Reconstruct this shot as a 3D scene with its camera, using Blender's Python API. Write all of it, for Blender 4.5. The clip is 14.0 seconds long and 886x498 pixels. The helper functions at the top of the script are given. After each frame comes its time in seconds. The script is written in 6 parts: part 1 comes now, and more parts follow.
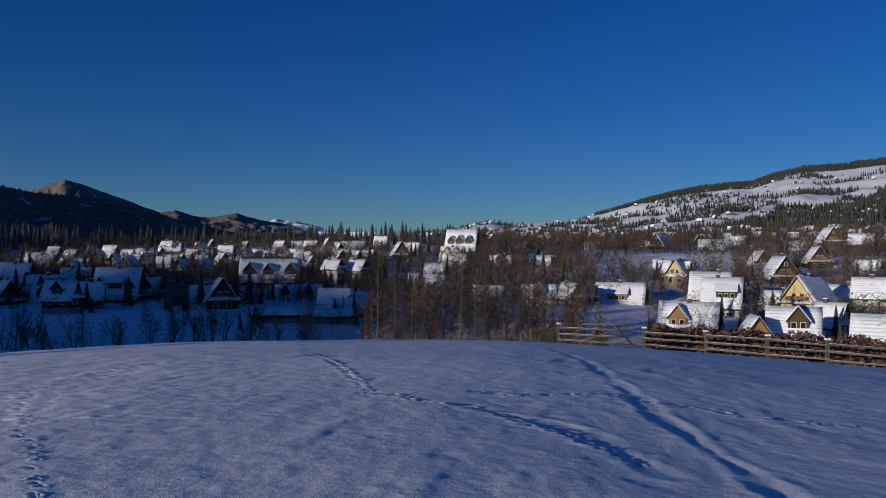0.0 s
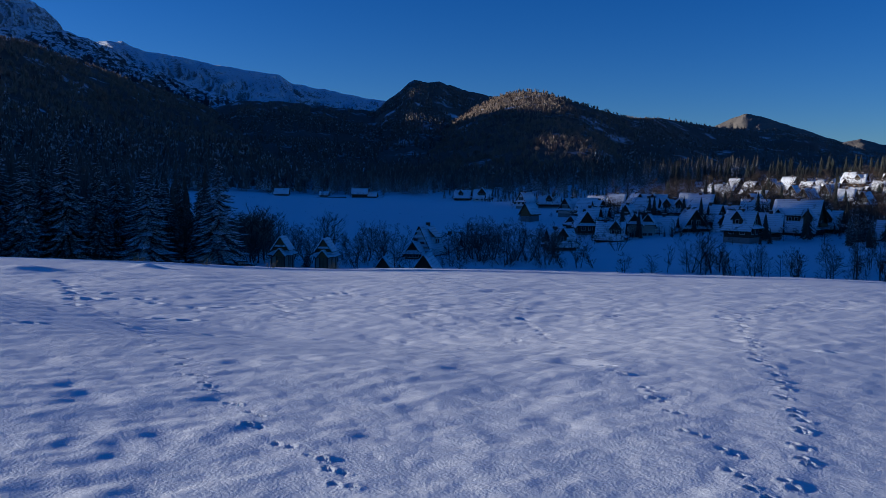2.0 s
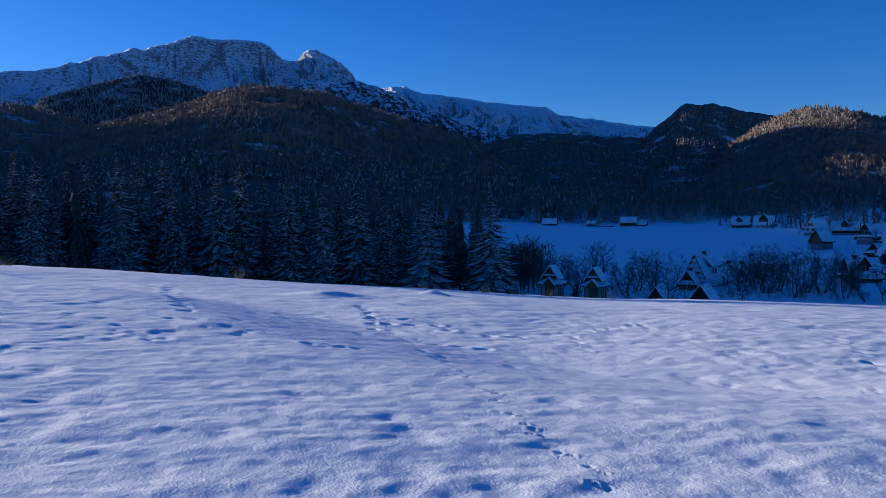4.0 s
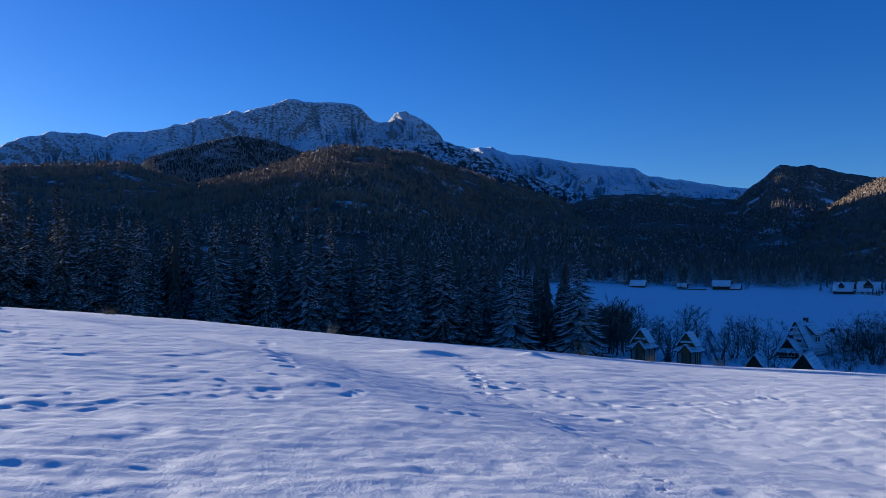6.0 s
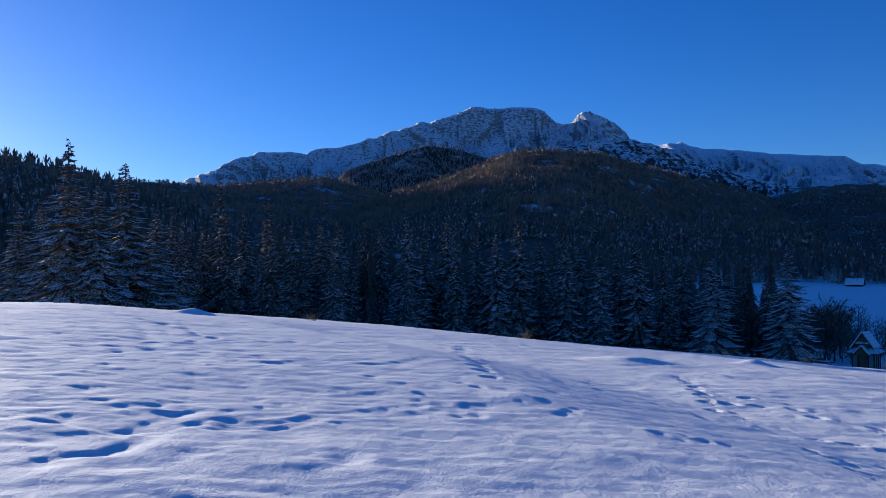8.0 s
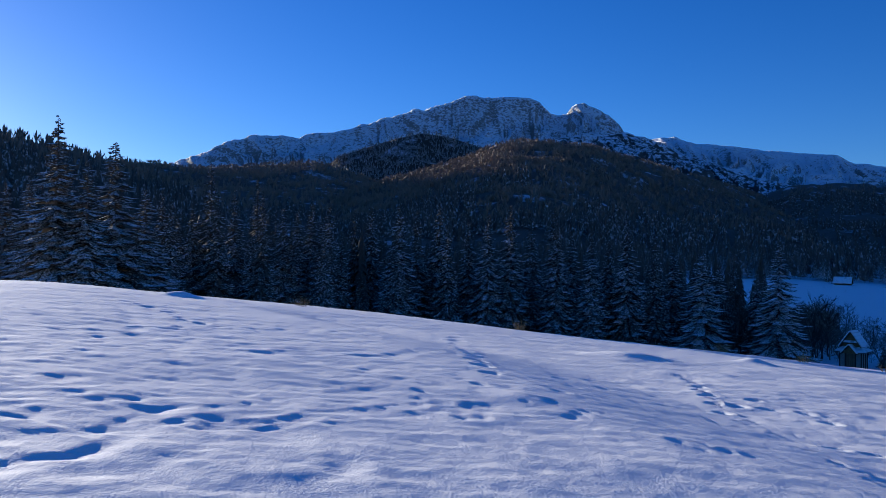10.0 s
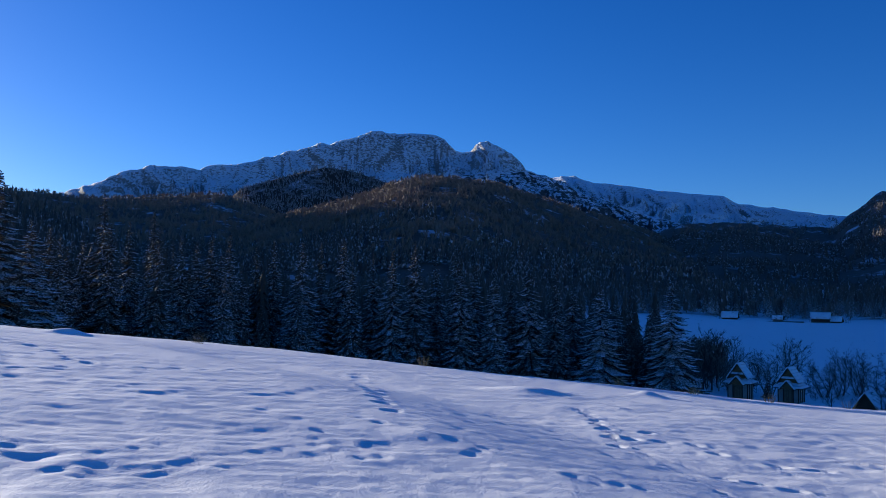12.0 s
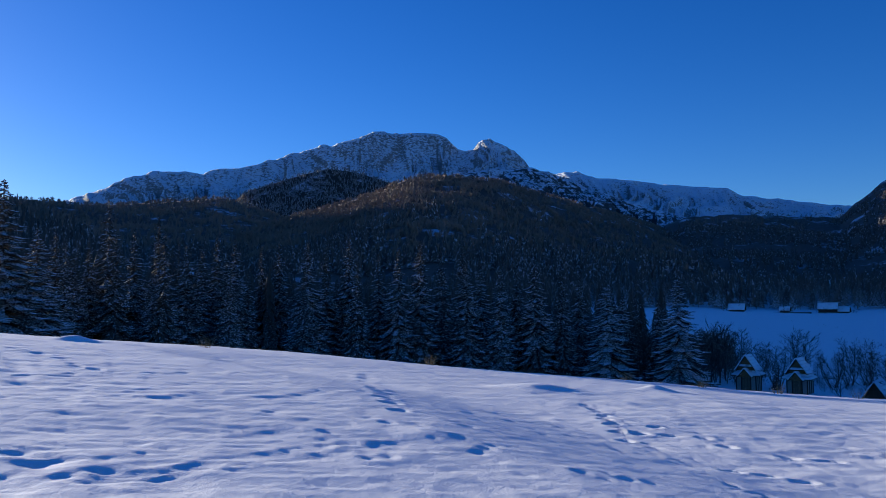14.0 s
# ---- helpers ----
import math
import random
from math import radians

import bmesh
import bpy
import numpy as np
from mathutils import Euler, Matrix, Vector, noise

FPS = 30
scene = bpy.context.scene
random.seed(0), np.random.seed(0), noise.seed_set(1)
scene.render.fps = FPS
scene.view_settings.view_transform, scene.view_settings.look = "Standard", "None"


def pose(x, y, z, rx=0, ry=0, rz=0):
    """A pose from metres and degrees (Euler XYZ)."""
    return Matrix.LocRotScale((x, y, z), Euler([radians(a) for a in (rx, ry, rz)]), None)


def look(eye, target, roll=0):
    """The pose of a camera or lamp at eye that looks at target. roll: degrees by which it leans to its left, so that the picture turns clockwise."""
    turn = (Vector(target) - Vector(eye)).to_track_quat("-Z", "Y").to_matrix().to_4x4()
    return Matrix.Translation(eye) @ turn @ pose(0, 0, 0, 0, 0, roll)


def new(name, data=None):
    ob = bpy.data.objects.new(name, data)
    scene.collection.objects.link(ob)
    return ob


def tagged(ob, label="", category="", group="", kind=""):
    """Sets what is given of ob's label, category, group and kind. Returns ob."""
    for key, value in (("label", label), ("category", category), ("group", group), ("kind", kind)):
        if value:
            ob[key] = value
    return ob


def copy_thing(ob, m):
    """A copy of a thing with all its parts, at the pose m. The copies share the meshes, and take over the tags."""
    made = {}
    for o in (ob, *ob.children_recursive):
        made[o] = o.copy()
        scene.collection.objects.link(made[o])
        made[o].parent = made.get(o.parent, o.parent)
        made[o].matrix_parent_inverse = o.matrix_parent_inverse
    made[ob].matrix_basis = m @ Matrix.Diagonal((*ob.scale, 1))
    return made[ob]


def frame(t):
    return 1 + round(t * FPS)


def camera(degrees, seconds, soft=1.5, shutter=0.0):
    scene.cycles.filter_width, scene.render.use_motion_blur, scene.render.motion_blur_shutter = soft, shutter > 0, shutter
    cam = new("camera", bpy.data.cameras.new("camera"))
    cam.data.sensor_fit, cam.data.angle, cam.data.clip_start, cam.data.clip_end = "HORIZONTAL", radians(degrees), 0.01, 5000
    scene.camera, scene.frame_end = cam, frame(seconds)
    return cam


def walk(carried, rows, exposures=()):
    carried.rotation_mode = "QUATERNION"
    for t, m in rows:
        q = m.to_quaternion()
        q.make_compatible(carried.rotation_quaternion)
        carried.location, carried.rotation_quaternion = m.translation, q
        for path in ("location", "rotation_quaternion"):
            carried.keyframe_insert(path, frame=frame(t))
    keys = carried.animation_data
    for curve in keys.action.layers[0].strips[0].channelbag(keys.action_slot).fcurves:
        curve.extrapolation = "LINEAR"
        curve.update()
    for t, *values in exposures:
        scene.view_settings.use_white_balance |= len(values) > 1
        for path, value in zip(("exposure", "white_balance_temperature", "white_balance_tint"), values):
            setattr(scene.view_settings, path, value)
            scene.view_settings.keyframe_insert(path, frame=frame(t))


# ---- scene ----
cam = camera(59.3, 14.0, soft=0.55)
EXPOSURES = [(0.0, -0.46, 6080, 9), (1.0, -0.26, 5930, 9), (2.0, 0.08, 5680, 9), (3.0, 0.46, 5680, 9), (6.3, 0.78, 6150, 9), (14.0, 0.78, 6150, 9)]
PATH = [
    (0, (-0.694, 0.637, 1.460), (-0.661, 2.636, 1.478), 0.10),
    (0.5, (-0.900, 0.744, 1.417), (-1.296, 2.704, 1.415), 1.44),
    (1, (-1.122, 0.936, 1.365), (-2.014, 2.725, 1.288), 1.84),
    (1.5, (-1.321, 1.058, 1.352), (-2.567, 2.616, 1.210), 0.93),
    (2, (-1.529, 1.099, 1.331), (-2.962, 2.484, 1.167), 0.45),
    (2.5, (-1.734, 1.075, 1.323), (-3.216, 2.414, 1.211), -0.56),
    (3, (-1.970, 1.100, 1.284), (-3.585, 2.276, 1.179), -0.61),
    (3.5, (-2.185, 1.147, 1.259), (-3.955, 2.075, 1.170), -0.69),
    (4, (-2.428, 1.172, 1.244), (-4.246, 2.002, 1.157), -0.72),
    (4.2, (-2.495, 1.132, 1.255), (-4.327, 1.934, 1.241), -0.75),
    (6.3, (-3.476, 1.027, 1.170), (-5.381, 1.635, 1.218), 0.84),
    (6.5, (-3.603, 1.036, 1.155), (-5.514, 1.625, 1.192), 1.16),
    (7, (-3.879, 0.993, 1.153), (-5.825, 1.453, 1.203), 1.10),
    (7.5, (-4.243, 1.035, 1.131), (-6.224, 1.313, 1.137), 0.19),
    (7.7, (-4.356, 1.055, 1.146), (-6.347, 1.228, 1.222), -0.75),
    (9.8, (-5.009, 0.941, 1.170), (-7.004, 1.071, 1.213), 0.45),
    (10, (-5.020, 0.962, 1.173), (-7.011, 1.149, 1.218), 0.81),
    (10.5, (-5.045, 1.004, 1.181), (-7.018, 1.321, 1.259), 1.01),
    (11, (-5.050, 1.005, 1.193), (-7.017, 1.356, 1.284), 1.07),
    (11.5, (-5.018, 1.008, 1.203), (-6.977, 1.396, 1.323), 0.98),
    (12, (-4.992, 0.996, 1.197), (-6.942, 1.422, 1.335), 0.81),
    (12.5, (-5.039, 1.007, 1.200), (-6.994, 1.417, 1.304), 0.72),
    (13, (-5.027, 1.026, 1.198), (-6.985, 1.416, 1.318), 0.51),
    (13.5, (-5.036, 1.034, 1.190), (-6.994, 1.423, 1.313), 0.03),
    (14, (-5.011, 1.017, 1.190), (-6.963, 1.431, 1.325), -0.49),
]
walk(cam, [(t, look(eye, target, roll)) for t, eye, target, roll in PATH], EXPOSURES)

# sun, sky and exposure
SUN_BEARING, SUN_HEIGHT = 128.0, 8.0
sun_way = Vector((-math.sin(radians(SUN_BEARING)) * math.cos(radians(SUN_HEIGHT)), math.cos(radians(SUN_BEARING)) * math.cos(radians(SUN_HEIGHT)), math.sin(radians(SUN_HEIGHT))))
lamp = bpy.data.lights.new("sun", "SUN")
lamp.energy, lamp.angle, lamp.color = 5.0, radians(0.5), (1.0, 0.90, 0.76)
new("sun", lamp).matrix_world = look(sun_way * 50, (0, 0, 0))
world = bpy.data.worlds.new("world")
scene.world = world
world.use_nodes = True
wt = world.node_tree
sky = wt.nodes.new("ShaderNodeTexSky")
sky.sky_type, sky.sun_disc = "NISHITA", False
sky.sun_elevation, sky.sun_rotation = radians(SUN_HEIGHT), radians(-SUN_BEARING)
sky.altitude, sky.air_density, sky.dust_density, sky.ozone_density = 1500, 1.0, 0.55, 4.4
deep = wt.nodes.new("ShaderNodeHueSaturation")
deep.inputs["Hue"].default_value, deep.inputs["Saturation"].default_value = 0.5168, 1.14
wt.links.new(sky.outputs[0], deep.inputs["Color"])
wt.links.new(deep.outputs[0], wt.nodes["Background"].inputs[0])
wt.nodes["Background"].inputs[1].default_value = 0.104


# ---------------------------------------------------------------- small tools
def noise2(x, y, seed=0):
    """Smooth value noise in -1..1 over arrays."""
    x, y = np.asarray(x, float), np.asarray(y, float)
    xi, yi = np.floor(x), np.floor(y)
    fx, fy = x - xi, y - yi
    fx, fy = fx * fx * fx * (fx * (fx * 6 - 15) + 10), fy * fy * fy * (fy * (fy * 6 - 15) + 10)

    def cell(i, j):
        h = (i.astype(np.int64) * 374761393 + j.astype(np.int64) * 668265263 + seed * 1442695041) & 0xFFFFFFFF
        h = ((h ^ (h >> 13)) * 1274126177) & 0xFFFFFFFF
        h = ((h ^ (h >> 16)) * 2246822519) & 0xFFFFFFFF
        return (h ^ (h >> 15)) / 2147483647.5 - 1.0

    a = cell(xi, yi) * (1 - fx) + cell(xi + 1, yi) * fx
    b = cell(xi, yi + 1) * (1 - fx) + cell(xi + 1, yi + 1) * fx
    return a * (1 - fy) + b * fy


def fbm(x, y, octaves=4, seed=0, gain=0.5):
    total, amp = 0.0, 1.0
    for o in range(octaves):
        total = total + amp * noise2(x * 2**o, y * 2**o, seed + 17 * o)
        amp *= gain
    return total


def smooth(a, b, v):
    s = np.clip((np.asarray(v, float) - a) / (b - a), 0, 1)
    return s * s * (3 - 2 * s)


def grid_faces(rows, cols):
    i = np.arange(rows - 1)[:, None] * cols + np.arange(cols - 1)[None, :]
    return np.stack([i, i + 1, i + cols + 1, i + cols], -1).reshape(-1, 4)


def mesh_from(name, verts, faces, mats, index=None, shade=True):
    """A mesh from arrays; faces all with the same number of corners."""
    me = bpy.data.meshes.new(name)
    verts, faces = np.asarray(verts, np.float32), np.asarray(faces, np.int32)
    k = faces.shape[1]
    me.vertices.add(len(verts))
    me.vertices.foreach_set("co", verts.ravel())
    me.loops.add(faces.size)
    me.loops.foreach_set("vertex_index", faces.ravel())
    me.polygons.add(len(faces))
    me.polygons.foreach_set("loop_start", np.arange(0, faces.size, k, dtype=np.int32))
    me.polygons.foreach_set("loop_total", np.full(len(faces), k, np.int32))
    for m in mats:
        me.materials.append(m)
    if index is not None:
        me.polygons.foreach_set("material_index", np.asarray(index, np.int32))
    me.polygons.foreach_set("use_smooth", np.full(len(faces), shade, bool))
    me.update(calc_edges=True)
    me.validate()
    return me


def part(name, bm, material, parent, label="", shade=False):
    """Links a bmesh as one mesh object under a thing or a part."""
    me = bpy.data.meshes.new(name)
    for f in bm.faces:
        f.smooth = shade
    bm.to_mesh(me)
    bm.free()
    me.materials.append(material)
    ob = new(name, me)
    ob.parent = parent
    if label:
        ob["label"] = label
    return ob


def polygon_prism(bm, pts, way):
    """A closed prism: the polygon pts swept along way."""
    way = Vector(way)
    a = [bm.verts.new(Vector(p)) for p in pts]
    b = [bm.verts.new(Vector(p) + way) for p in pts]
    n = len(pts)
    made = [bm.faces.new(a), bm.faces.new(b[::-1])]
    for i in range(n):
        made.append(bm.faces.new([a[i], b[i], b[(i + 1) % n], a[(i + 1) % n]]))
    bmesh.ops.recalc_face_normals(bm, faces=made)
    return bm


def box(bm, x0, x1, y0, y1, z0, z1):
    return polygon_prism(bm, [(x0, y0, z0), (x1, y0, z0), (x1, y1, z0), (x0, y1, z0)], (0, 0, z1 - z0))


def bar(bm, a, b, ra, rb=None, sides=5):
    """A tapered bar from a to b."""
    a, b = Vector(a), Vector(b)
    rb = ra if rb is None else rb
    d = (b - a).normalized()
    u = d.orthogonal().normalized()
    v = d.cross(u)
    ring = []
    for p, r in ((a, ra), (b, rb)):
        ring.append([bm.verts.new(p + (u * math.cos(t) + v * math.sin(t)) * r) for t in (2 * math.pi * i / sides for i in range(sides))])
    for i in range(sides):
        bm.faces.new([ring[0][i], ring[0][(i + 1) % sides], ring[1][(i + 1) % sides], ring[1][i]])
    bm.faces.new(ring[0][::-1])
    bm.faces.new(ring[1])
    return bm


# ---------------------------------------------------------------- materials
def material(name, rough=0.8):
    m = bpy.data.materials.new(name)
    m.use_nodes = True
    nt = m.node_tree
    b = nt.nodes["Principled BSDF"]
    b.inputs["Roughness"].default_value = rough
    b.inputs["Specular IOR Level"].default_value = 0.25
    return m, nt, b


def add_noise(nt, scale, detail=4, stretch=(1, 1, 1), rough=0.55):
    co = nt.nodes.new("ShaderNodeNewGeometry")
    mp = nt.nodes.new("ShaderNodeMapping")
    mp.inputs["Scale"].default_value = stretch
    n = nt.nodes.new("ShaderNodeTexNoise")
    n.inputs["Scale"].default_value, n.inputs["Detail"].default_value, n.inputs["Roughness"].default_value = scale, detail, rough
    nt.links.new(co.outputs["Position"], mp.inputs["Vector"])
    nt.links.new(mp.outputs[0], n.inputs["Vector"])
    return n.outputs["Fac"]


def ramp(nt, value, stops):
    r = nt.nodes.new("ShaderNodeValToRGB")
    while len(r.color_ramp.elements) < len(stops):
        r.color_ramp.elements.new(0.5)
    for e, (p, c) in zip(r.color_ramp.elements, stops):
        e.position, e.color = p, (*c, 1) if len(c) == 3 else c
    nt.links.new(value, r.inputs[0])
    return r.outputs[0]


def mix(nt, fac, a, b):
    m = nt.nodes.new("ShaderNodeMix")
    m.data_type = "RGBA"
    for v, k in ((fac, 0), (a, 6), (b, 7)):
        if isinstance(v, (int, float)):
            m.inputs[k].default_value = v
        elif isinstance(v, tuple):
            m.inputs[k].default_value = (*v, 1)
        else:
            nt.links.new(v, m.inputs[k])
    return m.outputs[2]


def calc(nt, op, a, b=0.0, c=0.0):
    m = nt.nodes.new("ShaderNodeMath")
    m.operation = op
    for v, k in ((a, 0), (b, 1), (c, 2)):
        if isinstance(v, (int, float)):
            m.inputs[k].default_value = v
        else:
            nt.links.new(v, m.inputs[k])
    return m.outputs[0]


def bump(nt, b, height, strength, distance):
    n = nt.nodes.new("ShaderNodeBump")
    n.inputs["Strength"].default_value, n.inputs["Distance"].default_value = strength, distance
    nt.links.new(height, n.inputs["Height"])
    nt.links.new(n.outputs[0], b.inputs["Normal"])


def up_facing(nt):
    g = nt.nodes.new("ShaderNodeNewGeometry")
    s = nt.nodes.new("ShaderNodeSeparateXYZ")
    nt.links.new(g.outputs["Normal"], s.inputs[0])
    return s.outputs[2]


def object_random(nt):
    return nt.nodes.new("ShaderNodeObjectInfo").outputs["Random"]


def snow_material(name, colour=(0.88, 0.885, 0.895), grain=60.0, lumps=9.0, depth=0.015, dirt=None):
    m, nt, b = material(name, 0.8)
    fine = add_noise(nt, grain, 3)
    wide = add_noise(nt, 0.35, 3)
    base = mix(nt, wide, colour, tuple(c * 0.93 for c in colour))
    if dirt:
        spots = add_noise(nt, dirt[0], 5, (1, 1, 1), 0.65)
        base = mix(nt, ramp(nt, spots, [(dirt[1], (0, 0, 0)), (dirt[1] + 0.05, (0.8, 0.8, 0.8))]), base, dirt[2])
    nt.links.new(base, b.inputs["Base Color"])
    h = calc(nt, "MULTIPLY_ADD", fine, 0.45, add_noise(nt, lumps, 3))
    bump(nt, b, h, 0.6, depth)
    return m


def roof_snow_material(name):
    """Thin snow on courses of shingles that show through as lines."""
    m, nt, b = material(name, 0.6)
    g = nt.nodes.new("ShaderNodeNewGeometry")
    s = nt.nodes.new("ShaderNodeSeparateXYZ")
    nt.links.new(g.outputs["Position"], s.inputs[0])
    course = calc(nt, "FRACT", calc(nt, "MULTIPLY", s.outputs[2], 2.1))
    line = calc(nt, "LESS_THAN", course, 0.3)
    worn = ramp(nt, add_noise(nt, 0.35, 4), [(0.40, (0.05, 0.05, 0.05)), (0.64, (0.6, 0.6, 0.6))])
    patch = ramp(nt, add_noise(nt, 0.8, 5, (1, 1, 1), 0.65), [(0.60, (0, 0, 0)), (0.67, (0.7, 0.7, 0.7))])
    base = mix(nt, calc(nt, "MULTIPLY", line, worn), (0.84, 0.845, 0.86), (0.30, 0.28, 0.27))
    nt.links.new(mix(nt, patch, base, (0.30, 0.27, 0.25)), b.inputs["Base Color"])
    bump(nt, b, calc(nt, "MULTIPLY_ADD", line, -0.4, add_noise(nt, 2.0, 4)), 0.8, 0.05)
    return m


def wood_material(name, dark, light, scale=1.0):
    m, nt, b = material(name, 0.75)
    grain = add_noise(nt, 3 * scale, 5, (1, 1, 7))
    base = ramp(nt, grain, [(0.3, dark), (0.7, light)])
    shift = calc(nt, "MULTIPLY_ADD", object_random(nt), 0.35, 0.8)
    v = nt.nodes.new("ShaderNodeHueSaturation")
    nt.links.new(base, v.inputs["Color"])
    nt.links.new(shift, v.inputs["Value"])
    nt.links.new(v.outputs[0], b.inputs["Base Color"])
    bump(nt, b, grain, 0.5, 0.02)
    return m


def plaster_material(name, colour):
    m, nt, b = material(name, 0.85)
    n = add_noise(nt, 1.2, 5)
    nt.links.new(mix(nt, n, colour, tuple(c * 0.75 for c in colour)), b.inputs["Base Color"])
    bump(nt, b, add_noise(nt, 20, 3), 0.3, 0.01)
    return m


def needle_material(name, green, snow_low, snow_high, patch):
    """Spruce needles, with snow where they face up."""
    m, nt, b = material(name, 0.8)
    tone = add_noise(nt, 0.9, 3)
    base = mix(nt, tone, green, tuple(c * 0.45 for c in green))
    up = up_facing(nt)
    s = calc(nt, "ADD", up, calc(nt, "MULTIPLY_ADD", add_noise(nt, patch, 3), 1.6, -0.8))
    f = ramp(nt, s, [(snow_low, (0, 0, 0)), (snow_high, (1, 1, 1))])
    nt.links.new(mix(nt, f, base, (0.84, 0.84, 0.85)), b.inputs["Base Color"])
    return m


def bark_material(name, dark, light, snow=0.0):
    m, nt, b = material(name, 0.9)
    base = mix(nt, add_noise(nt, 2.5, 4), dark, light)
    if snow:
        base = mix(nt, ramp(nt, up_facing(nt), [(0.45, (0, 0, 0)), (0.75, (snow, snow, snow))]), base, (0.72, 0.77, 0.85))
    nt.links.new(base, b.inputs["Base Color"])
    return m


def rock_material(name, rock, snow_low, snow_high, scale):
    """Rock with snow on its ledges."""
    m, nt, b = material(name, 0.9)
    strata = add_noise(nt, scale * 1.6, 6, (1, 1, 3.0), 0.65)
    base = mix(nt, strata, tuple(c * 0.5 for c in rock), tuple(c * 1.4 for c in rock))
    up = up_facing(nt)
    s = calc(nt, "ADD", up, calc(nt, "MULTIPLY_ADD", add_noise(nt, scale * 2.2, 7, (1, 1, 1.6), 0.7), 2.2, -1.1))
    f = ramp(nt, s, [(snow_low, (0, 0, 0)), (snow_high, (1, 1, 1))])
    nt.links.new(mix(nt, f, base, (0.80, 0.83, 0.88)), b.inputs["Base Color"])
    bump(nt, b, add_noise(nt, scale * 3, 8, (1, 1, 1), 0.7), 1.0, 9.0)
    return m


def slope_material(name, earth, cover, scale):
    """Forest floor with patchy snow."""
    m, nt, b = material(name, 0.95)
    n = add_noise(nt, scale, 6, (1, 1, 1), 0.7)
    base = mix(nt, add_noise(nt, scale * 6, 4), earth, tuple(c * 0.5 for c in earth))
    nt.links.new(mix(nt, ramp(nt, n, [(cover, (0, 0, 0)), (cover + 0.12, (0.75, 0.75, 0.75))]), base, (0.75, 0.79, 0.86)), b.inputs["Base Color"])
    bump(nt, b, add_noise(nt, scale * 8, 4), 0.8, 2.0)
    return m


def glass_material(name):
    m, nt, b = material(name, 0.08)
    b.inputs["Base Color"].default_value = (0.015, 0.018, 0.022, 1)
    b.inputs["Specular IOR Level"].default_value = 0.5
    return m


SNOW = snow_material("snow_ground", dirt=(2.6, 0.735, (0.16, 0.13, 0.09)))
SNOW_ROOF = roof_snow_material("snow_roof")
SNOW_PEAK = snow_material("snow_peak", grain=0.5, lumps=0.02, depth=6.0)
NEEDLES = needle_material("spruce_needles", (0.105, 0.088, 0.066), 0.78, 0.99, 5.5)
NEEDLES_FAR = needle_material("far_spruce_needles", (0.13, 0.11, 0.09), 0.22, 0.72, 0.35)
BARK = bark_material("bark", (0.05, 0.038, 0.03), (0.14, 0.11, 0.085), 0.7)
TWIG = bark_material("twigs", (0.030, 0.022, 0.016), (0.10, 0.070, 0.048), 0.06)
TWIG_ALDER = bark_material("alder_twigs", (0.045, 0.036, 0.030), (0.135, 0.105, 0.082), 0.35)
LARCH = bark_material("larch_twigs", (0.060, 0.038, 0.022), (0.15, 0.095, 0.055), 0.05)
NEEDLES_STAND = needle_material("frosted_spruce_needles", (0.12, 0.105, 0.085), 0.36, 0.85, 1.6)
NEEDLES_FROST = needle_material("hoary_spruce_needles", (0.10, 0.105, 0.10), 0.05, 0.9, 0.6)
NEEDLES_DARK = needle_material("dark_spruce_needles", (0.060, 0.064, 0.050), 0.75, 1.45, 1.2)
BEECH = bark_material("beech_wood", (0.15, 0.112, 0.088), (0.33, 0.255, 0.195))
ROCK = rock_material("mountain_rock", (0.27, 0.26, 0.25), 0.56, 0.78, 0.034)
ROCK_DARK = rock_material("wooded_rock", (0.07, 0.068, 0.066), 0.78, 1.05, 0.016)
ROCK_TAN = rock_material("bare_hillside", (0.20, 0.172, 0.145), 1.06, 1.55, 0.02)
FLOOR = slope_material("forest_floor", (0.17, 0.125, 0.098), 0.56, 0.016)
FLOOR_SNOWY = slope_material("snowy_slope", (0.070, 0.054, 0.044), 0.55, 0.012)
WOOD_DARK = wood_material("dark_timber", (0.035, 0.020, 0.012), (0.11, 0.065, 0.038))
WOOD_WARM = wood_material("warm_timber", (0.16, 0.075, 0.03), (0.38, 0.20, 0.085))
WOOD_BROWN = wood_material("brown_timber", (0.14, 0.085, 0.05), (0.32, 0.205, 0.125))
WOOD_GREY = wood_material("weathered_timber", (0.060, 0.046, 0.034), (0.17, 0.132, 0.10), 2.0)
WOOD_PALE = wood_material("silvered_timber", (0.24, 0.205, 0.17), (0.46, 0.40, 0.34))
PLASTER_WHITE = plaster_material("white_plaster", (0.80, 0.79, 0.76))
PLASTER = plaster_material("pale_plaster", (0.62, 0.58, 0.50))
PLASTER_YELLOW = plaster_material("yellow_plaster", (0.66, 0.48, 0.22))
STONE = plaster_material("grey_stone", (0.27, 0.26, 0.25))
BRICK = plaster_material("chimney_brick", (0.12, 0.08, 0.065))
FRAME = plaster_material("white_frame", (0.62, 0.60, 0.55))
GLASS = glass_material("window_glass")
HEDGE_LEAF = bark_material("dry_beech_leaves", (0.06, 0.024, 0.013), (0.17, 0.070, 0.036), 0.05)
STRAW = bark_material("dry_grass", (0.30, 0.20, 0.09), (0.45, 0.32, 0.16))

# ---------------------------------------------------------------- ground
CX, CY = -2.0, 0.7
EYE_LEVEL = 1.25
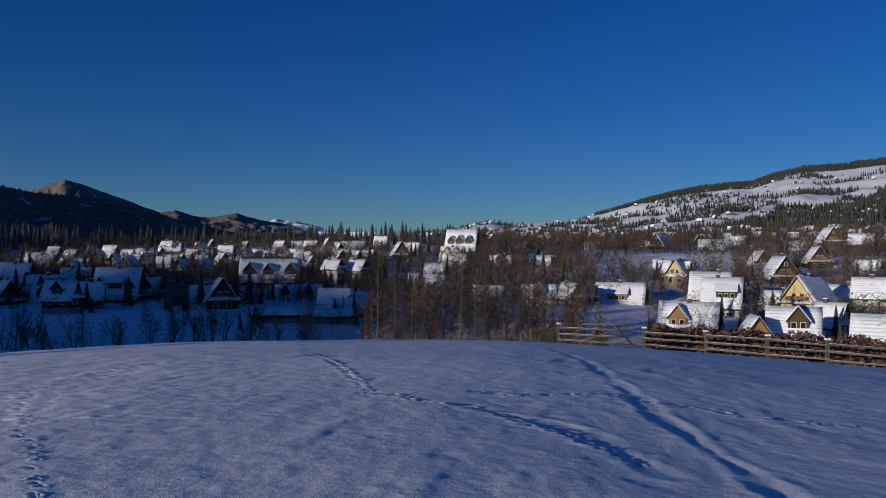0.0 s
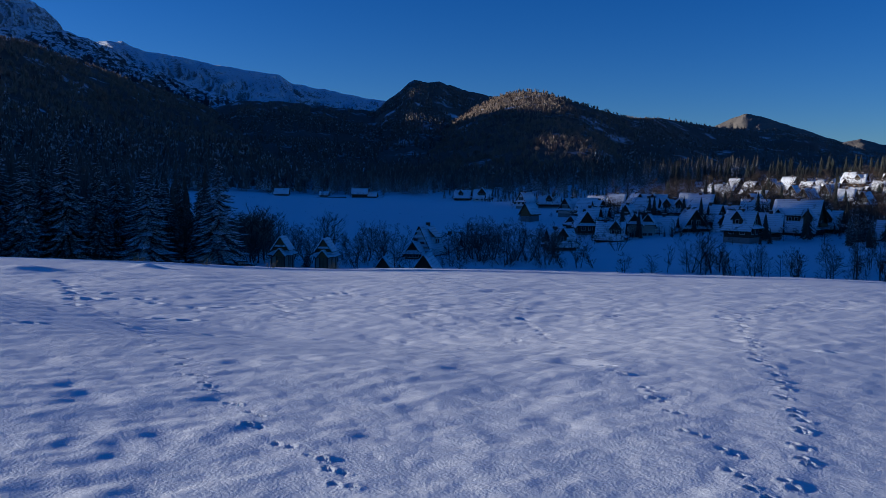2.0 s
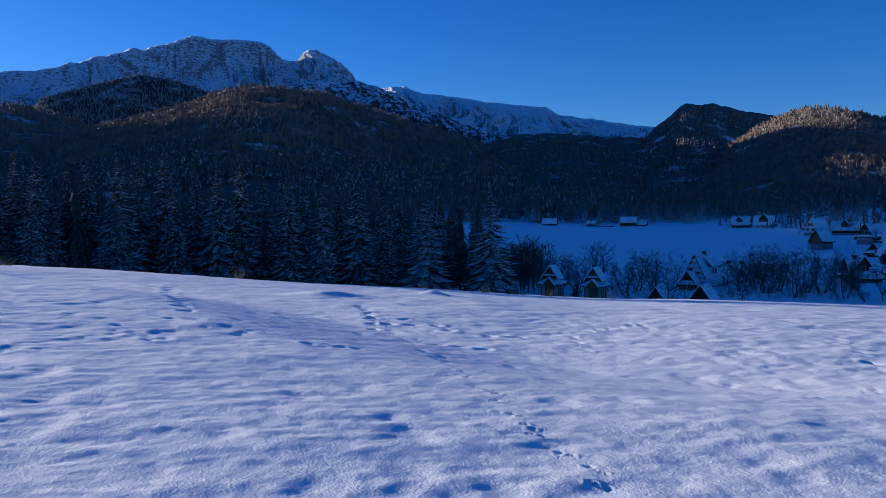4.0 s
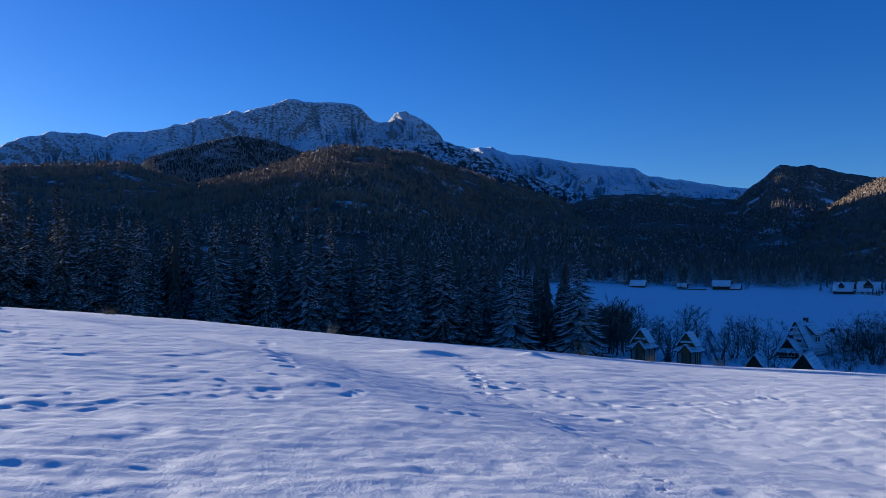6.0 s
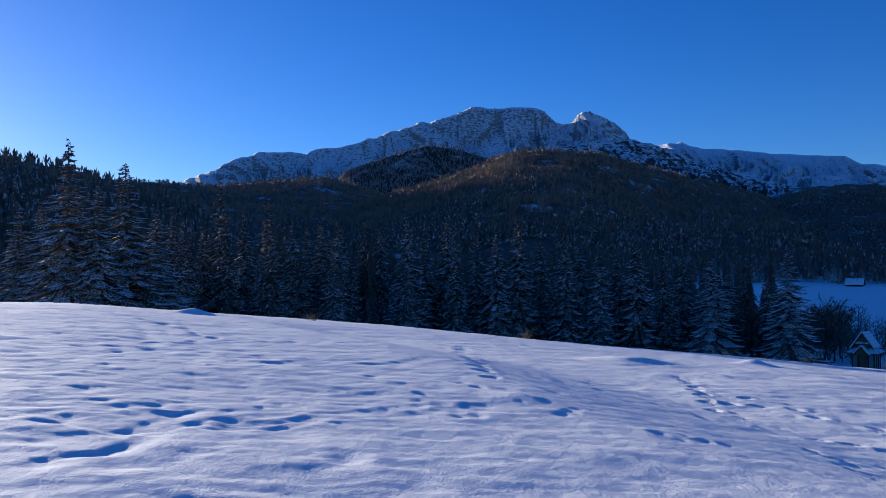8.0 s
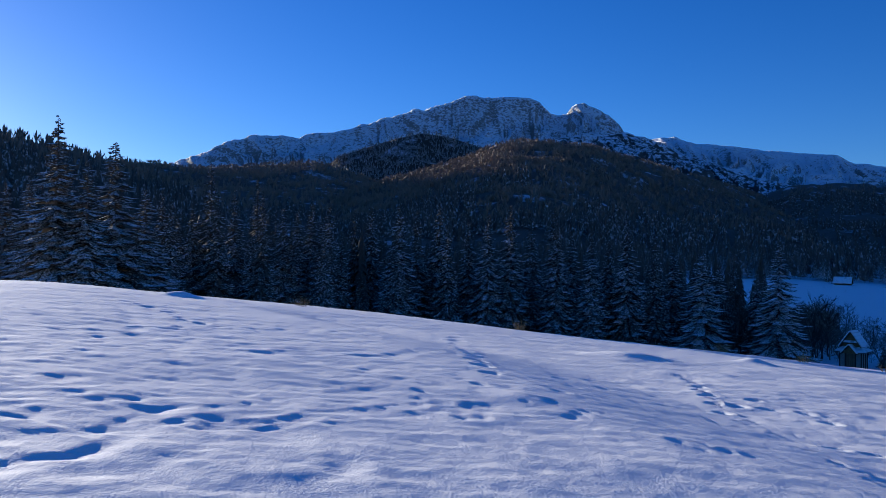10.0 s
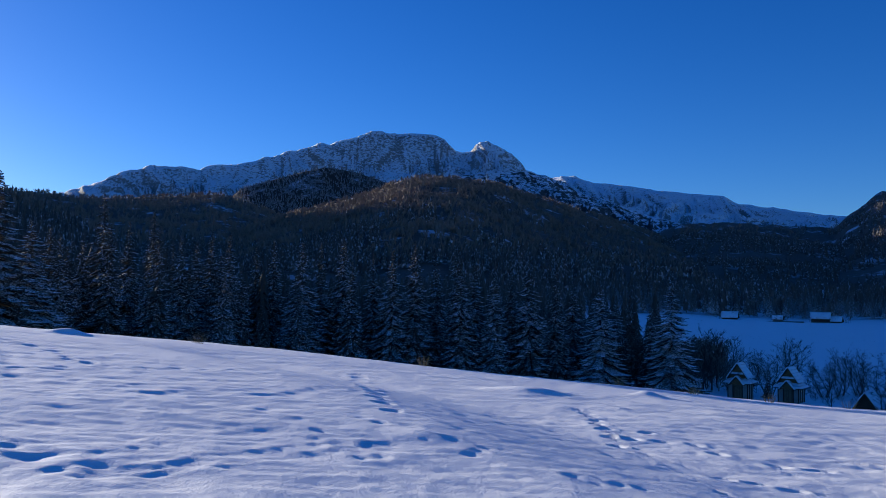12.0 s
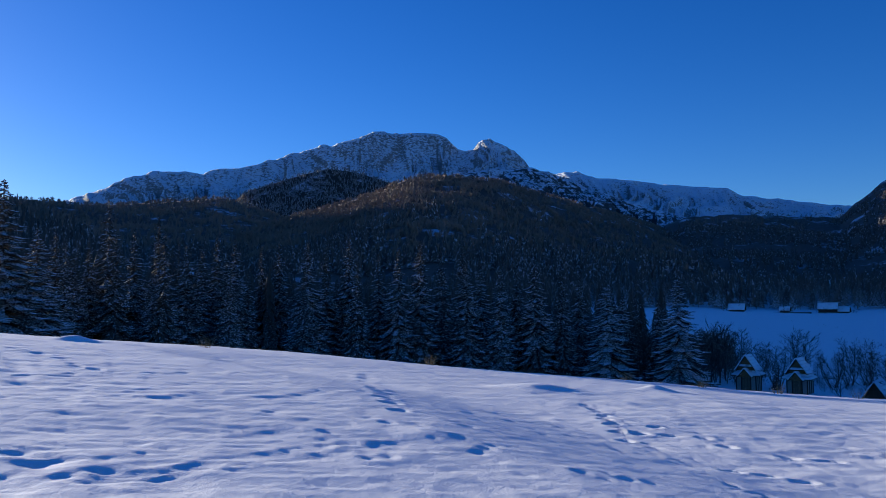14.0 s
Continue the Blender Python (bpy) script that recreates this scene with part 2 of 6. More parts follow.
# bearings are degrees to the left of the y axis, seen from the middle of the snowy rise
LIP = [(-180, 3.0), (-60, 7.3), (-30, 7.11), (-20, 6.61), (-9, 6.12), (3, 6.11), (15, 6.01), (28, 6.27), (36, 6.42), (45, 6.3), (52, 6.36), (58, 6.18), (64, 5.6), (70, 5.22), (75, 4.7), (80, 4.17), (87, 3.47), (95, 2.65), (102, 2.05), (110, 1.06), (140, 0.9), (180, 3.0)]
VALLEY_R = (60, 130, 200, 300, 450, 700, 1200)
VALLEY = {
    -180: (-4, -8, -8, -6, 0, 10, 30),
    -60: (-8, -14, -12, -4, 4, 16, 40),
    -25: (-7, -13, -11.5, -2, 6, 18, 42),
    -10: (-7, -13, -11, -1, 6, 16, 36),
    2: (-7, -13, -11, -3, 6, 16, 30),
    15: (-7, -13, -10.5, -6, 2.5, 13, 20),
    25: (-7, -13, -11, -7, 0.5, 11, 20),
    40: (-7, -13.5, -13, -9, -6, 4, 20),
    52: (-7, -13.5, -14, -11, -6.5, 4, 30),
    65: (-7, -13.5, -14, -9.8, -4.5, 10, 40),
    80: (-6, -12, -13, -10, -2, 14, 50),
    105: (-4, -7, -7, -4, 4, 20, 60),
    130: (-3, -6, -6, -3, 6, 24, 60),
    180: (-4, -8, -8, -6, 0, 10, 30),
}
V_B = np.array(list(VALLEY), float)
V_Z = np.array(list(VALLEY.values()), float)
LIP_B = np.arange(-200, 200.1, 0.5)
LIP_E = np.interp((LIP_B + 180) % 360 - 180, *np.array(LIP).T)
blur = np.exp(-0.5 * (np.arange(-24, 25) / 7.0) ** 2)
LIP_E = np.convolve(np.pad(LIP_E, 24, "edge"), blur / blur.sum(), "valid")


def wrap(b):
    return (np.asarray(b, float) + 180) % 360 - 180


def valley(b, r):
    """Height of the valley floor at bearing b and distance r."""
    r = np.clip(r, 60, 4900)
    ks = np.log(np.array(VALLEY_R, float))
    k = np.clip(np.searchsorted(ks, np.log(r)) - 1, 0, len(ks) - 2)
    f = (np.log(r) - ks[k]) / (ks[k + 1] - ks[k])
    f = np.clip(f, 0, 1)
    j = np.clip(np.searchsorted(V_B, b) - 1, 0, len(V_B) - 2)
    g = (b - V_B[j]) / (V_B[j + 1] - V_B[j])
    g = g * g * (3 - 2 * g)
    lo = V_Z[j, k] * (1 - f) + V_Z[j, k + 1] * f
    hi = V_Z[j + 1, k] * (1 - f) + V_Z[j + 1, k + 1] * f
    return lo * (1 - g) + hi * g


def rise(b, r):
    """Height of the snowy rise on which the camera is."""
    e = np.tan(np.radians(np.interp(b, LIP_B, LIP_E)))
    d0 = np.interp(b, [-180, -30, 0, 40, 80, 110, 180], [35, 46, 42, 36, 34, 40, 35])
    a, k = e - 2 * EYE_LEVEL / d0, EYE_LEVEL / d0**2
    return -(a * r * r / (r + 4) + k * r * r)


def base_height(x, y):
    x, y = np.asarray(x, float), np.asarray(y, float)
    r = np.hypot(x - CX, y - CY)
    b = wrap(np.degrees(np.arctan2(-(x - CX), y - CY)))
    w = smooth(62, 125, r)
    z = rise(b, np.minimum(r, 130)) * (1 - w) + valley(b, r) * w
    return z + smooth(120, 260, r) * 0.8 * fbm(x / 60, y / 60, 3, 5)


def place(bearing, r):
    """The point of the plan at a bearing and distance."""
    return CX - r * math.sin(radians(bearing)), CY + r * math.cos(radians(bearing))


def line_gap(x, y, pts):
    """Distance to a line of plan points, and how far along it the nearest place is."""
    best, where, run = np.full(x.shape, 1e9), np.zeros(x.shape), 0.0
    for (ax, ay), (bx, by) in zip(pts[:-1], pts[1:]):
        L = math.hypot(bx - ax, by - ay)
        t = np.clip(((x - ax) * (bx - ax) + (y - ay) * (by - ay)) / L**2, 0, 1)
        d = np.hypot(x - ax - t * (bx - ax), y - ay - t * (by - ay))
        near = d < best
        best, where = np.where(near, d, best), np.where(near, run + t * L, where)
        run += L
    return best, where


rng = np.random.default_rng(4)
PRINTS, DIMPLES = [], []


def track(pts, step=0.42, size=0.018, depth=0.017, pair=True):
    """Prints of an animal pressed along a line of plan points."""
    for (ax, ay), (bx, by) in zip(pts[:-1], pts[1:]):
        L = math.hypot(bx - ax, by - ay)
        w = np.array([(bx - ax) / L, (by - ay) / L])
        n = max(1, round(L / step))
        for k in range(n):
            q = np.array([ax, ay]) + w * (L * k / n) + rng.normal(0, 0.02, 2)
            lean = rng.uniform(-0.5, 0.5)
            tilt = np.array([w[0] - lean * w[1], w[1] + lean * w[0]]) / math.hypot(1, lean)
            far = 1 + 0.08 * max(0.0, math.hypot(*(q - (CX, CY))) - 5)
            for side in (-1, 1) if pair else (0,):
                a = q + side * (np.array([-w[1], w[0]]) * rng.uniform(0.012, 0.03) + w * rng.uniform(0.03, 0.07))
                PRINTS.append((a[0], a[1], tilt[0], tilt[1], size * far * rng.uniform(0.85, 1.1), depth * min(far, 1.8) * rng.uniform(0.8, 1.2)))


# hare tracks over the rise
track([(-18.4, 6.45), (-15.6, 5.74), (-13.5, 5.33), (-12.3, 5.15), (-10.97, 4.86), (-10.23, 4.66), (-9.45, 4.45), (-8.73, 4.23), (-8.18, 4.10), (-7.91, 4.05), (-7.60, 3.94), (-7.14, 3.84), (-6.79, 3.78), (-6.56, 3.68), (-6.17, 3.63), (-5.83, 3.57), (-5.60, 3.46), (-5.16, 3.44), (-4.85, 3.39), (-4.59, 3.30), (-4.36, 3.26), (-4.1, 3.25)])
track([(-14.8, 14.25), (-12.5, 12.8), (-10.3, 10.96), (-9.38, 10.24), (-8.56, 9.60), (-7.93, 9.07), (-7.06, 8.31), (-6.37, 7.69), (-5.67, 7.10), (-5.11, 6.62), (-4.64, 6.24), (-4.38, 5.96), (-4.09, 5.71), (-3.79, 5.38), (-3.46, 5.13), (-3.22, 4.84), (-3.05, 4.61), (-2.9, 4.4)])
track([(-6.79, 12.37), (-5.61, 10.15), (-5.10, 9.18), (-4.64, 8.20), (-4.24, 7.61), (-3.95, 7.10), (-3.60, 6.40), (-3.32, 5.92), (-3.21, 5.55), (-3.11, 5.28), (-3.03, 4.87), (-2.9, 4.4)], 0.36, 0.021, 0.018)
track([(-8.37, 10.90), (-7.46, 11.64), (-6.98, 11.95), (-6.52, 12.06), (-6.46, 13.52), (-6.38, 14.50), (-5.97, 15.4)], 0.3)
track([(-7.28, 0.5), (-7.25, 1.04), (-7.18, 1.40), (-7.26, 1.68), (-7.20, 2.24), (-7.20, 2.49), (-7.22, 2.96), (-7.22, 3.41), (-7.25, 3.74), (-7.22, 4.38), (-7.30, 4.72), (-7.30, 5.18), (-7.36, 5.52), (-7.30, 6.26)], 0.22, 0.016, 0.007, False)
track([(-13.4, 8.2), (-12.8, 8.14), (-11.4, 7.44), (-10.6, 7.3)], 0.36, 0.024)
track([(-13.6, 8.0), (-13.3, 8.8), (-14.0, 10.4), (-13.0, 10.0)], 0.36, 0.024)
track([(-13.4, 10.8), (-10.9, 9.0), (-10.06, 8.84), (-9.6, 9.15), (-9.1, 8.87), (-8.6, 9.1)], 0.4)
track([(-15.3, 14.8), (-14.5, 14.8), (-12.7, 13.3), (-11.6, 12.6), (-10.1, 11.0), (-9.2, 10.3)], 0.34)
track([(-7.45, 7.10), (-7.51, 7.47), (-7.40, 7.56), (-7.62, 8.33)], 0.2)
track([(-4.4, 21.9), (-3.4, 19.1), (-2.6, 16.3), (-2.07, 14.1), (-1.59, 11.74), (-1.17, 11.45), (-0.67, 10.74), (-0.13, 10.44), (0.16, 9.80), (0.36, 9.22), (0.69, 8.62), (0.98, 7.97), (1.11, 7.44), (1.3, 7.0)], 0.33, 0.024, 0.026)
track([(-0.04, 12.1), (0.43, 11.8), (1.05, 12.1), (1.89, 12.5), (2.12, 12.2), (2.60, 11.8), (3.25, 11.4), (3.47, 10.9), (3.84, 10.8), (4.41, 10.5), (5.05, 10.45)], 0.36, 0.024, 0.026)
track([(-7.2, 12.6), (-6.7, 12.5), (-7.1, 14.4), (-7.0, 15.5), (-6.6, 16.8), (-6.1, 17.5)], 0.3)
# deeper and older steps
track([(-17.7, 6.35), (-15.8, 5.8), (-14.5, 5.4), (-15.5, 6.3), (-14.8, 6.2), (-14.6, 6.6), (-13.9, 6.5), (-13.2, 6.9), (-12.7, 7.6)], 0.55, 0.05, 0.017, False)
track([(-12.4, 5.6), (-12.2, 5.9), (-11.9, 6.1), (-11.9, 6.6)], 0.4, 0.045, 0.02, False)
track([(-24.6, 3.1), (-19.8, 2.75), (-18.1, 2.67), (-16.6, 2.57), (-14.7, 2.5), (-13.7, 2.4)], 0.95, 0.07, 0.014, False)
track([(-24.3, -4.8), (-23.2, -4.0), (-22.5, -3.4), (-20.9, -2.9), (-19.7, -2.4), (-18.6, -1.6)], 0.7, 0.055, 0.016, False)
track([(-17.5, -2.6), (-18.6, -1.6), (-19.6, 0.4), (-19.0, 1.5)], 0.6, 0.05, 0.018, False)

# hollows in the snow: x, y, width, depth
DIMPLES += [(-5.71, 6.78, 0.15, 0.030), (-6.75, 2.95, 0.14, 0.018), (-6.57, 1.45, 0.12, 0.011), (-7.38, 4.41, 0.10, 0.013), (-7.30, 3.01, 0.09, 0.011), (-9.2, 7.36, 0.20, 0.018), (-5.66, 4.61, 0.13, 0.011), (-7.33, 4.96, 0.13, 0.011), (-7.1, 1.86, 0.11, 0.009), (-7.25, 2.39, 0.08, 0.007), (-6.06, 2.16, 0.11, 0.010), (-6.65, 1.71, 0.09, 0.006), (-8.14, 2.58, 0.10, 0.007), (-8.56, 3.21, 0.14, 0.007), (-9.31, 0.81, 0.14, 0.009), (-7.65, 2.30, 0.09, 0.006), (-5.87, 2.97, 0.11, 0.008), (-5.16, 4.48, 0.11, 0.008)]
DIMPLES += [(-7.83, 6.06, 0.17, 0.009), (-6.06, 5.73, 0.12, 0.007), (-8.03, 0.95, 0.13, 0.006), (-7.57, 0.76, 0.14, 0.006), (-8.42, 5.09, 0.12, 0.009), (-7.39, 3.36, 0.09, 0.006), (-5.39, 3.17, 0.11, 0.006), (-5.31, 5.26, 0.14, 0.006), (-5.07, 3.87, 0.09, 0.006), (-4.47, 4.95, 0.13, 0.006), (-4.41, 4.42, 0.09, 0.006), (-3.99, 3.82, 0.14, 0.006), (-5.05, 2.77, 0.12, 0.006), (-3.83, 6.43, 0.09, 0.006), (-4.15, 6.36, 0.10, 0.006), (-7.89, 3.42, 0.10, 0.006)]
DIMPLES += [(-10.19, -0.59, 0.14, 0.018), (-10.21, -0.81, 0.09, 0.012), (-10.95, -0.56, 0.16, 0.017), (-9.65, -0.60, 0.11, 0.013), (-9.47, -0.73, 0.09, 0.010), (-10.39, 0.35, 0.15, 0.016), (-11.19, -1.13, 0.13, 0.012), (-11.19, -0.19, 0.09, 0.009), (-10.70, -0.12, 0.09, 0.009), (-10.68, -0.34, 0.08, 0.010), (-10.55, -1.32, 0.12, 0.012), (-9.61, 0.84, 0.12, 0.009), (-10.38, 1.36, 0.13, 0.009), (-12.14, -1.71, 0.14, 0.012), (-13.93, 0.95, 0.12, 0.013), (-13.24, -2.55, 0.20, 0.016), (-9.25, -0.88, 0.11, 0.012), (-8.51, 0.03, 0.13, 0.007), (-8.16, 1.15, 0.14, 0.006), (-14.72, 2.45, 0.20, 0.014), (-17.90, 6.40, 0.27, 0.018), (-11.00, 7.10, 0.13, 0.009)]
for k in range(90):
    d, b = 3.2 + 26 * rng.random() ** 1.5, rng.uniform(-34, 117)
    DIMPLES.append((*place(b, d), rng.uniform(0.06, 0.14), rng.uniform(0.002, 0.007)))
for k in range(3200):
    d, b = 9 + 24 * rng.random(), rng.uniform(-34, 117)
    if noise2(b / 9, d / 2.2, 91) < -0.05:
        continue
    DIMPLES.append((*place(b, d), rng.uniform(0.03, 0.075), rng.uniform(0.006, 0.015) * (0.45 if b < 15 else 1.0)))


def snow_detail(x, y):
    """Drifts, ripples, hollows, furrows and prints of the near snow."""
    r = np.hypot(x - CX, y - CY)
    c, s = math.cos(radians(72)), math.sin(radians(72))
    u, v = x * c + y * s, -x * s + y * c
    bend = 0.35 * noise2(x / 2.3, y / 2.3, 31)
    z = 0.012 * fbm(u / 2.0, v / 1.3, 2, 3) + 0.0075 * fbm(u / 0.6 + bend, v / 0.36, 3, 8) + (0.006 + 0.002 * smooth(6, 12, r)) * fbm(u / 0.22, v / 0.15, 2, 9)
    b = wrap(np.degrees(np.arctan2(-(x - CX), y - CY)))
    z = z * (0.5 + 0.5 * smooth(-5, 45, b))
    ripple = np.clip(noise2(u / 1.5, v / 0.36 + bend * 2, 21), 0, 1)
    z += 0.011 * ripple**2
    z += 0.010 * (0.5 + 0.5 * smooth(-5, 45, b)) * smooth(9, 17, r) * fbm(u / 0.95 + bend, v / 0.5, 2, 57)
    z += 0.045 * fbm(x / 9, y / 9, 2, 12) * smooth(6, 16, r)
    # long bank of an old path, falling away from the sun
    e = 0.93 * (y - np.interp(x, [-34, -28, -22.5, -19.5, -15.3, -12.6, -10.1, -8.4, -5.5], [-4.4, -1.5, 1.2, 2.7, 3.6, 4.3, 4.9, 5.9, 7.0]))
    run = smooth(-33, -27, x) * smooth(-4.5, -9, x)
    z *= 1 - 0.5 * run * np.exp(-((e / 2.4) ** 2))
    z += -0.25 * run * smooth(-1.6, 1.6, e) * np.exp(-np.clip(e - 1.4, 0, 60) / 4.5)
    # drifted edges of furrows
    for pts, depth, wide in (
        ([(3.6, 28), (3.4, 24), (3.0, 18.5), (2.6, 14.5), (2.45, 12.3), (2.23, 10.4), (2.2, 9.6), (2.08, 8.4), (2.06, 7.4), (2.0, 6.4), (1.95, 4.0)], 0.014, 0.11),
        ([(-0.2, 10.6), (0.27, 9.82), (0.58, 9.48), (0.83, 9.08), (1.01, 8.45), (1.08, 7.85), (1.3, 7.0)], 0.009, 0.14),
        ([(-10.58, -0.36), (-10.5, -0.15), (-10.56, 0.03), (-10.63, 0.22), (-10.82, 0.41), (-11.17, 0.59), (-11.36, 0.81), (-11.54, 1.05), (-11.75, 1.3), (-12.06, 1.64)], 0.009, 0.065),
        ([(-10.67, 0.01), (-10.77, 0.2), (-10.94, 0.45), (-11.03, 0.66), (-11.18, 0.93), (-11.38, 1.22), (-11.61, 1.6)], 0.006, 0.05),
        ([(-10.51, -1.49), (-10.46, -1.3), (-10.35, -1.12), (-10.28, -0.98), (-10.08, -0.77), (-10.31, -0.72), (-10.69, -0.69), (-11.07, -0.62), (-11.17, -0.43)], 0.009, 0.07),
        ([(-9.3, -0.95), (-9.45, -0.8), (-9.52, -0.66), (-9.73, -0.61), (-9.92, -0.57)], 0.005, 0.07),
        ([(-20.5, -3.6), (-16.0, -2.2), (-14.8, -0.6), (-15.6, 1.2), (-17.5, 2.0)], 0.012, 0.14),
    ):
        wob = 0.05 * noise2(x / 0.35, y / 0.35, 44) + 0.10 * noise2(x / 1.1, y / 1.1, 45)
        d, t = line_gap(x, y, pts)
        d = np.abs(d + wob)
        z += -depth * np.exp(-((d / wide) ** 2)) * (0.85 + 0.3 * noise2(t / 0.5, t * 0, 3)) + 0.45 * depth * np.exp(-(((d - 1.7 * wide) / (0.6 * wide)) ** 2))
    d, _ = line_gap(x, y, [(-11.75, 1.35), (-12.0, 1.65), (-12.3, 1.95)])
    z += 0.02 * np.exp(-((d / 0.12) ** 2)) * (0.6 + 0.6 * noise2(x / 0.12, y / 0.12, 71))
    # mounds by the edge of the rise
    for mx, my, w, h in ((-23.6, 10.5, 0.4, 0.13), (-33, -5.6, 0.6, 0.20), (-21.7, 6.7, 0.75, 0.13), (-12.6, 2.5, 0.3, 0.03)):
        z += h * np.exp(-(((x - mx) ** 2 + (y - my) ** 2) / w**2))
    return z


def press(x, y, z, shape):
    """Prints and dimples pressed into the polar snow grid."""
    rows, cols = shape
    X, Y, Z = x.reshape(shape), y.reshape(shape), z.reshape(shape)
    for soft, marks in ((False, PRINTS), (True, [(a, b, 1, 0, w, h) for a, b, w, h in DIMPLES])):
        for px, py, wx, wy, size, depth in marks:
            r, b = math.hypot(px - CX, py - CY), math.degrees(math.atan2(-(px - CX), py - CY))
            if not (2.0 < r < 45 and -38 < b < 120):
                continue
            i0, i1 = np.searchsorted(RADII, [r - 4 * size, r + 4 * size])
            span = math.degrees(4 * size / r)
            j0, j1 = np.searchsorted(BEARINGS, [b - span, b + span])
            sl = (slice(i0, i1 + 1), slice(j0, j1 + 1))
            dx, dy = X[sl] - px, Y[sl] - py
            q = ((dx * wx + dy * wy) / (1.5 * size)) ** 2 + ((-dx * wy + dy * wx) / size) ** 2
            if soft:
                edge = 1 + 0.35 * noise2(dx / size + px * 7, dy / size + py * 5, 13)
                Z[sl] += -depth * np.exp(-q * edge) + 0.12 * depth * np.exp(-((np.sqrt(q) - 1.7) ** 2) * 3)
            else:
                Z[sl] += -depth * np.exp(-q * q) + 0.36 * depth * np.exp(-((np.sqrt(q) - 1.6) ** 2) * 4)


RADII = np.r_[0, 0.8, 1.6, 2.2, np.arange(2.6, 7, 0.028), np.arange(7, 10, 0.045), np.arange(10, 16, 0.06), np.geomspace(16, 32, 105), np.geomspace(32.6, 62, 40), np.geomspace(63, 1250, 100), np.geomspace(1350, 4950, 14)]
BEARINGS = np.r_[np.arange(-180, -40, 4.0), np.arange(-36, 119.9, 0.27), np.arange(122, 179, 4.0), 180.0]
BB, RR = np.meshgrid(BEARINGS, RADII)
gx, gy = (CX - RR * np.sin(np.radians(BB))).ravel(), (CY + RR * np.cos(np.radians(BB))).ravel()
gz = base_height(gx, gy)
fade = smooth(70, 45, RR.ravel())
gz = gz + fade * snow_detail(gx, gy)
press(gx, gy, gz, RR.shape)
ground = new("ground", mesh_from("ground", np.stack([gx, gy, gz], 1), grid_faces(*RR.shape), [SNOW]))
tagged(ground, "snow-covered meadow with drifts and animal tracks, falling to a valley", "snow field", kind="structure")


def surface_z(x, y):
    return float(base_height(x, y))


# ---------------------------------------------------------------- mountains
HILLS = {}


def hill(name, crest, far, foot, foot_z, power, relief, step, mat, label, jag=0.0, clear=0.0, gully=0.0, seed=1, category="mountain", wander=0.05):
    """A ridge: crest is bearings and heights in degrees over eye level, far its distance; it rises from foot."""
    cb, ce = np.array(sorted(crest), float).T
    far_b, far_d = np.array(sorted(far), float).T if isinstance(far, list) else (np.array([0.0]), np.array([float(far)]))
    foot_b, foot_d = np.array(sorted(foot), float).T if isinstance(foot, list) else (np.array([0.0]), np.array([float(foot)]))
    b = np.arange(cb[0], cb[-1] + step / 2, step)
    fall = 0.35 * far_d.mean()

    def sheet(bb, s):
        e = np.interp(bb, cb, ce) + jag * fbm(bb * 1.3, bb * 0 + seed, 5, seed, 0.6)
        d = np.interp(bb, far_b, far_d) * (1 + wander * noise2(bb / 9.0, bb * 0, seed + 2))
        top = EYE_LEVEL + d * np.tan(np.radians(e)) - clear
        f = np.clip(s, 0, 1)
        near = np.interp(bb, foot_b, foot_d)
        r = near + (d - near) * f + fall * np.clip(s - 1, 0, 1)
        x, y = CX - r * np.sin(np.radians(bb)), CY + r * np.cos(np.radians(bb))
        bulge = f * (1 - f) * 4
        z = foot_z + (top - foot_z) * f**power - np.clip(s - 1, 0, 1) * fall * 0.55
        z = z + relief * bulge * fbm(x / (relief * 7 + 60), y / (relief * 7 + 60), 4, seed + 5)
        z = z - gully * bulge**0.7 * np.abs(fbm(bb * 0.9 + 1.2 * noise2(bb * 0.4, f * 4, seed), f * 2.2, 4, seed + 9, 0.6))
        return x, y, z

    s = np.r_[-0.05, np.linspace(0, 1, 80 if "rock" in name or "ridge" in name else 56), np.linspace(1.08, 2, 5)]
    SB, SS = np.meshgrid(b, s)
    x, y, z = sheet(SB.ravel(), SS.ravel())
    z = z - 25 * (SS.ravel() < 0)
    ob = new(name, mesh_from(name, np.stack([x, y, z], 1), grid_faces(*SB.shape), [mat]))
    tagged(ob, label, category, kind="structure")
    HILLS[name] = (sheet, cb, foot_d.mean(), far_d.mean())
    return ob


hill("rocky_mountain", [(106, 6.07), (103.6, 7.11), (102.3, 7.51), (100.3, 8.5), (98.7, 9.11), (96.4, 9.29), (95.2, 9.11), (94.6, 9.39), (92.3, 9.73), (89.7, 10.49), (86.8, 11.43), (86.2, 11.32), (84.3, 12.01), (83.1, 12.45), (82.1, 12.35), (78.5, 12.33), (77.7, 12.05), (76.9, 11.14), (76.3, 10.93), (75.7, 11.13), (75.3, 11.64), (74.5, 11.87), (73.6, 11.5), (72.4, 10.69), (71.6, 9.77), (70.6, 9.33), (68.7, 8.23), (66, 7.03)], 3500, 2500, 180, 1.15, 70, 0.08, ROCK, "long rocky mountain with a twin summit, dusted with snow", jag=0.07, gully=55, seed=3)
hill("snowy_ridge", [(74, 9.0), (72.8, 9.2), (70, 9.15), (68.1, 9.37), (66.8, 8.79), (65.2, 8.64), (62.8, 8.29), (60.8, 8.04), (57.8, 7.67), (56.8, 7.07), (54.7, 6.74), (51, 6.1), (49, 5.87), (46, 5.2)], 3950, 2700, 180, 1.1, 50, 0.1, ROCK, "snow-covered high mountain ridge", jag=0.05, gully=60, seed=7)
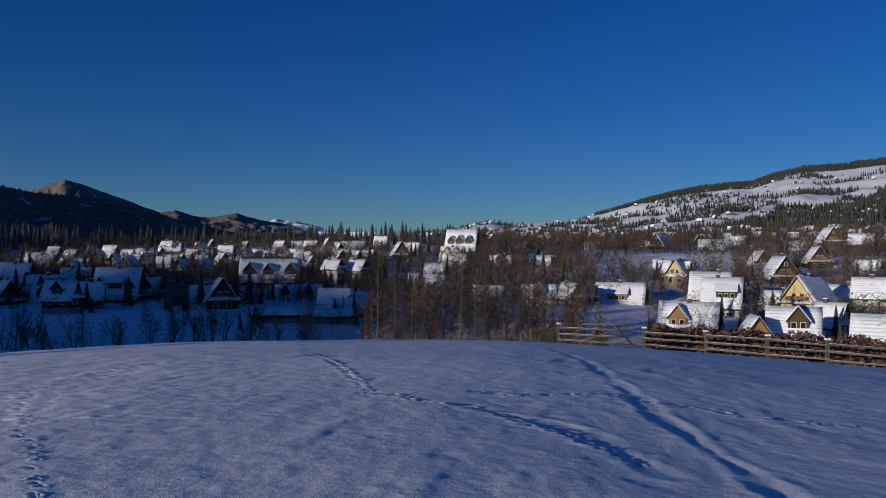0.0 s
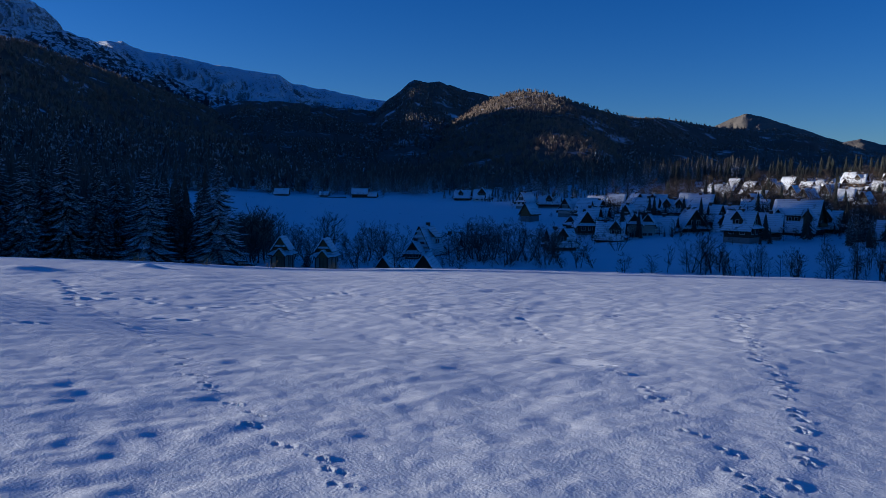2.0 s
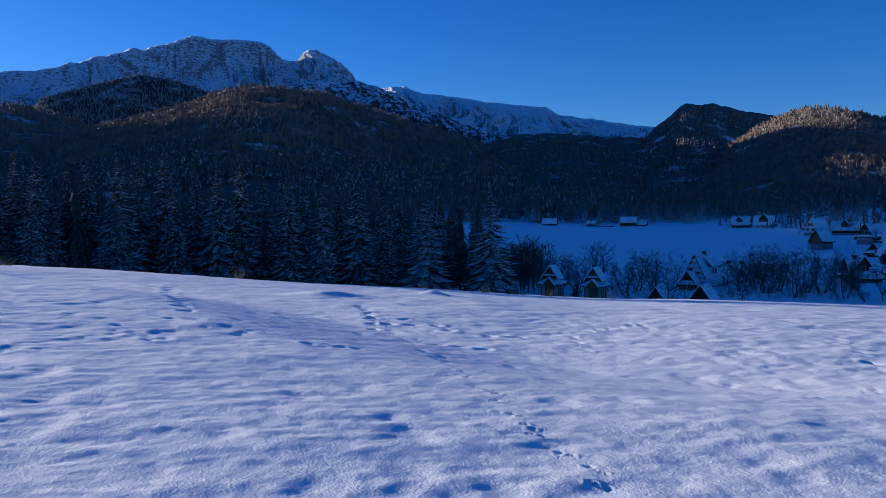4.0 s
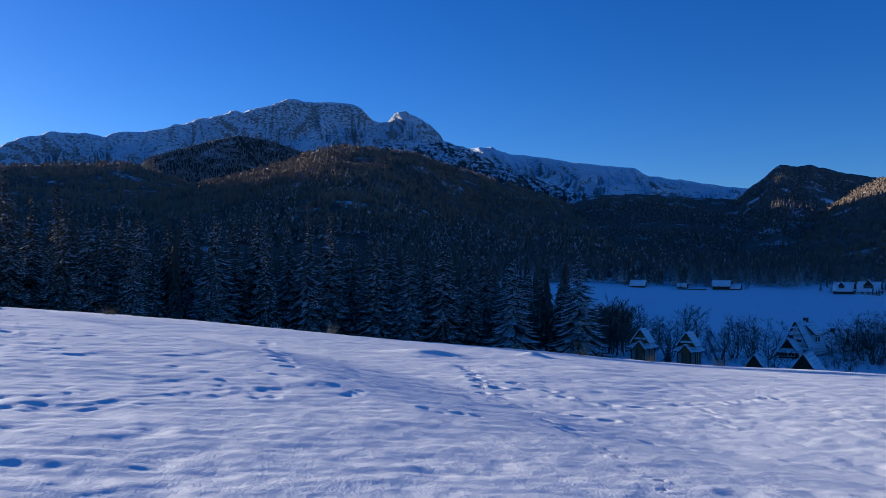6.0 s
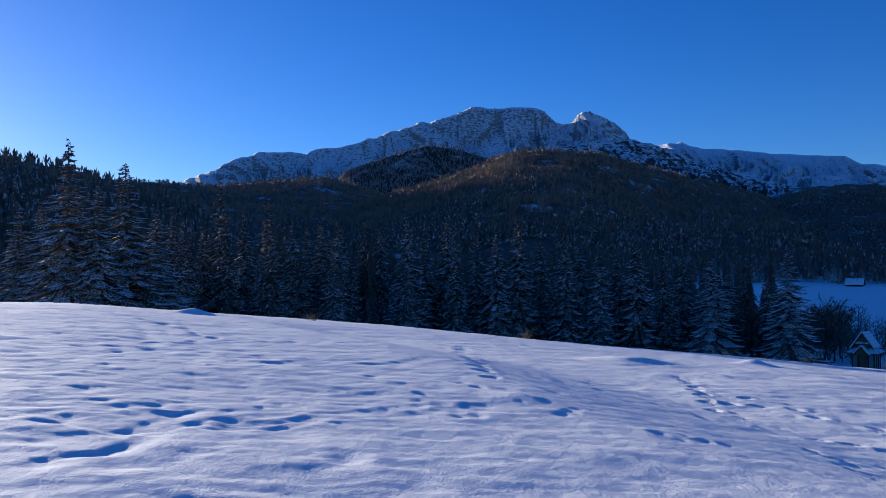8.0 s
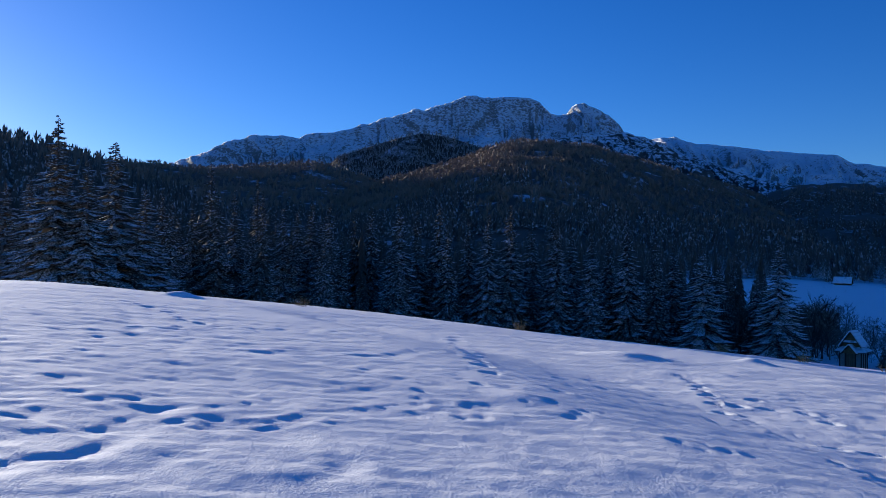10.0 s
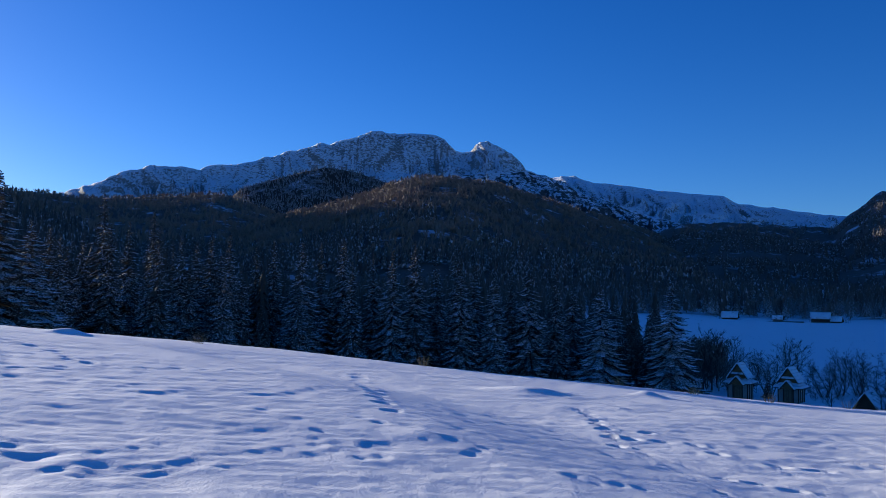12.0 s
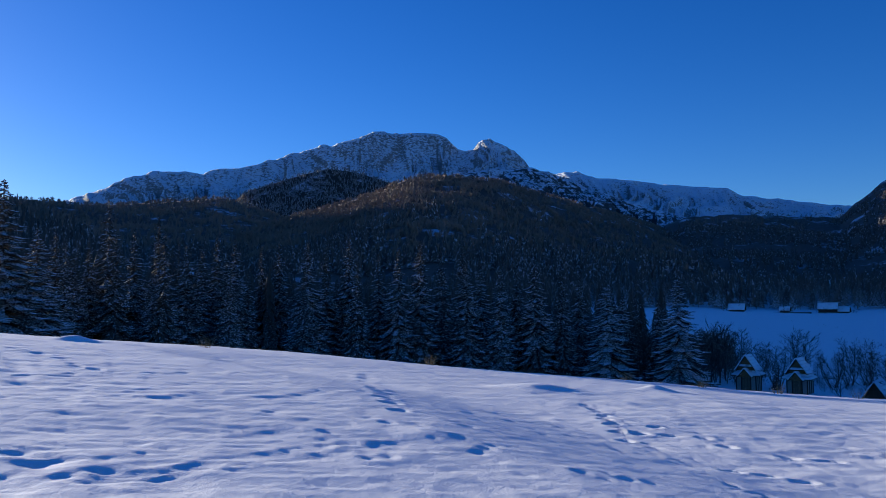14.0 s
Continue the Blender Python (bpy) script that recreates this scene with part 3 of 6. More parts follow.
hill("rocky_shoulder", [(82, 7.5), (77.9, 9.1), (75.8, 9.5), (73.4, 9.69), (71.4, 9.7), (69.9, 9.24), (67.9, 8.22), (64.9, 7.19), (63.4, 6.59), (60.6, 5.77), (56, 4)], 3000, 1900, 120, 1.1, 22, 0.1, ROCK_DARK, "dark rocky shoulder with scrub and snow", jag=0.06, gully=50, seed=11)
hill("wooded_cone", [(100, 5), (96.3, 5.96), (93.9, 6.87), (92.3, 8.15), (90.3, 8.84), (88.2, 9.52), (86.4, 9.94), (84.5, 9.74), (82.8, 9.25), (80.7, 8.47), (77.8, 7.07)], 2650, 1900, 70, 1.1, 14, 0.16, FLOOR_SNOWY, "conical hill under snowy spruce forest", clear=12, seed=13, category="hill")
hill("beech_hill", [(99, 0.6), (97, 1.69), (93.8, 4.43), (91.4, 5.74), (88.2, 6.87), (85.7, 7.56), (83.2, 8.31), (80.8, 9.36), (78.7, 9.62), (76.6, 9.5), (73.8, 9.09), (70.6, 8.07), (66, 6.63), (63.1, 5.62), (60.6, 4.45), (58.9, 3.31), (55.9, 1.67), (53, 0.6)], [(97, 1500), (90, 1400), (85, 1400), (80, 1420), (70, 1700), (60, 2100), (53, 2300)], 440, -6, 1.2, 16, 0.2, FLOOR, "broad hill of spruce and bare beech forest", clear=11, seed=17, category="hill")
hill("left_ridge", [(122, 4.12), (114.2, 6.02), (110, 6.98), (107.6, 7.09), (104.8, 7.15), (103.6, 6.95), (101.4, 7.01), (97.1, 7.4), (93.9, 7.72), (90.6, 6.79), (88.1, 5.64), (84, 3.0)], 2100, 620, 6, 1.3, 12, 0.25, FLOOR, "dark ridge of bare beech and spruce forest", clear=11, seed=19, category="hill")
# unseen mountain added sunward to shade the valley: how far across the sun's way, and how high its shadow passes over
# the meadow
SHADE = [(2400, -60), (900, -28), (40, -26), (-46, -22), (-70, -6), (-125, -3), (-140, 1), (-178, 9), (-205, 12), (-228, 18), (-285, 14), (-322, 8), (-352, 3), (-372, 3), (-392, 12), (-450, 24), (-600, 45), (-700, 40), (-820, 24), (-860, -10), (-900, -80)]
far = 3600.0
ridge = []
for across, lift in SHADE:
    turn = math.asin(across / far)
    top = lift + far * math.cos(turn) * math.tan(radians(SUN_HEIGHT))
    ridge.append((SUN_BEARING + math.degrees(turn), math.degrees(math.atan((top - EYE_LEVEL) / far))))
# out of view; its crest is shaped only to block the sun
hill("sunward_mountain", ridge, far, 2600, 150, 1.1, 20, 0.25, ROCK_DARK, "unseen mountain added to shade the valley", seed=24, wander=0.0)
hill("side_hill", [(170, 5.0), (160, 6.1), (150, 6.5), (140, 6.6), (130, 7.0), (123, 7.9), (118, 8.9), (116.3, 9.15), (114.5, 8.9), (112.2, 8.6), (109.5, 8.1), (107, 7.4), (104.5, 6.5), (102, 5.2), (99, 3)], 820, 330, -2, 1.25, 5, 0.3, FLOOR, "wooded hill beside the meadow", clear=14, seed=23, category="hill")
hill("crag_hill", [(62, 5.6), (60.5, 6.0), (57.2, 6.06), (54.7, 5.81), (51, 5.5), (49.8, 6.49), (48.8, 7.27), (48.2, 7.74), (47.1, 7.56), (46.3, 7.62), (44.9, 7.19), (42.5, 6.57), (39, 5.04), (36, 3.5)], [(62, 2100), (48, 2200), (36, 2700)], 590, -2, 1.7, 18, 0.12, FLOOR, "wooded hill with a rocky crag on top", jag=0.06, clear=9, seed=29, category="hill")
hill("sunny_hill", [(52, 1.2), (49, 2.83), (44.9, 5.19), (43.3, 6.15), (41.7, 6.9), (40.2, 7.16), (38.6, 7.06), (37.1, 6.53), (34.9, 5.86), (32.7, 5.2), (30.6, 5.11), (28.5, 4.64), (26.5, 4.3), (24.6, 4.15), (22.2, 3.98), (19.3, 3.17), (17.5, 2.55), (14.8, 2.0), (11, 1.2)], [(52, 1950), (46, 1600), (42, 1450), (38, 1300), (35, 1300), (32, 1550), (29, 2100), (22, 2800), (11, 3200)], [(50, 560), (36, 600), (28, 750), (18, 1100), (11, 1300)], 2, 1.2, 14, 0.2, FLOOR, "rounded beech hill with its flank in the sun", clear=10, seed=31, category="hill")
hill("far_peak", [(30, 3.2), (27.6, 3.85), (26, 4.65), (25, 5.03), (23.9, 4.74), (22.2, 4.13), (20.1, 3.35), (18.6, 2.8), (17.1, 2.24), (15, 1.6)], 4600, 3500, 90, 1.1, 20, 0.12, ROCK_TAN, "far bare peak in the sun", jag=0.03, gully=30, seed=37)
hill("far_ridge", [(21, 2.2), (19.3, 2.78), (18.6, 3.07), (18, 3.16), (16.9, 2.83), (15.8, 2.66), (13.9, 3.01), (13.1, 2.78), (11.7, 2.48), (9, 2.0)], 4100, 3200, 90, 1.1, 15, 0.15, ROCK_TAN, "far low mountain ridge", jag=0.03, gully=20, seed=41)
hill("far_snow_peaks", [(13.5, 1.8), (12.5, 2.1), (11.7, 2.4), (11.2, 2.72), (10.5, 2.55), (9.7, 2.5), (8.5, 2.2), (6.9, 1.9), (4, 1.4)], 4600, 3900, 120, 1.0, 10, 0.12, SNOW_PEAK, "far snow-white peaks", jag=0.05, seed=43)
hill("settled_hill", [(3, 0.92), (-1.4, 1.92), (-2.6, 2.22), (-4.3, 2.58), (-5.9, 2.42), (-8, 2.42), (-9.6, 2.57), (-11.6, 2.95), (-13.6, 3.5), (-15.5, 4.05), (-17.5, 4.55), (-19.3, 4.9), (-21.2, 5.05), (-22.6, 5.1), (-24, 5.6), (-25.8, 6.0), (-28.1, 6.05), (-30.3, 6.3), (-36, 6.7), (-50, 6.3)], 2700, 1050, 26, 1.15, 12, 0.2, SNOW, "long snowy hill with scattered houses and woods", clear=4, seed=47, category="hill")


# ---------------------------------------------------------------- trees
def far_spruce(sides=7, tiers=4, rnd=random.Random(1)):
    """A small spruce of jagged tiers, one high."""
    v, f = [], []
    for k in range(tiers):
        z0, z1 = 0.10 + 0.80 * k / tiers, 0.10 + 0.80 * (k + 1.75) / tiers
        z1 = min(z1, 1.0)
        R = 0.19 * (1 - k / tiers) ** 0.85 + 0.015
        o = len(v)
        v.append((0, 0, z1))
        turn = rnd.random() * 6
        for i in range(sides * 2):
            a = turn + math.pi * i / sides
            rr = R * (rnd.uniform(0.85, 1.15) if i % 2 else 0.55)
            v.append((rr * math.cos(a), rr * math.sin(a), z0 - (0.025 if i % 2 else -0.03)))
        for i in range(sides * 2):
            f.append((o, o + 1 + i, o + 1 + (i + 1) % (sides * 2)))
    return np.array(v), np.array(f)


def far_beech(rnd):
    """A small rounded bare crown of blades, one high."""
    v, f = [], []
    for k in range(9):
        a, lean = rnd.random() * 6.28, rnd.uniform(0.02, 0.36)
        top = 1.0 - 1.3 * lean * lean - rnd.uniform(0, 0.22)
        c, s = math.cos(a), math.sin(a)
        w = rnd.uniform(0.04, 0.10)
        o = len(v)
        v += [(0, 0, 0.05), (c * lean - s * w, s * lean + c * w, top * 0.72), (c * lean + s * w, s * lean - c * w, top * 0.68), (c * lean * 1.2, s * lean * 1.2, top)]
        f += [(o, o + 1, o + 2), (o + 1, o + 3, o + 2)]
    return np.array(v), np.array(f)


def scatter(name, kinds, spots, heights, mats, label, category, shade=False):
    """One mesh of many small trees at spots."""
    rnd = np.random.default_rng(len(spots))
    vs, fs, o = [], [], 0
    for (x, y, z), h in zip(spots, heights):
        v, f = kinds[rnd.integers(len(kinds))]
        a = rnd.random() * 6.28
        c, s = math.cos(a), math.sin(a)
        w = h * rnd.uniform(0.85, 1.15)
        vs.append(np.stack([x + w * (v[:, 0] * c - v[:, 1] * s), y + w * (v[:, 0] * s + v[:, 1] * c), z - 0.3 + h * v[:, 2]], 1))
        fs.append(f + o)
        o += len(v)
    ob = new(name, mesh_from(name, np.concatenate(vs), np.concatenate(fs), mats, shade=shade))
    return tagged(ob, label, category, kind="stuff")


def hill_spots(name, count, low, high, b0, b1, seed, keep):
    """Random places on a hill, even by area, kept where keep(bearing, s, x, y) allows."""
    sheet, cb, foot, far = HILLS[name]
    g = np.random.default_rng(seed)
    r = np.sqrt(g.uniform((foot + (far - foot) * low) ** 2, (foot + (far - foot) * high) ** 2, count))
    s, b = (r - foot) / (far - foot), g.uniform(b0, b1, count)
    x, y, z = sheet(b, s)
    ok = keep(b, s, x, y) & (z > base_height(x, y) - 6)
    z = np.maximum(z, base_height(x, y))
    return np.stack([x, y, z], 1)[ok], s[ok], b[ok]


FAR_SPRUCES = [far_spruce(4, 3, random.Random(k)) for k in range(4)]
STAND_SPRUCES = [far_spruce(7, 13, random.Random(k + 29)) for k in range(5)]
MID_SPRUCES = [far_spruce(6, 7, random.Random(k + 9)) for k in range(5)]
FAR_BEECHES = [far_beech(random.Random(k)) for k in range(4)]


TINY_SPRUCES = [far_spruce(4, 2, random.Random(k)) for k in range(4)]


def woods(name, hill_name, count, low, high, b0, b1, seed, keep, beech_from, size=(15, 24), needles=None):
    """Spruce low on a hill and bare beech above, as two forests."""
    p, s, b = hill_spots(hill_name, count, low, high, b0, b1, seed, keep)
    g = np.random.default_rng(seed + 1)
    limit = beech_from(b) if callable(beech_from) else beech_from
    leafy = s + 0.16 * fbm(p[:, 0] / 160, p[:, 1] / 160, 3, seed) + g.normal(0, 0.04, len(s)) > limit
    h = g.uniform(*size, len(p)) * (1 - 0.35 * smooth(35, 31, b) * (b > 5))
    if (~leafy).sum():
        away = np.hypot(p[:, 0], p[:, 1])
        for kinds, pick, mat in ((MID_SPRUCES, away < 430, NEEDLES), (FAR_SPRUCES, (away >= 430) & (away < 1000), NEEDLES_FAR), (TINY_SPRUCES, away >= 1000, NEEDLES_FAR)):
            pick = pick & ~leafy
            if pick.sum():
                scatter("spruce_forest", kinds, p[pick], h[pick], [needles or mat], "dark spruce forest dusted with snow on a hillside", "forest")
    if leafy.sum():
        scatter("beech_forest", FAR_BEECHES, p[leafy], h[leafy] * 0.6, [BEECH], "bare brown beech forest on a hilltop", "forest")


def open_patch(scale, level, seed):
    return lambda b, s, x, y: fbm(x / scale, y / scale, 3, seed) < level


woods("beech_hill", "beech_hill", 12000, 0.02, 1.0, 54, 98, 51, lambda b, s, x, y: open_patch(120, 0.7, 3)(b, s, x, y) & ((s > 0.18) | (b < 79)), 0.37, (12, 19))
woods("left_ridge", "left_ridge", 6500, 0.24, 1.0, 84, 120, 52, open_patch(150, 0.8, 4), 0.36)
woods("side_hill", "side_hill", 1800, 0.0, 1.0, 100, 120, 53, open_patch(90, 0.8, 5), 0.7)
woods("wooded_cone", "wooded_cone", 5600, 0.25, 1.0, 78, 99, 54, open_patch(150, 0.95, 6), 1.3, (9, 14), needles=NEEDLES_FROST)
woods("crag_hill", "crag_hill", 5500, 0.01, 0.97, 37, 62, 55, open_patch(150, 0.7, 7), 0.95, (9, 15), needles=NEEDLES_FAR)
woods("sunny_hill", "sunny_hill", 10000, 0.01, 1.0, 12, 51, 56, open_patch(150, 0.8, 8), lambda b: 0.12 + 1.1 * smooth(34, 30, b), (9, 14))


def settled_keep(b, s, x, y):
    n = fbm(x / 170, y / 120, 3, 61)
    band = (s < 0.10 - 0.034 * (b + 19) + 0.08 * n) & (b < -17) & (n > -0.8)
    top = (s > 0.87 - 0.08 * smooth(-26, -16, b)) & (b < -12)
    rag = (n > 0.38) & (s < 0.85) | (b > -14) & (n > 0.12) & (s < 0.6)
    return band | top | rag


woods("settled_hill", "settled_hill", 13000, 0.02, 1.0, -34, 1, 57, settled_keep, 1.4, (8, 14), needles=NEEDLES_DARK)
woods("settled_hill", "settled_hill", 3600, 0.0, 0.5, -34, -17, 58, lambda b, s, x, y: settled_keep(b, s, x, y), 1.4, (9, 15), needles=NEEDLES_DARK)
woods("settled_hill", "settled_hill", 5200, 0.84, 1.0, -34, -12, 59, settled_keep, 1.4, (8, 13), needles=NEEDLES_DARK)


# ---------------------------------------------------------------- single trees
def spruce(rnd, height, spread, bare_foot, dense=2.3):
    """A spruce with drooping, snow-laden boughs: trunk and crown."""
    tree = new("spruce_tree")
    bm = bmesh.new()
    bar(bm, (0, 0, -2.0), (0, 0, height * 0.97), height * 0.014, 0.02, 6)
    part("trunk", bm, BARK, tree)
    v, f = [], []
    levels = int(height * dense)
    for k in range(levels):
        q = (k + rnd.random() * 0.9) / levels
        z = height * (bare_foot + (0.99 - bare_foot) * q)
        reach = spread * (1 - q) ** 0.82 + 0.12
        if q < 0.12:
            reach *= 0.75 + 2 * q
        count = max(5, int(6 + 5 * (1 - q)))
        for i in range(count):
            a = 6.283 * (i + rnd.random() * 0.8) / count + k
            L = reach * rnd.uniform(0.5, 1.15)
            zb = z + rnd.uniform(-0.3, 0.3)
            droop = L * rnd.uniform(0.35, 0.85) * (1.1 - 0.8 * q)
            c, s = math.cos(a), math.sin(a)
            w = L * rnd.uniform(0.09, 0.17) + 0.05
            th = 0.05 + 0.02 * L
            o = len(v)
            steps = ((0.0, 0.05, 0.0), (0.35, 0.8, -0.25), (0.7, 1.0, -0.75), (1.0, 0.12, -0.9))
            for t, ww, dz in steps:
                sw = rnd.uniform(0.75, 1.25)
                for side in (-1, 0, 1):
                    sag = -0.35 * w * ww if side else th
                    v.append((c * L * t - s * w * ww * side * sw, s * L * t + c * w * ww * side * sw, zb + dz * droop + sag))
            for t in range(3):
                p, n = o + 3 * t, o + 3 * t + 3
                f += [(p, n, n + 1), (p, n + 1, p + 1), (p + 1, n + 1, n + 2), (p + 1, n + 2, p + 2)]
            f += [(o, o + 6, o + 3), (o + 2, o + 5, o + 8)]
            # hanging twigs at the sides
            for t in (1, 2):
                for side in (0, 2):
                    p = o + 3 * t + side
                    x, y, zz = v[p]
                    n = len(v)
                    v.append((x + c * 0.16 * L * rnd.random() + rnd.uniform(-1, 1) * 0.1, y + s * 0.16 * L * rnd.random() + rnd.uniform(-1, 1) * 0.1, zz - rnd.uniform(0.15, 0.35) * w - 0.1))
                    f.append((p, p + 3 if t == 1 else p - 3, n))
    me = mesh_from("crown", np.array(v), np.array(f), [NEEDLES], shade=False)
    ob = new("crown", me)
    ob.parent = tree
    ob["label"] = "drooping green boughs with snow"
    return tagged(tree, "tall dark green spruce with snow on its boughs", "tree", "spruces by the meadow")


def bare_tree(rnd, height, mat, trunks=1, spread=0.55, label="bare brown broadleaf tree in winter"):
    """A leafless tree: trunk and a crown of branches and twigs."""
    tree = new("bare_tree")
    stems, v, f = bmesh.new(), [], []

    def stick(a, b, ra, rb):
        d = (b - a).normalized()
        u = d.orthogonal().normalized()
        w = d.cross(u)
        o = len(v)
        for p, r in ((a, ra), (b, rb)):
            for i in range(3):
                t = 2.094 * i
                v.append(p + (u * math.cos(t) + w * math.sin(t)) * r)
        for i in range(3):
            j = (i + 1) % 3
            f.append((o + i, o + j, o + 3 + j, o + 3 + i))

    def twig(a, b, r):
        u = (b - a).orthogonal().normalized() * r
        o = len(v)
        v.extend([a + u, a - u, b - u * 0.2, b + u * 0.2])
        f.append((o, o + 1, o + 2, o + 3))

    def grow(p, d, L, r, depth):
        q = p + d * L
        if depth == 0:
            twig(p, q, 0.016)
            return
        stick(p, q, r, r * 0.6)
        for k in range(rnd.choice((2, 3)) if depth > 1 else 5):
            t = rnd.uniform(0.35, 1.0)
            side = Vector((rnd.uniform(-1, 1), rnd.uniform(-1, 1), rnd.uniform(-0.3, 0.6)))
            nd = (d + side * spread * 1.3 + Vector((0, 0, 0.16))).normalized()
            grow(p + d * L * t, nd, L * rnd.uniform(0.55, 0.85), max(r * 0.5, 0.014), depth - 1)

    for k in range(trunks):
        lean = Vector((rnd.uniform(-0.3, 0.3), rnd.uniform(-0.3, 0.3), 1)).normalized() if trunks > 1 else Vector((rnd.uniform(-0.06, 0.06), rnd.uniform(-0.06, 0.06), 1)).normalized()
        p, r, seg = Vector((rnd.uniform(-0.3, 0.3) * (trunks > 1), rnd.uniform(-0.3, 0.3) * (trunks > 1), -1.0)), height * 0.013, height / 6
        for n in range(5):
            q = p + (lean + Vector((rnd.uniform(-0.1, 0.1), rnd.uniform(-0.1, 0.1), 0))).normalized() * seg * (1.2 if n == 0 else 0.95)
            bar(stems, p, q, r, r * 0.78, 5)
            if n > 0:
                for m in range(3 if trunks > 1 else 6):
                    d = (lean * 0.7 + Vector((rnd.uniform(-1, 1), rnd.uniform(-1, 1), 0.25)) * spread * 1.6).normalized()
                    grow(p.lerp(q, rnd.random()), d, seg * rnd.uniform(0.7, 1.35), r * 0.42, 2)
            p, r = q, r * 0.78
        grow(p, lean, seg * 0.9, r, 3)
    part("trunk", stems, BARK, tree)
    ob = new("crown", mesh_from("crown", np.array(v), np.array(f), [mat], shade=False))
    ob.parent = tree
    return tagged(tree, label, "tree", "bare trees")


def alder(rnd, height):
    """A broad leafless alder: crooked limbs from one foot, and a rounded crown of fine twigs."""
    tree = new("alder")
    stems, v, f = bmesh.new(), [], []

    def strip(p, q, r0, r1):
        u = (q - p).orthogonal().normalized()
        w = (q - p).normalized().cross(u)
        o = len(v)
        for c, r in ((p, r0), (q, r1)):
            v.extend([c + u * r, c - u * r * 0.5 + w * r * 0.87, c - u * r * 0.5 - w * r * 0.87])
        for i in range(3):
            j = (i + 1) % 3
            f.append((o + i, o + j, o + 3 + j, o + 3 + i))

    def spray(p, d, length, r, depth):
        q = p + d * length
        strip(p, q, r, r * 0.55)
        if depth == 0:
            return
        for k in range(4 if depth == 1 else 3):
            side = Vector((rnd.uniform(-1, 1), rnd.uniform(-1, 1), rnd.uniform(-0.45, 0.75)))
            nd = (d + side * 0.95).normalized()
            spray(p.lerp(q, rnd.uniform(0.3, 1.0)), nd, length * rnd.uniform(0.55, 0.9), max(r * 0.55, 0.010), depth - 1)

    count = rnd.choice((5, 6, 7))
    for k in range(count):
        a = 6.283 * k / count + rnd.uniform(-0.4, 0.4)
        out = Vector((math.cos(a), math.sin(a), 0))
        lean = rnd.uniform(0.2, 0.95)
        p, r = out * 0.25 - Vector((0, 0, 0.8)), height * rnd.uniform(0.011, 0.016)
        reach = height * rnd.uniform(0.8, 1.0) / (1 + 0.35 * lean) + 0.8
        for n in range(7):
            bow = lean * (1.15 - 0.12 * n)
            d = (Vector((0, 0, 1)) + out * bow + Vector((rnd.uniform(-0.28, 0.28), rnd.uniform(-0.28, 0.28), 0))).normalized()
            q = p + d * reach / 7
            bar(stems, p, q, r, r * 0.82, 5)
            if n > 1:
                for m in range(3):
                    nd = (d * 0.5 + Vector((rnd.uniform(-1, 1), rnd.uniform(-1, 1), rnd.uniform(-0.2, 0.7)))).normalized()
                    spray(p.lerp(q, rnd.random()), nd, height * rnd.uniform(0.10, 0.19) * (1.15 - 0.08 * n), r * 0.4, 3 if n > 3 and m else 2)
            p, r = q, r * 0.82
        spray(p, d, height * 0.12, r * 0.7, 3)
    part("trunk", stems, BARK, tree)
    ob = new("crown", mesh_from("crown", np.array(v), np.array(f), [TWIG_ALDER], shade=False))
    ob.parent = tree
    return tagged(tree, "broad bare alder with crooked limbs beside the stream", "tree", "bare trees")


def larch(rnd, height):
    """A leafless larch: straight trunk, thin level branches with fine twigs."""
    tree = new("larch_tree")
    bm = bmesh.new()
    bar(bm, (0, 0, -1.5), (0, 0, height), height * 0.012, 0.015, 6)
    part("trunk", bm, BARK, tree)
    v, f = [], []

    def blade(a, b, r):
        d = (b - a).normalized()
        u = d.orthogonal().normalized() * r
        w = d.cross(u)
        o = len(v)
        v.extend([a + u, a - u * 0.5 + w * 0.87, a - u * 0.5 - w * 0.87, b])
        f.extend([(o, o + 1, o + 3), (o + 1, o + 2, o + 3), (o + 2, o, o + 3)])

    n = int(height * 5)
    for k in range(n):
        q = (k + rnd.random()) / n
        z = height * (0.15 + 0.85 * q)
        L = height * 0.16 * (1 - q) ** 0.7 * rnd.uniform(0.6, 1.2) + 0.2
        a = rnd.random() * 6.28
        d = Vector((math.cos(a), math.sin(a), rnd.uniform(-0.1, 0.35))).normalized()
        p = Vector((0, 0, z))
        blade(p, p + d * L, 0.05)
        for m in range(6):
            t = rnd.uniform(0.25, 0.95)
            dd = (d + Vector((rnd.uniform(-1, 1), rnd.uniform(-1, 1), rnd.uniform(-0.6, 0.5)))).normalized()
            blade(p + d * L * t, p + d * L * t + dd * L * rnd.uniform(0.2, 0.45), 0.045)
    ob = new("crown", mesh_from("crown", np.array(v), np.array(f), [LARCH], shade=False))
    ob.parent = tree
    ob["label"] = "fine orange-brown leafless twigs"
    return tagged(tree, "slender leafless larch with orange-brown twigs", "tree", "larches")


def stand(tree, bearing, r, size=1.0, turn=0.0, wide=1.0, sink=0.0):
    """A copy of a tree on the ground."""
    x, y = place(bearing, r)
    m = pose(x, y, surface_z(x, y) - sink, 0, 0, turn) @ Matrix.Diagonal((size * wide, size * wide, size, 1))
    return copy_thing(tree, m)


def drop(tree):
    for o in list(tree.children_recursive) + [tree]:
        bpy.data.objects.remove(o)


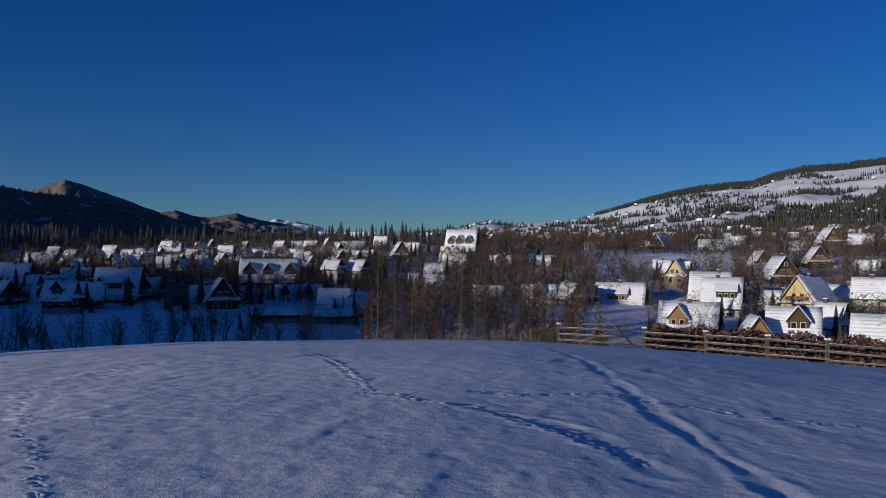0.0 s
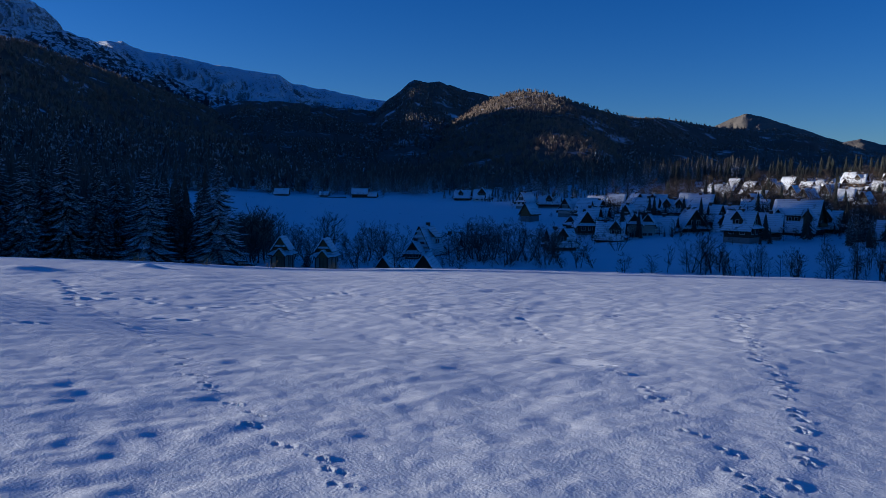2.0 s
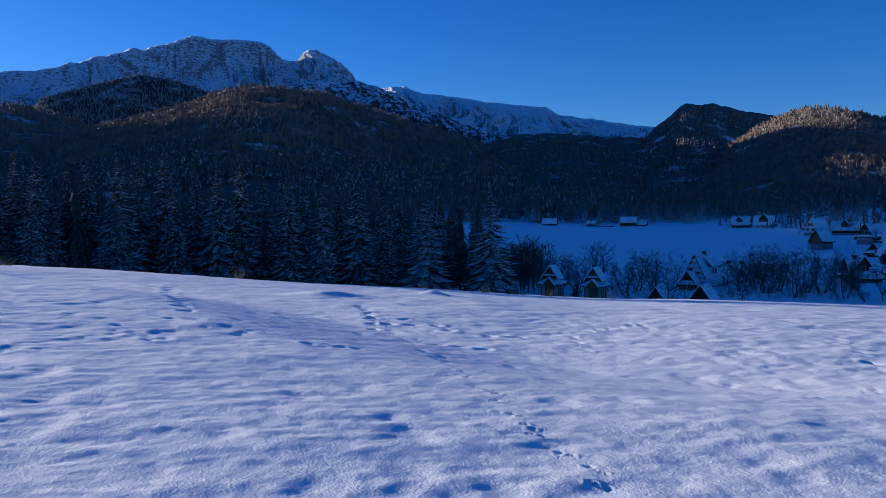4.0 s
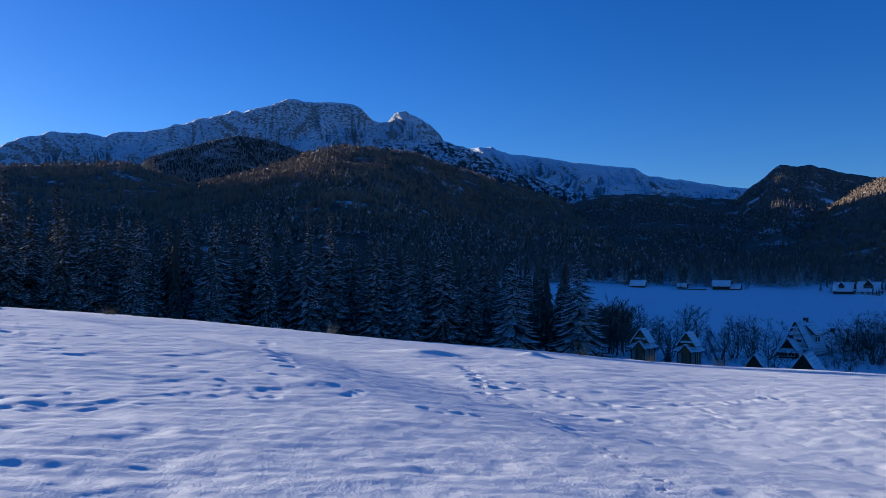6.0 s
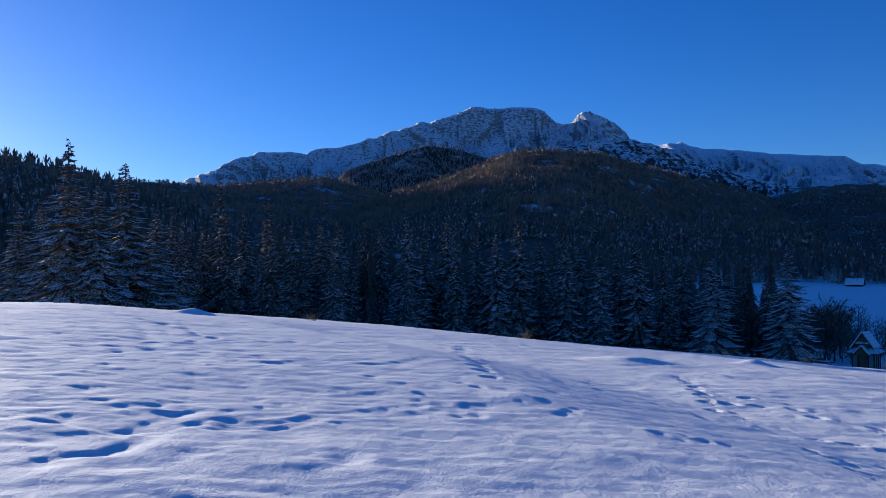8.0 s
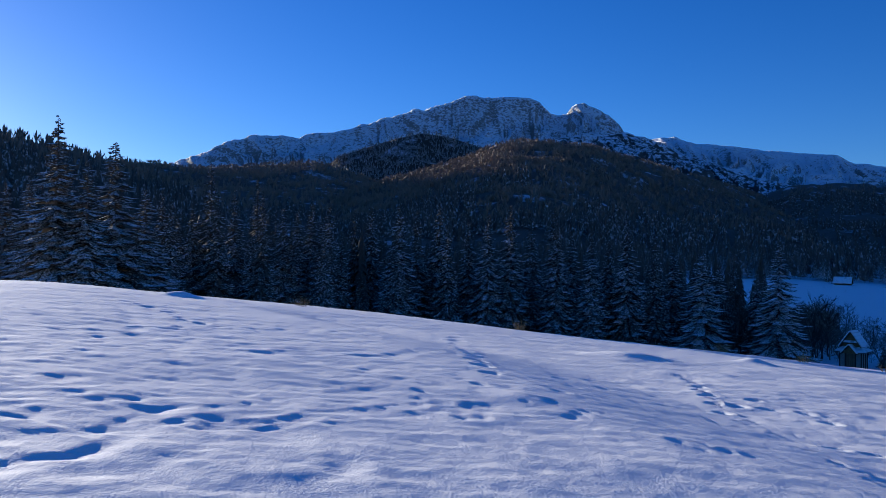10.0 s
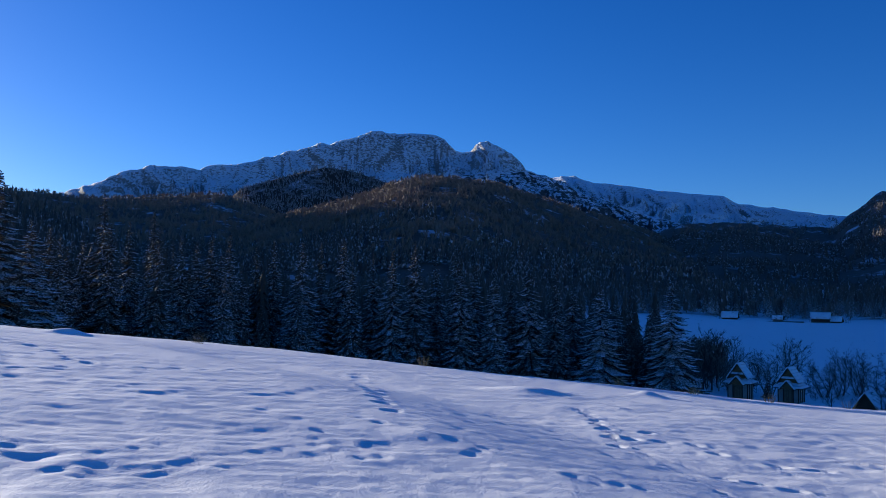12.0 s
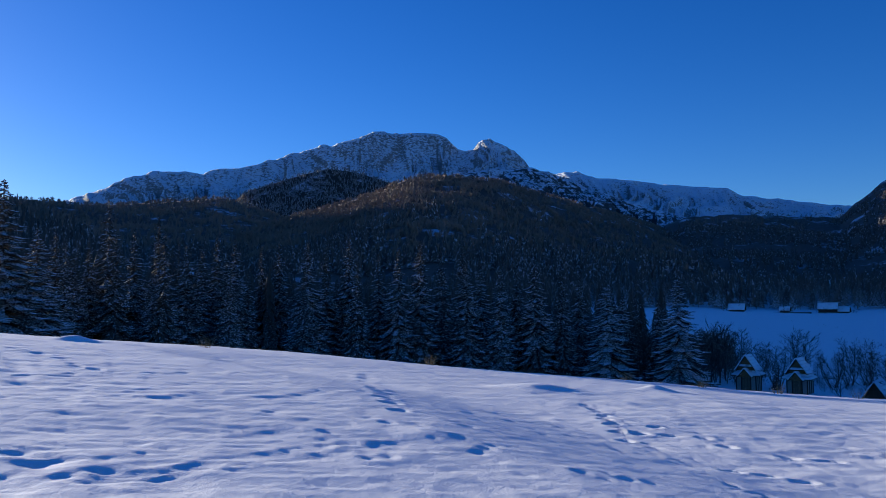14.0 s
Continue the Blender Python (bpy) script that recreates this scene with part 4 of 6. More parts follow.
SPRUCES = [spruce(random.Random(20 + k), 20.0, 3.3 + 0.3 * (k % 3), 0.03 + 0.02 * (k % 2)) for k in range(6)]
SMALL_SPRUCES = [spruce(random.Random(80 + k), 20.0, 3.6, 0.04, 1.3) for k in range(3)]
BARES = [bare_tree(random.Random(40 + k), 9.0, TWIG, 1, 0.55) for k in range(4)] + [bare_tree(random.Random(50 + k), 8.0, TWIG, 3, 0.6, "bushy many-stemmed bare alder in the valley") for k in range(3)]
LARCHES = [larch(random.Random(60 + k), 14.0) for k in range(3)]
ALDERS = [alder(random.Random(140 + k), 8.0) for k in range(5)]
GOLDEN = bare_tree(random.Random(71), 8.0, LARCH, 2, 0.5, "bare willow with golden twigs")


# front row of spruces beyond the meadow's edge: bearing, distance, height
def front_spruce(bearing, r, height, kind, wide=1.0):
    stand(SPRUCES[kind % 6], bearing, r, height / 20.0, 47.0 * kind, wide)


front_spruce(110.3, 94, 20.9, 0, 1.70)
front_spruce(112.0, 114, 18.1, 1, 1.70)
front_spruce(113.3, 116, 17.3, 2, 1.70)
front_spruce(108.5, 92, 16.1, 3, 1.70)
front_spruce(106.9, 98, 20.2, 4, 1.70)
front_spruce(105.0, 102, 15.8, 5, 1.70)
front_spruce(103.4, 114, 16.4, 6, 1.10)
front_spruce(102.1, 120, 16.3, 7, 1.20)
front_spruce(100.9, 120, 22.7, 8, 1.05)
front_spruce(99.3, 124, 19.7, 9, 1.15)
front_spruce(97.8, 127, 22.4, 10, 1.00)
front_spruce(96.0, 130, 19.2, 11, 1.10)
front_spruce(95.0, 134, 19.4, 12, 1.20)
front_spruce(94.0, 137, 21.5, 13, 1.05)
front_spruce(92.8, 137, 21.5, 14, 1.15)
front_spruce(91.0, 140, 21.0, 15, 1.00)
front_spruce(89.8, 140, 22.0, 16, 1.10)
front_spruce(87.8, 132, 22.0, 17, 1.20)
front_spruce(86.5, 140, 22.6, 18, 1.05)
front_spruce(84.9, 142, 24.3, 19, 1.15)
front_spruce(84.3, 130, 19.4, 20, 1.00)
front_spruce(82.8, 138, 21.8, 21, 1.10)
front_spruce(81.4, 132, 22.1, 22, 1.20)
front_spruce(79.8, 134, 23.9, 23, 1.05)
front_spruce(78.3, 142, 22.6, 24, 1.15)
front_spruce(76.7, 144, 25.1, 25, 1.00)
front_spruce(76.5, 130, 19.9, 26, 1.10)
front_spruce(74.1, 130, 19.4, 27, 1.20)
front_spruce(72.9, 136, 19.4, 28, 1.05)
front_spruce(71.6, 134, 22.1, 29, 1.15)
front_spruce(69.7, 136, 20.5, 30, 1.00)
front_spruce(68.5, 142, 19.5, 31, 1.10)
front_spruce(66.6, 132, 17.9, 32, 1.70)
front_spruce(65.5, 142, 15.8, 33, 1.70)
front_spruce(61.8, 129, 19.0, 34, 1.70)
front_spruce(88.1, 128, 16.2, 35, 1.00)
front_spruce(92.6, 130, 14.7, 36, 1.10)
front_spruce(98.1, 120, 13.0, 37, 1.20)
front_spruce(105.5, 97, 9.7, 38, 1.05)
front_spruce(75.5, 142, 21.4, 39, 1.15)

rnd = random.Random(5)
for k in range(42):
    b = rnd.uniform(62.5, 112)
    r = rnd.uniform(136, 158) if b < 90 else rnd.uniform(112, 135)
    front_spruce(b, r, rnd.uniform(14, 19), k, rnd.uniform(0.85, 1.15))
back = []
for k in range(1500):
    b, r = rnd.uniform(61, 119), math.sqrt(rnd.uniform(112**2, 430**2))
    edge = 162 if b < 90 else 136
    if b < 70 and r > 170 + (b - 61) * 14:
        continue
    if r < edge:
        continue
    x, y = place(b, r)
    if b > 100 and -30 < 0.616 * x - 0.788 * y < 25:
        continue
    back.append((x, y, surface_z(x, y)))
tall = [rnd.uniform(13, 21) for p in back]
for k, p in enumerate(back):
    if math.hypot(p[0], p[1]) < 190 and k % 2 == 0:
        copy_thing(SMALL_SPRUCES[k % 3], pose(*p, 0, 0, 40.0 * k) @ Matrix.Diagonal((tall[k] / 24, tall[k] / 24, tall[k] / 20, 1)))
back, tall = zip(*((p, h) for k, (p, h) in enumerate(zip(back, tall)) if math.hypot(p[0], p[1]) >= 190 or k % 2))
close = [math.hypot(p[0], p[1]) < 215 for p in back]
scatter("spruce_stand", STAND_SPRUCES, [p for p, c in zip(back, close) if c], [q for q, c in zip(tall, close) if c], [NEEDLES], "tall snowy spruces close behind the meadow's edge", "forest")
back, tall = [p for p, c in zip(back, close) if not c], [q for q, c in zip(tall, close) if not c]
scatter("spruce_stand", MID_SPRUCES, back, tall, [NEEDLES_STAND], "dense stand of snowy spruces behind the meadow", "forest")


# ---------------------------------------------------------------- houses
def window(parent, x, y, z, w, h, way):
    """A window on a wall: frame with a pane in it. way: 'y-' , 'y+', 'x-' or 'x+'."""
    def put(name, mat, x0, x1, z0, z1, out, par):
        bm = bmesh.new()
        if way[0] == "y":
            s = -1 if way[1] == "-" else 1
            box(bm, x + x0, x + x1, *sorted((y - s * 0.05, y + s * out)), z + z0, z + z1)
        else:
            s = -1 if way[1] == "-" else 1
            box(bm, *sorted((x - s * 0.05, x + s * out)), y + x0, y + x1, z + z0, z + z1)
        return part(name, bm, mat, par)

    fr = put("window", FRAME, -w / 2 - 0.12, w / 2 + 0.12, -0.12, h + 0.12, 0.06, parent)
    put("pane", GLASS, -w / 2, -0.04, 0, h, 0.075, fr)
    put("pane", GLASS, 0.04, w / 2, 0, h, 0.075, fr)
    return fr


def slab(bm, x0, z0, x1, z1, y0, y1, th):
    """A sloping slab between two lines in the x-z plane, th thick upwards."""
    d = Vector((x1 - x0, 0, z1 - z0)).normalized()
    n = Vector((-d.z, 0, d.x))
    if n.z < 0:
        n = -n
    a, b = Vector((x0, y0, z0)), Vector((x1, y0, z1))
    return polygon_prism(bm, [a, b, b + n * th, a + n * th], (0, y1 - y0, 0))


def snow_slab(bm, x0, z0, x1, z1, y0, y1, th, rnd):
    """Snow on a roof slope, with a soft uneven lower edge."""
    d = Vector((x1 - x0, 0, z1 - z0))
    L = d.length
    d = d / L
    n = Vector((-d.z, 0, d.x))
    if n.z < 0:
        n = -n
    cols = max(4, int((y1 - y0) / 0.9))
    rows = 4
    top, low = [], []
    for i in range(rows + 1):
        t = i / rows
        for j in range(cols + 1):
            u = j / cols
            edge = rnd.uniform(-0.22, 0.05) if i == 0 else 0.0
            e = th * (0.35 if i in (0, rows) or j in (0, cols) else rnd.uniform(0.8, 1.15))
            p = Vector((x0, y0 + (y1 - y0) * u, z0)) + d * (t * L - edge * 0.0 + (0.12 + edge * -0.5 if i == 0 else 0))
            top.append(bm.verts.new(p + n * e))
            low.append(bm.verts.new(p + n * 0.004))
    w = cols + 1
    made = []
    for i in range(rows):
        for j in range(cols):
            a = i * w + j
            made.append(bm.faces.new([top[a], top[a + 1], top[a + w + 1], top[a + w]]))
    ring = [j for j in range(w)] + [i * w + cols for i in range(1, rows + 1)] + [rows * w + j for j in range(cols - 1, -1, -1)] + [i * w for i in range(rows - 1, 0, -1)]
    for a, b in zip(ring, ring[1:] + ring[:1]):
        made.append(bm.faces.new([top[a], top[b], low[b], low[a]]))
    bmesh.ops.recalc_face_normals(bm, faces=made)
    return bm


WALLS = {"wood": WOOD_DARK, "warm": WOOD_WARM, "plaster": PLASTER, "yellow": PLASTER_YELLOW, "grey": WOOD_GREY, "white": PLASTER_WHITE}
WALL_WORDS = {"wood": "dark timber", "warm": "warm brown timber", "plaster": "pale plaster", "yellow": "yellow plaster", "grey": "weathered timber", "white": "white plaster"}
house_count = [0]
PLOTS = []


def house(bearing, r, z, turn, w, l, h, top, wall="wood", gable="wood", dormers=(), chimney=True, skirt=True, windows=True, name="house", snow=0.24, words="steep snow-covered roof", group="houses of the village", shed=False, tiers=()):
    """A steep-roofed mountain house. w across the gable, l along the ridge, h to the eaves, top the roof's height."""
    house_count[0] += 1
    rnd = random.Random(house_count[0])
    x, y = place(bearing, r)
    PLOTS.append((x, y, max(w, l)))
    base = new(name)
    base.matrix_world = pose(x, y, z, 0, 0, bearing + turn)
    tagged(base, "%s %s with a %s" % (WALL_WORDS[wall], "house" if name == "house" else name.replace("_", " "), words), name.replace("_", " "), group)
    over = 0.45 + 0.03 * w
    bm = bmesh.new()
    box(bm, -w / 2 - 0.05, w / 2 + 0.05, -l / 2 - 0.05, l / 2 + 0.05, -3.0, 0.5)
    part("foundation", bm, STONE, base, "rough stone base")
    bm = bmesh.new()
    polygon_prism(bm, [(-w / 2, -l / 2, 0.5), (w / 2, -l / 2, 0.5), (w / 2, -l / 2, h), (0, -l / 2, h + top - 0.1), (-w / 2, -l / 2, h)], (0, l, 0))
    part("wall", bm, WALLS[wall], base)
    for s in (-1, 1):
        bm = bmesh.new()
        yy = s * (l / 2 + 0.002)
        polygon_prism(bm, [(-w / 2 - 0.02, yy, h), (w / 2 + 0.02, yy, h), (0, yy, h + top - 0.12)], (0, s * 0.06, 0))
        part("gable", bm, WALLS[gable], base, "boarded gable")
    slope = top / (w / 2)
    for s in (-1, 1):
        x0, z0 = s * (w / 2 + over), h - slope * over
        bm = bmesh.new()
        slab(bm, x0, z0, s * 0.0, h + top, -l / 2 - over, l / 2 + over, 0.16)
        part("roof_slope", bm, WOOD_DARK, base)
        k = 0.17
        nx, nz = s * slope / math.hypot(1, slope), 1 / math.hypot(1, slope)
        bm = bmesh.new()
        snow_slab(bm, x0 + nx * k, z0 + nz * k, nx * k * 0.2, h + top + nz * k + 0.1, -l / 2 - over + 0.03, l / 2 + over - 0.03, snow, rnd)
        part("snow_cover", bm, SNOW_ROOF, base, "blanket of snow", True)
    if skirt:
        for s in (-1, 1):
            bm = bmesh.new()
            yy = s * (l / 2 + 0.06)
            polygon_prism(bm, [(-w / 2 - over * 0.8, yy, h + 0.45), (-w / 2 - over * 0.8, yy + s * 0.9, h - 0.15), (-w / 2 - over * 0.8, yy + s * 0.9, h - 0.03), (-w / 2 - over * 0.8, yy, h + 0.57)], (w + 1.6 * over, 0, 0))
            sk = part("skirt_roof", bm, WOOD_DARK, base)
            bm = bmesh.new()
            polygon_prism(bm, [(-w / 2 - over * 0.8, yy, h + 0.58), (-w / 2 - over * 0.8, yy + s * 0.88, h - 0.02), (-w / 2 - over * 0.8, yy + s * 0.84, h + 0.14), (-w / 2 - over * 0.8, yy, h + 0.74)], (w + 1.6 * over, 0, 0))
            part("snow_cover", bm, SNOW_ROOF, sk)
    for t in tiers:
        for s in (-1, 1):
            yy, half, zt = s * (l / 2 + 0.06), (w / 2) * (1 - t), h + top * t
            bm = bmesh.new()
            polygon_prism(bm, [(-half, yy, zt + 0.3), (-half, yy + s * 0.7, zt), (-half, yy + s * 0.7, zt + 0.22), (-half, yy, zt + 0.6)], (2 * half, 0, 0))
            part("snow_ledge", bm, SNOW_ROOF, base)
    if windows:
        for s, way in ((-1, "y-"),) if r > 100 else ((-1, "y-"), (1, "y+")):
            n = max(2, int(w / 2.6))
            for i in range(n):
                window(base, (i + 0.5) / n * w * 0.84 - w * 0.42, s * l / 2, 1.3, 0.95, 1.15, way)
            yy = s * (l / 2 + 0.06)
            if top > 3.5:
                for i in (-1, 1):
                    window(base, i * w * 0.11, yy, h + 0.9, 0.8, 1.1, way)
            if top > 5.5:
                window(base, 0, yy, h + top * 0.55, 0.7, 0.9, way)
        for s, way in ((-1, "x-"), (1, "x+")):
            n = max(2, int(l / 3))
            for i in range(n):
                window(base, s * w / 2, (i + 0.5) / n * l * 0.86 - l * 0.43, 1.3, 0.95, 1.1, way)
        if top > 5:
            bm = bmesh.new()
            box(bm, -w * 0.3, w * 0.3, -l / 2 - 1.0, -l / 2 - 0.07, h + 0.62, h + 0.74)
            bal = part("balcony", bm, WOOD_WARM, base, "wooden balcony")
            bm = bmesh.new()
            box(bm, -w * 0.3, w * 0.3, -l / 2 - 1.0, -l / 2 - 0.93, h + 0.74, h + 1.5)
            part("railing", bm, WOOD_WARM, bal)
    elif shed:
        bm = bmesh.new()
        box(bm, -0.55, 0.55, -l / 2 - 0.07, -l / 2 + 0.02, 0.3, 2.1)
        part("door", bm, WOOD_GREY, base, "plank door")
    for side, pos, dw, kind in dormers:
        # side -1 or 1, pos along the ridge, dw its width, kind: 'gable' or 'shed'
        dz = h + top * 0.30
        dx0 = side * (w / 2) * (1 - 0.30)
        rise_ = dw * 0.62 if kind == "gable" else 0.5
        wall_h = 1.2
        run = (wall_h + rise_) / slope
        bm = bmesh.new()
        sx = dx0 + side * 0.55
        inner = dx0 - side * min(run, w * 0.33)
        if kind == "gable":
            pts = [(sx, pos - dw / 2, dz - 0.6), (sx, pos + dw / 2, dz - 0.6), (sx, pos + dw / 2, dz + wall_h), (sx, pos, dz + wall_h + rise_), (sx, pos - dw / 2, dz + wall_h)]
        else:
            pts = [(sx, pos - dw / 2, dz - 0.6), (sx, pos + dw / 2, dz - 0.6), (sx, pos + dw / 2, dz + wall_h), (sx, pos - dw / 2, dz + wall_h)]
        polygon_prism(bm, pts, (inner - sx, 0, 0))
        dm = part("dormer", bm, WALLS[gable], base, "boarded dormer")
        ex = sx + side * 0.4
        if kind == "gable":
            for q in (-1, 1):
                ridge, eave = Vector((0, pos, dz + wall_h + rise_ + 0.1)), Vector((0, pos + q * (dw / 2 + 0.35), dz + wall_h - 0.45))
                for nm, mat, lift, th in (("dormer_roof", WOOD_DARK, 0.0, 0.12), ("snow_cover", SNOW_ROOF, 0.125, 0.2)):
                    bm = bmesh.new()
                    a, b2 = Vector((ex - side * lift * 0.3, eave.y, eave.z + lift)), Vector((ex - side * lift * 0.3, ridge.y, ridge.z + lift))
                    polygon_prism(bm, [a, b2, b2 + Vector((0, 0, th)), a + Vector((0, 0, th))], (inner - ex, 0, 0))
                    part(nm, bm, mat, dm)
        else:
            for nm, mat, lift, th in (("dormer_roof", WOOD_DARK, 0.0, 0.12), ("snow_cover", SNOW_ROOF, 0.125, 0.22)):
                bm = bmesh.new()
                zi = dz + wall_h + abs(inner - ex) * slope * 0.45
                polygon_prism(bm, [(ex, pos - dw / 2 - 0.3, dz + wall_h - 0.1 + lift), (inner, pos - dw / 2 - 0.3, zi + lift), (inner, pos - dw / 2 - 0.3, zi + lift + th), (ex, pos - dw / 2 - 0.3, dz + wall_h - 0.1 + lift + th)], (0, dw + 0.6, 0))
                part(nm, bm, mat, dm)
        n = max(1, int(dw / 1.3))
        for i in range(n):
            yy = pos + ((i + 0.5) / n - 0.5) * dw * 0.9
            bm = bmesh.new()
            box(bm, *sorted((sx - 0.02 * side, sx + 0.05 * side)), yy - 0.42, yy + 0.42, dz - 0.15, dz + 0.85)
            wf = part("window", bm, FRAME, dm)
            bm = bmesh.new()
            box(bm, *sorted((sx, sx + 0.065 * side)), yy - 0.33, yy + 0.33, dz - 0.06, dz + 0.76)
            # panes stay with the dormer
            part("pane", bm, GLASS, dm)
    if chimney:
        cy = rnd.uniform(-0.25, 0.25) * l
        bm = bmesh.new()
        box(bm, -0.35, 0.3, cy - 0.4, cy + 0.4, h + top * 0.75, h + top + 0.75)
        ch = part("chimney", bm, BRICK, base, "dark brick chimney")
        bm = bmesh.new()
        box(bm, -0.42, 0.37, cy - 0.47, cy + 0.47, h + top + 0.75, h + top + 0.85)
        part("chimney_cap", bm, SNOW_ROOF, ch)
    return base


house(-14.2, 205, -14.2, 80, 7.6, 11.6, 3.2, 5.6, "plaster", "warm", dormers=((-1, 0.5, 5.0, "shed"),))
house(-18.2, 240, -7.4, -20, 6.4, 8.6, 3.0, 4.8, "yellow", "yellow", dormers=((1, 0.0, 2.2, "gable"),))
house(-17.0, 250, -5.8, 80, 4.8, 4.7, 2.6, 3.6, "plaster", "warm")
house(-21.1, 185, -13.2, 85, 8.0, 7.5, 4.0, 5.9, "plaster", "wood", dormers=((-1, -1.0, 4.2, "shed"),))
house(-20.3, 205, -11.9, 85, 8.0, 8.9, 3.5, 5.9, "plaster", "wood")
house(-19.0, 150, -14.9, 80, 7.2, 9.6, 2.6, 5.3, "warm", "warm", dormers=((-1, 1.5, 3.2, "gable"),))
house(-23.3, 310, -4.5, 20, 6.7, 8.4, 3.0, 5.0, "plaster", "wood")
house(-24.6, 250, -7.4, 20, 8.0, 10.0, 3.0, 5.9, "wood", "wood", dormers=((1, 0.0, 2.6, "gable"),))
house(-26.5, 180, -11.3, -25, 7.6, 9.4, 3.2, 5.3, "yellow", "yellow")
house(-24.9, 190, -12.9, 75, 4.8, 6.9, 3.0, 3.6, "yellow", "warm")
house(-28.5, 195, -11.6, 80, 5.3, 8.8, 2.8, 3.9, "plaster", "wood")
house(-25.7, 135, -12.6, 88, 6.0, 7.0, 1.9, 4.1, "plaster", "wood", dormers=((-1, -0.8, 3.0, "gable"),))
house(-23.3, 132, -12.0, 10, 3.4, 7.0, 1.6, 2.5, "warm", "warm", windows=False, chimney=False, skirt=False)
house(-31.2, 120, -12.6, 86, 6.6, 7.4, 1.6, 4.6, "warm", "warm", snow=0.12)
house(-27.9, 155, -12.8, 60, 4.8, 4.9, 2.4, 3.6, "plaster", "wood")
house(-30.4, 190, -9.4, 85, 5.0, 8.3, 2.6, 3.7, "plaster", "wood")
house(-29.8, 290, -5.9, 70, 4.8, 7.6, 2.6, 3.6, "wood", "wood")
house(-27.6, 300, -7.2, 85, 4.8, 6.5, 2.6, 3.6, "wood", "wood")
house(-26.8, 300, -3.4, 15, 7.0, 8.7, 3.2, 5.1, "wood", "wood")
house(-25.6, 420, 0.4, 80, 6.6, 10.9, 3.2, 4.9, "wood", "wood")
house(-27.5, 420, 5.6, 20, 9.1, 11.4, 3.2, 6.8, "wood", "wood")
house(-29.4, 400, 4.8, 80, 5.9, 9.8, 2.6, 4.4, "wood", "wood")
house(-13.7, 420, 3.2, -30, 7.9, 9.9, 3.4, 5.9, "wood", "wood")
house(-16.8, 420, 3.2, -30, 8.5, 10.6, 3.6, 6.3, "wood", "wood")
house(-15.4, 460, 2.6, 80, 6.0, 10.0, 2.6, 4.4, "plaster", "wood")
house(-20.3, 420, 1.2, 85, 7.6, 14.0, 3.2, 5.6, "wood", "wood")
house(-12.0, 420, 2.2, 60, 4.8, 7.9, 2.6, 3.6, "plaster", "wood")
house(-11.2, 380, -3.4, 80, 5.0, 8.3, 2.6, 3.7, "wood", "wood")
house(-21.7, 480, 6.0, 80, 6.3, 10.4, 2.6, 4.6, "wood", "wood")
house(-8.6, 290, -6.1, 60, 4.8, 6.7, 4.2, 3.6, "plaster", "wood")
house(-5.4, 290, -4.6, 80, 4.8, 8.0, 2.6, 3.6, "plaster", "wood", dormers=((-1, 0.0, 2.6, "gable"),))
house(-2.6, 335, 0.8, 75, 8.8, 12.6, 3.6, 8.4, "plaster", "wood", dormers=((-1, -3.6, 3.0, "gable"), (-1, 0.3, 3.4, "gable"), (-1, 4.0, 2.8, "gable"),))
house(-1.9, 318, -3.1, 72, 5.5, 9.2, 3.4, 5.0, "plaster", "yellow", dormers=((-1, -1.8, 2.8, "gable"), (-1, 2.0, 2.8, "gable"),))
house(-2.1, 290, -4.8, 80, 4.8, 8.0, 3.4, 3.6, "plaster", "wood")
house(-0.7, 255, -7.3, 70, 4.8, 6.3, 2.6, 3.6, "plaster", "wood")
house(-4.7, 205, -12.6, 70, 4.8, 7.7, 2.6, 3.6, "wood", "wood")
house(-8.4, 205, -12.4, 85, 5.0, 8.3, 2.6, 3.7, "warm", "warm", dormers=((-1, 0.0, 3.0, "gable"),))
house(-10.6, 195, -11.0, 30, 4.2, 7.0, 2.6, 3.1, "plaster", "warm")
house(-0.1, 235, -10.8, 86, 6.1, 10.2, 2.4, 4.5, "plaster", "wood")
house(2.0, 349, -1.5, 10, 7.6, 9.5, 3.6, 5.6, "yellow", "wood")
house(1.1, 369, 0.7, 70, 4.8, 7.0, 3.4, 3.6, "plaster", "wood")
house(6.4, 164, -11.1, 82, 7.2, 6.2, 1.6, 4.0, "wood", "wood", windows=False, chimney=False, skirt=False, snow=0.3)
house(4.5, 169, -12.0, 60, 4.8, 3.2, 1.8, 3.6, "wood", "wood", windows=False, chimney=False, skirt=False)
house(14.6, 194, -11.9, 4, 6.8, 12.0, 3.0, 5.0, "wood", "wood")
house(15.5, 204, -12.7, 84, 4.8, 7.4, 3.0, 3.6, "wood", "wood")
house(13.2, 204, -12.8, 84, 4.8, 5.9, 3.0, 3.6, "wood", "wood")
house(11.3, 254, -9.4, 86, 8.8, 17.4, 3.2, 6.5, "wood", "wood", dormers=((-1, -6.5, 3.4, "gable"), (-1, 0.3, 3.0, "gable"), (-1, 6.0, 3.6, "gable"),))
house(10.0, 211, -12.5, 75, 4.8, 5.2, 2.6, 3.6, "wood", "wood", dormers=((-1, 0.0, 2.2, "gable"),))
house(8.2, 211, -12.5, 75, 4.8, 5.8, 2.6, 3.6, "wood", "wood", dormers=((-1, 0.5, 2.2, "gable"),))
house(21.3, 214, -11.8, 72, 8.8, 10.3, 3.0, 7.0, "wood", "wood", dormers=((-1, 0.0, 3.2, "shed"), (-1, 3.6, 2.0, "gable"), (-1, -3.4, 2.0, "gable"),))
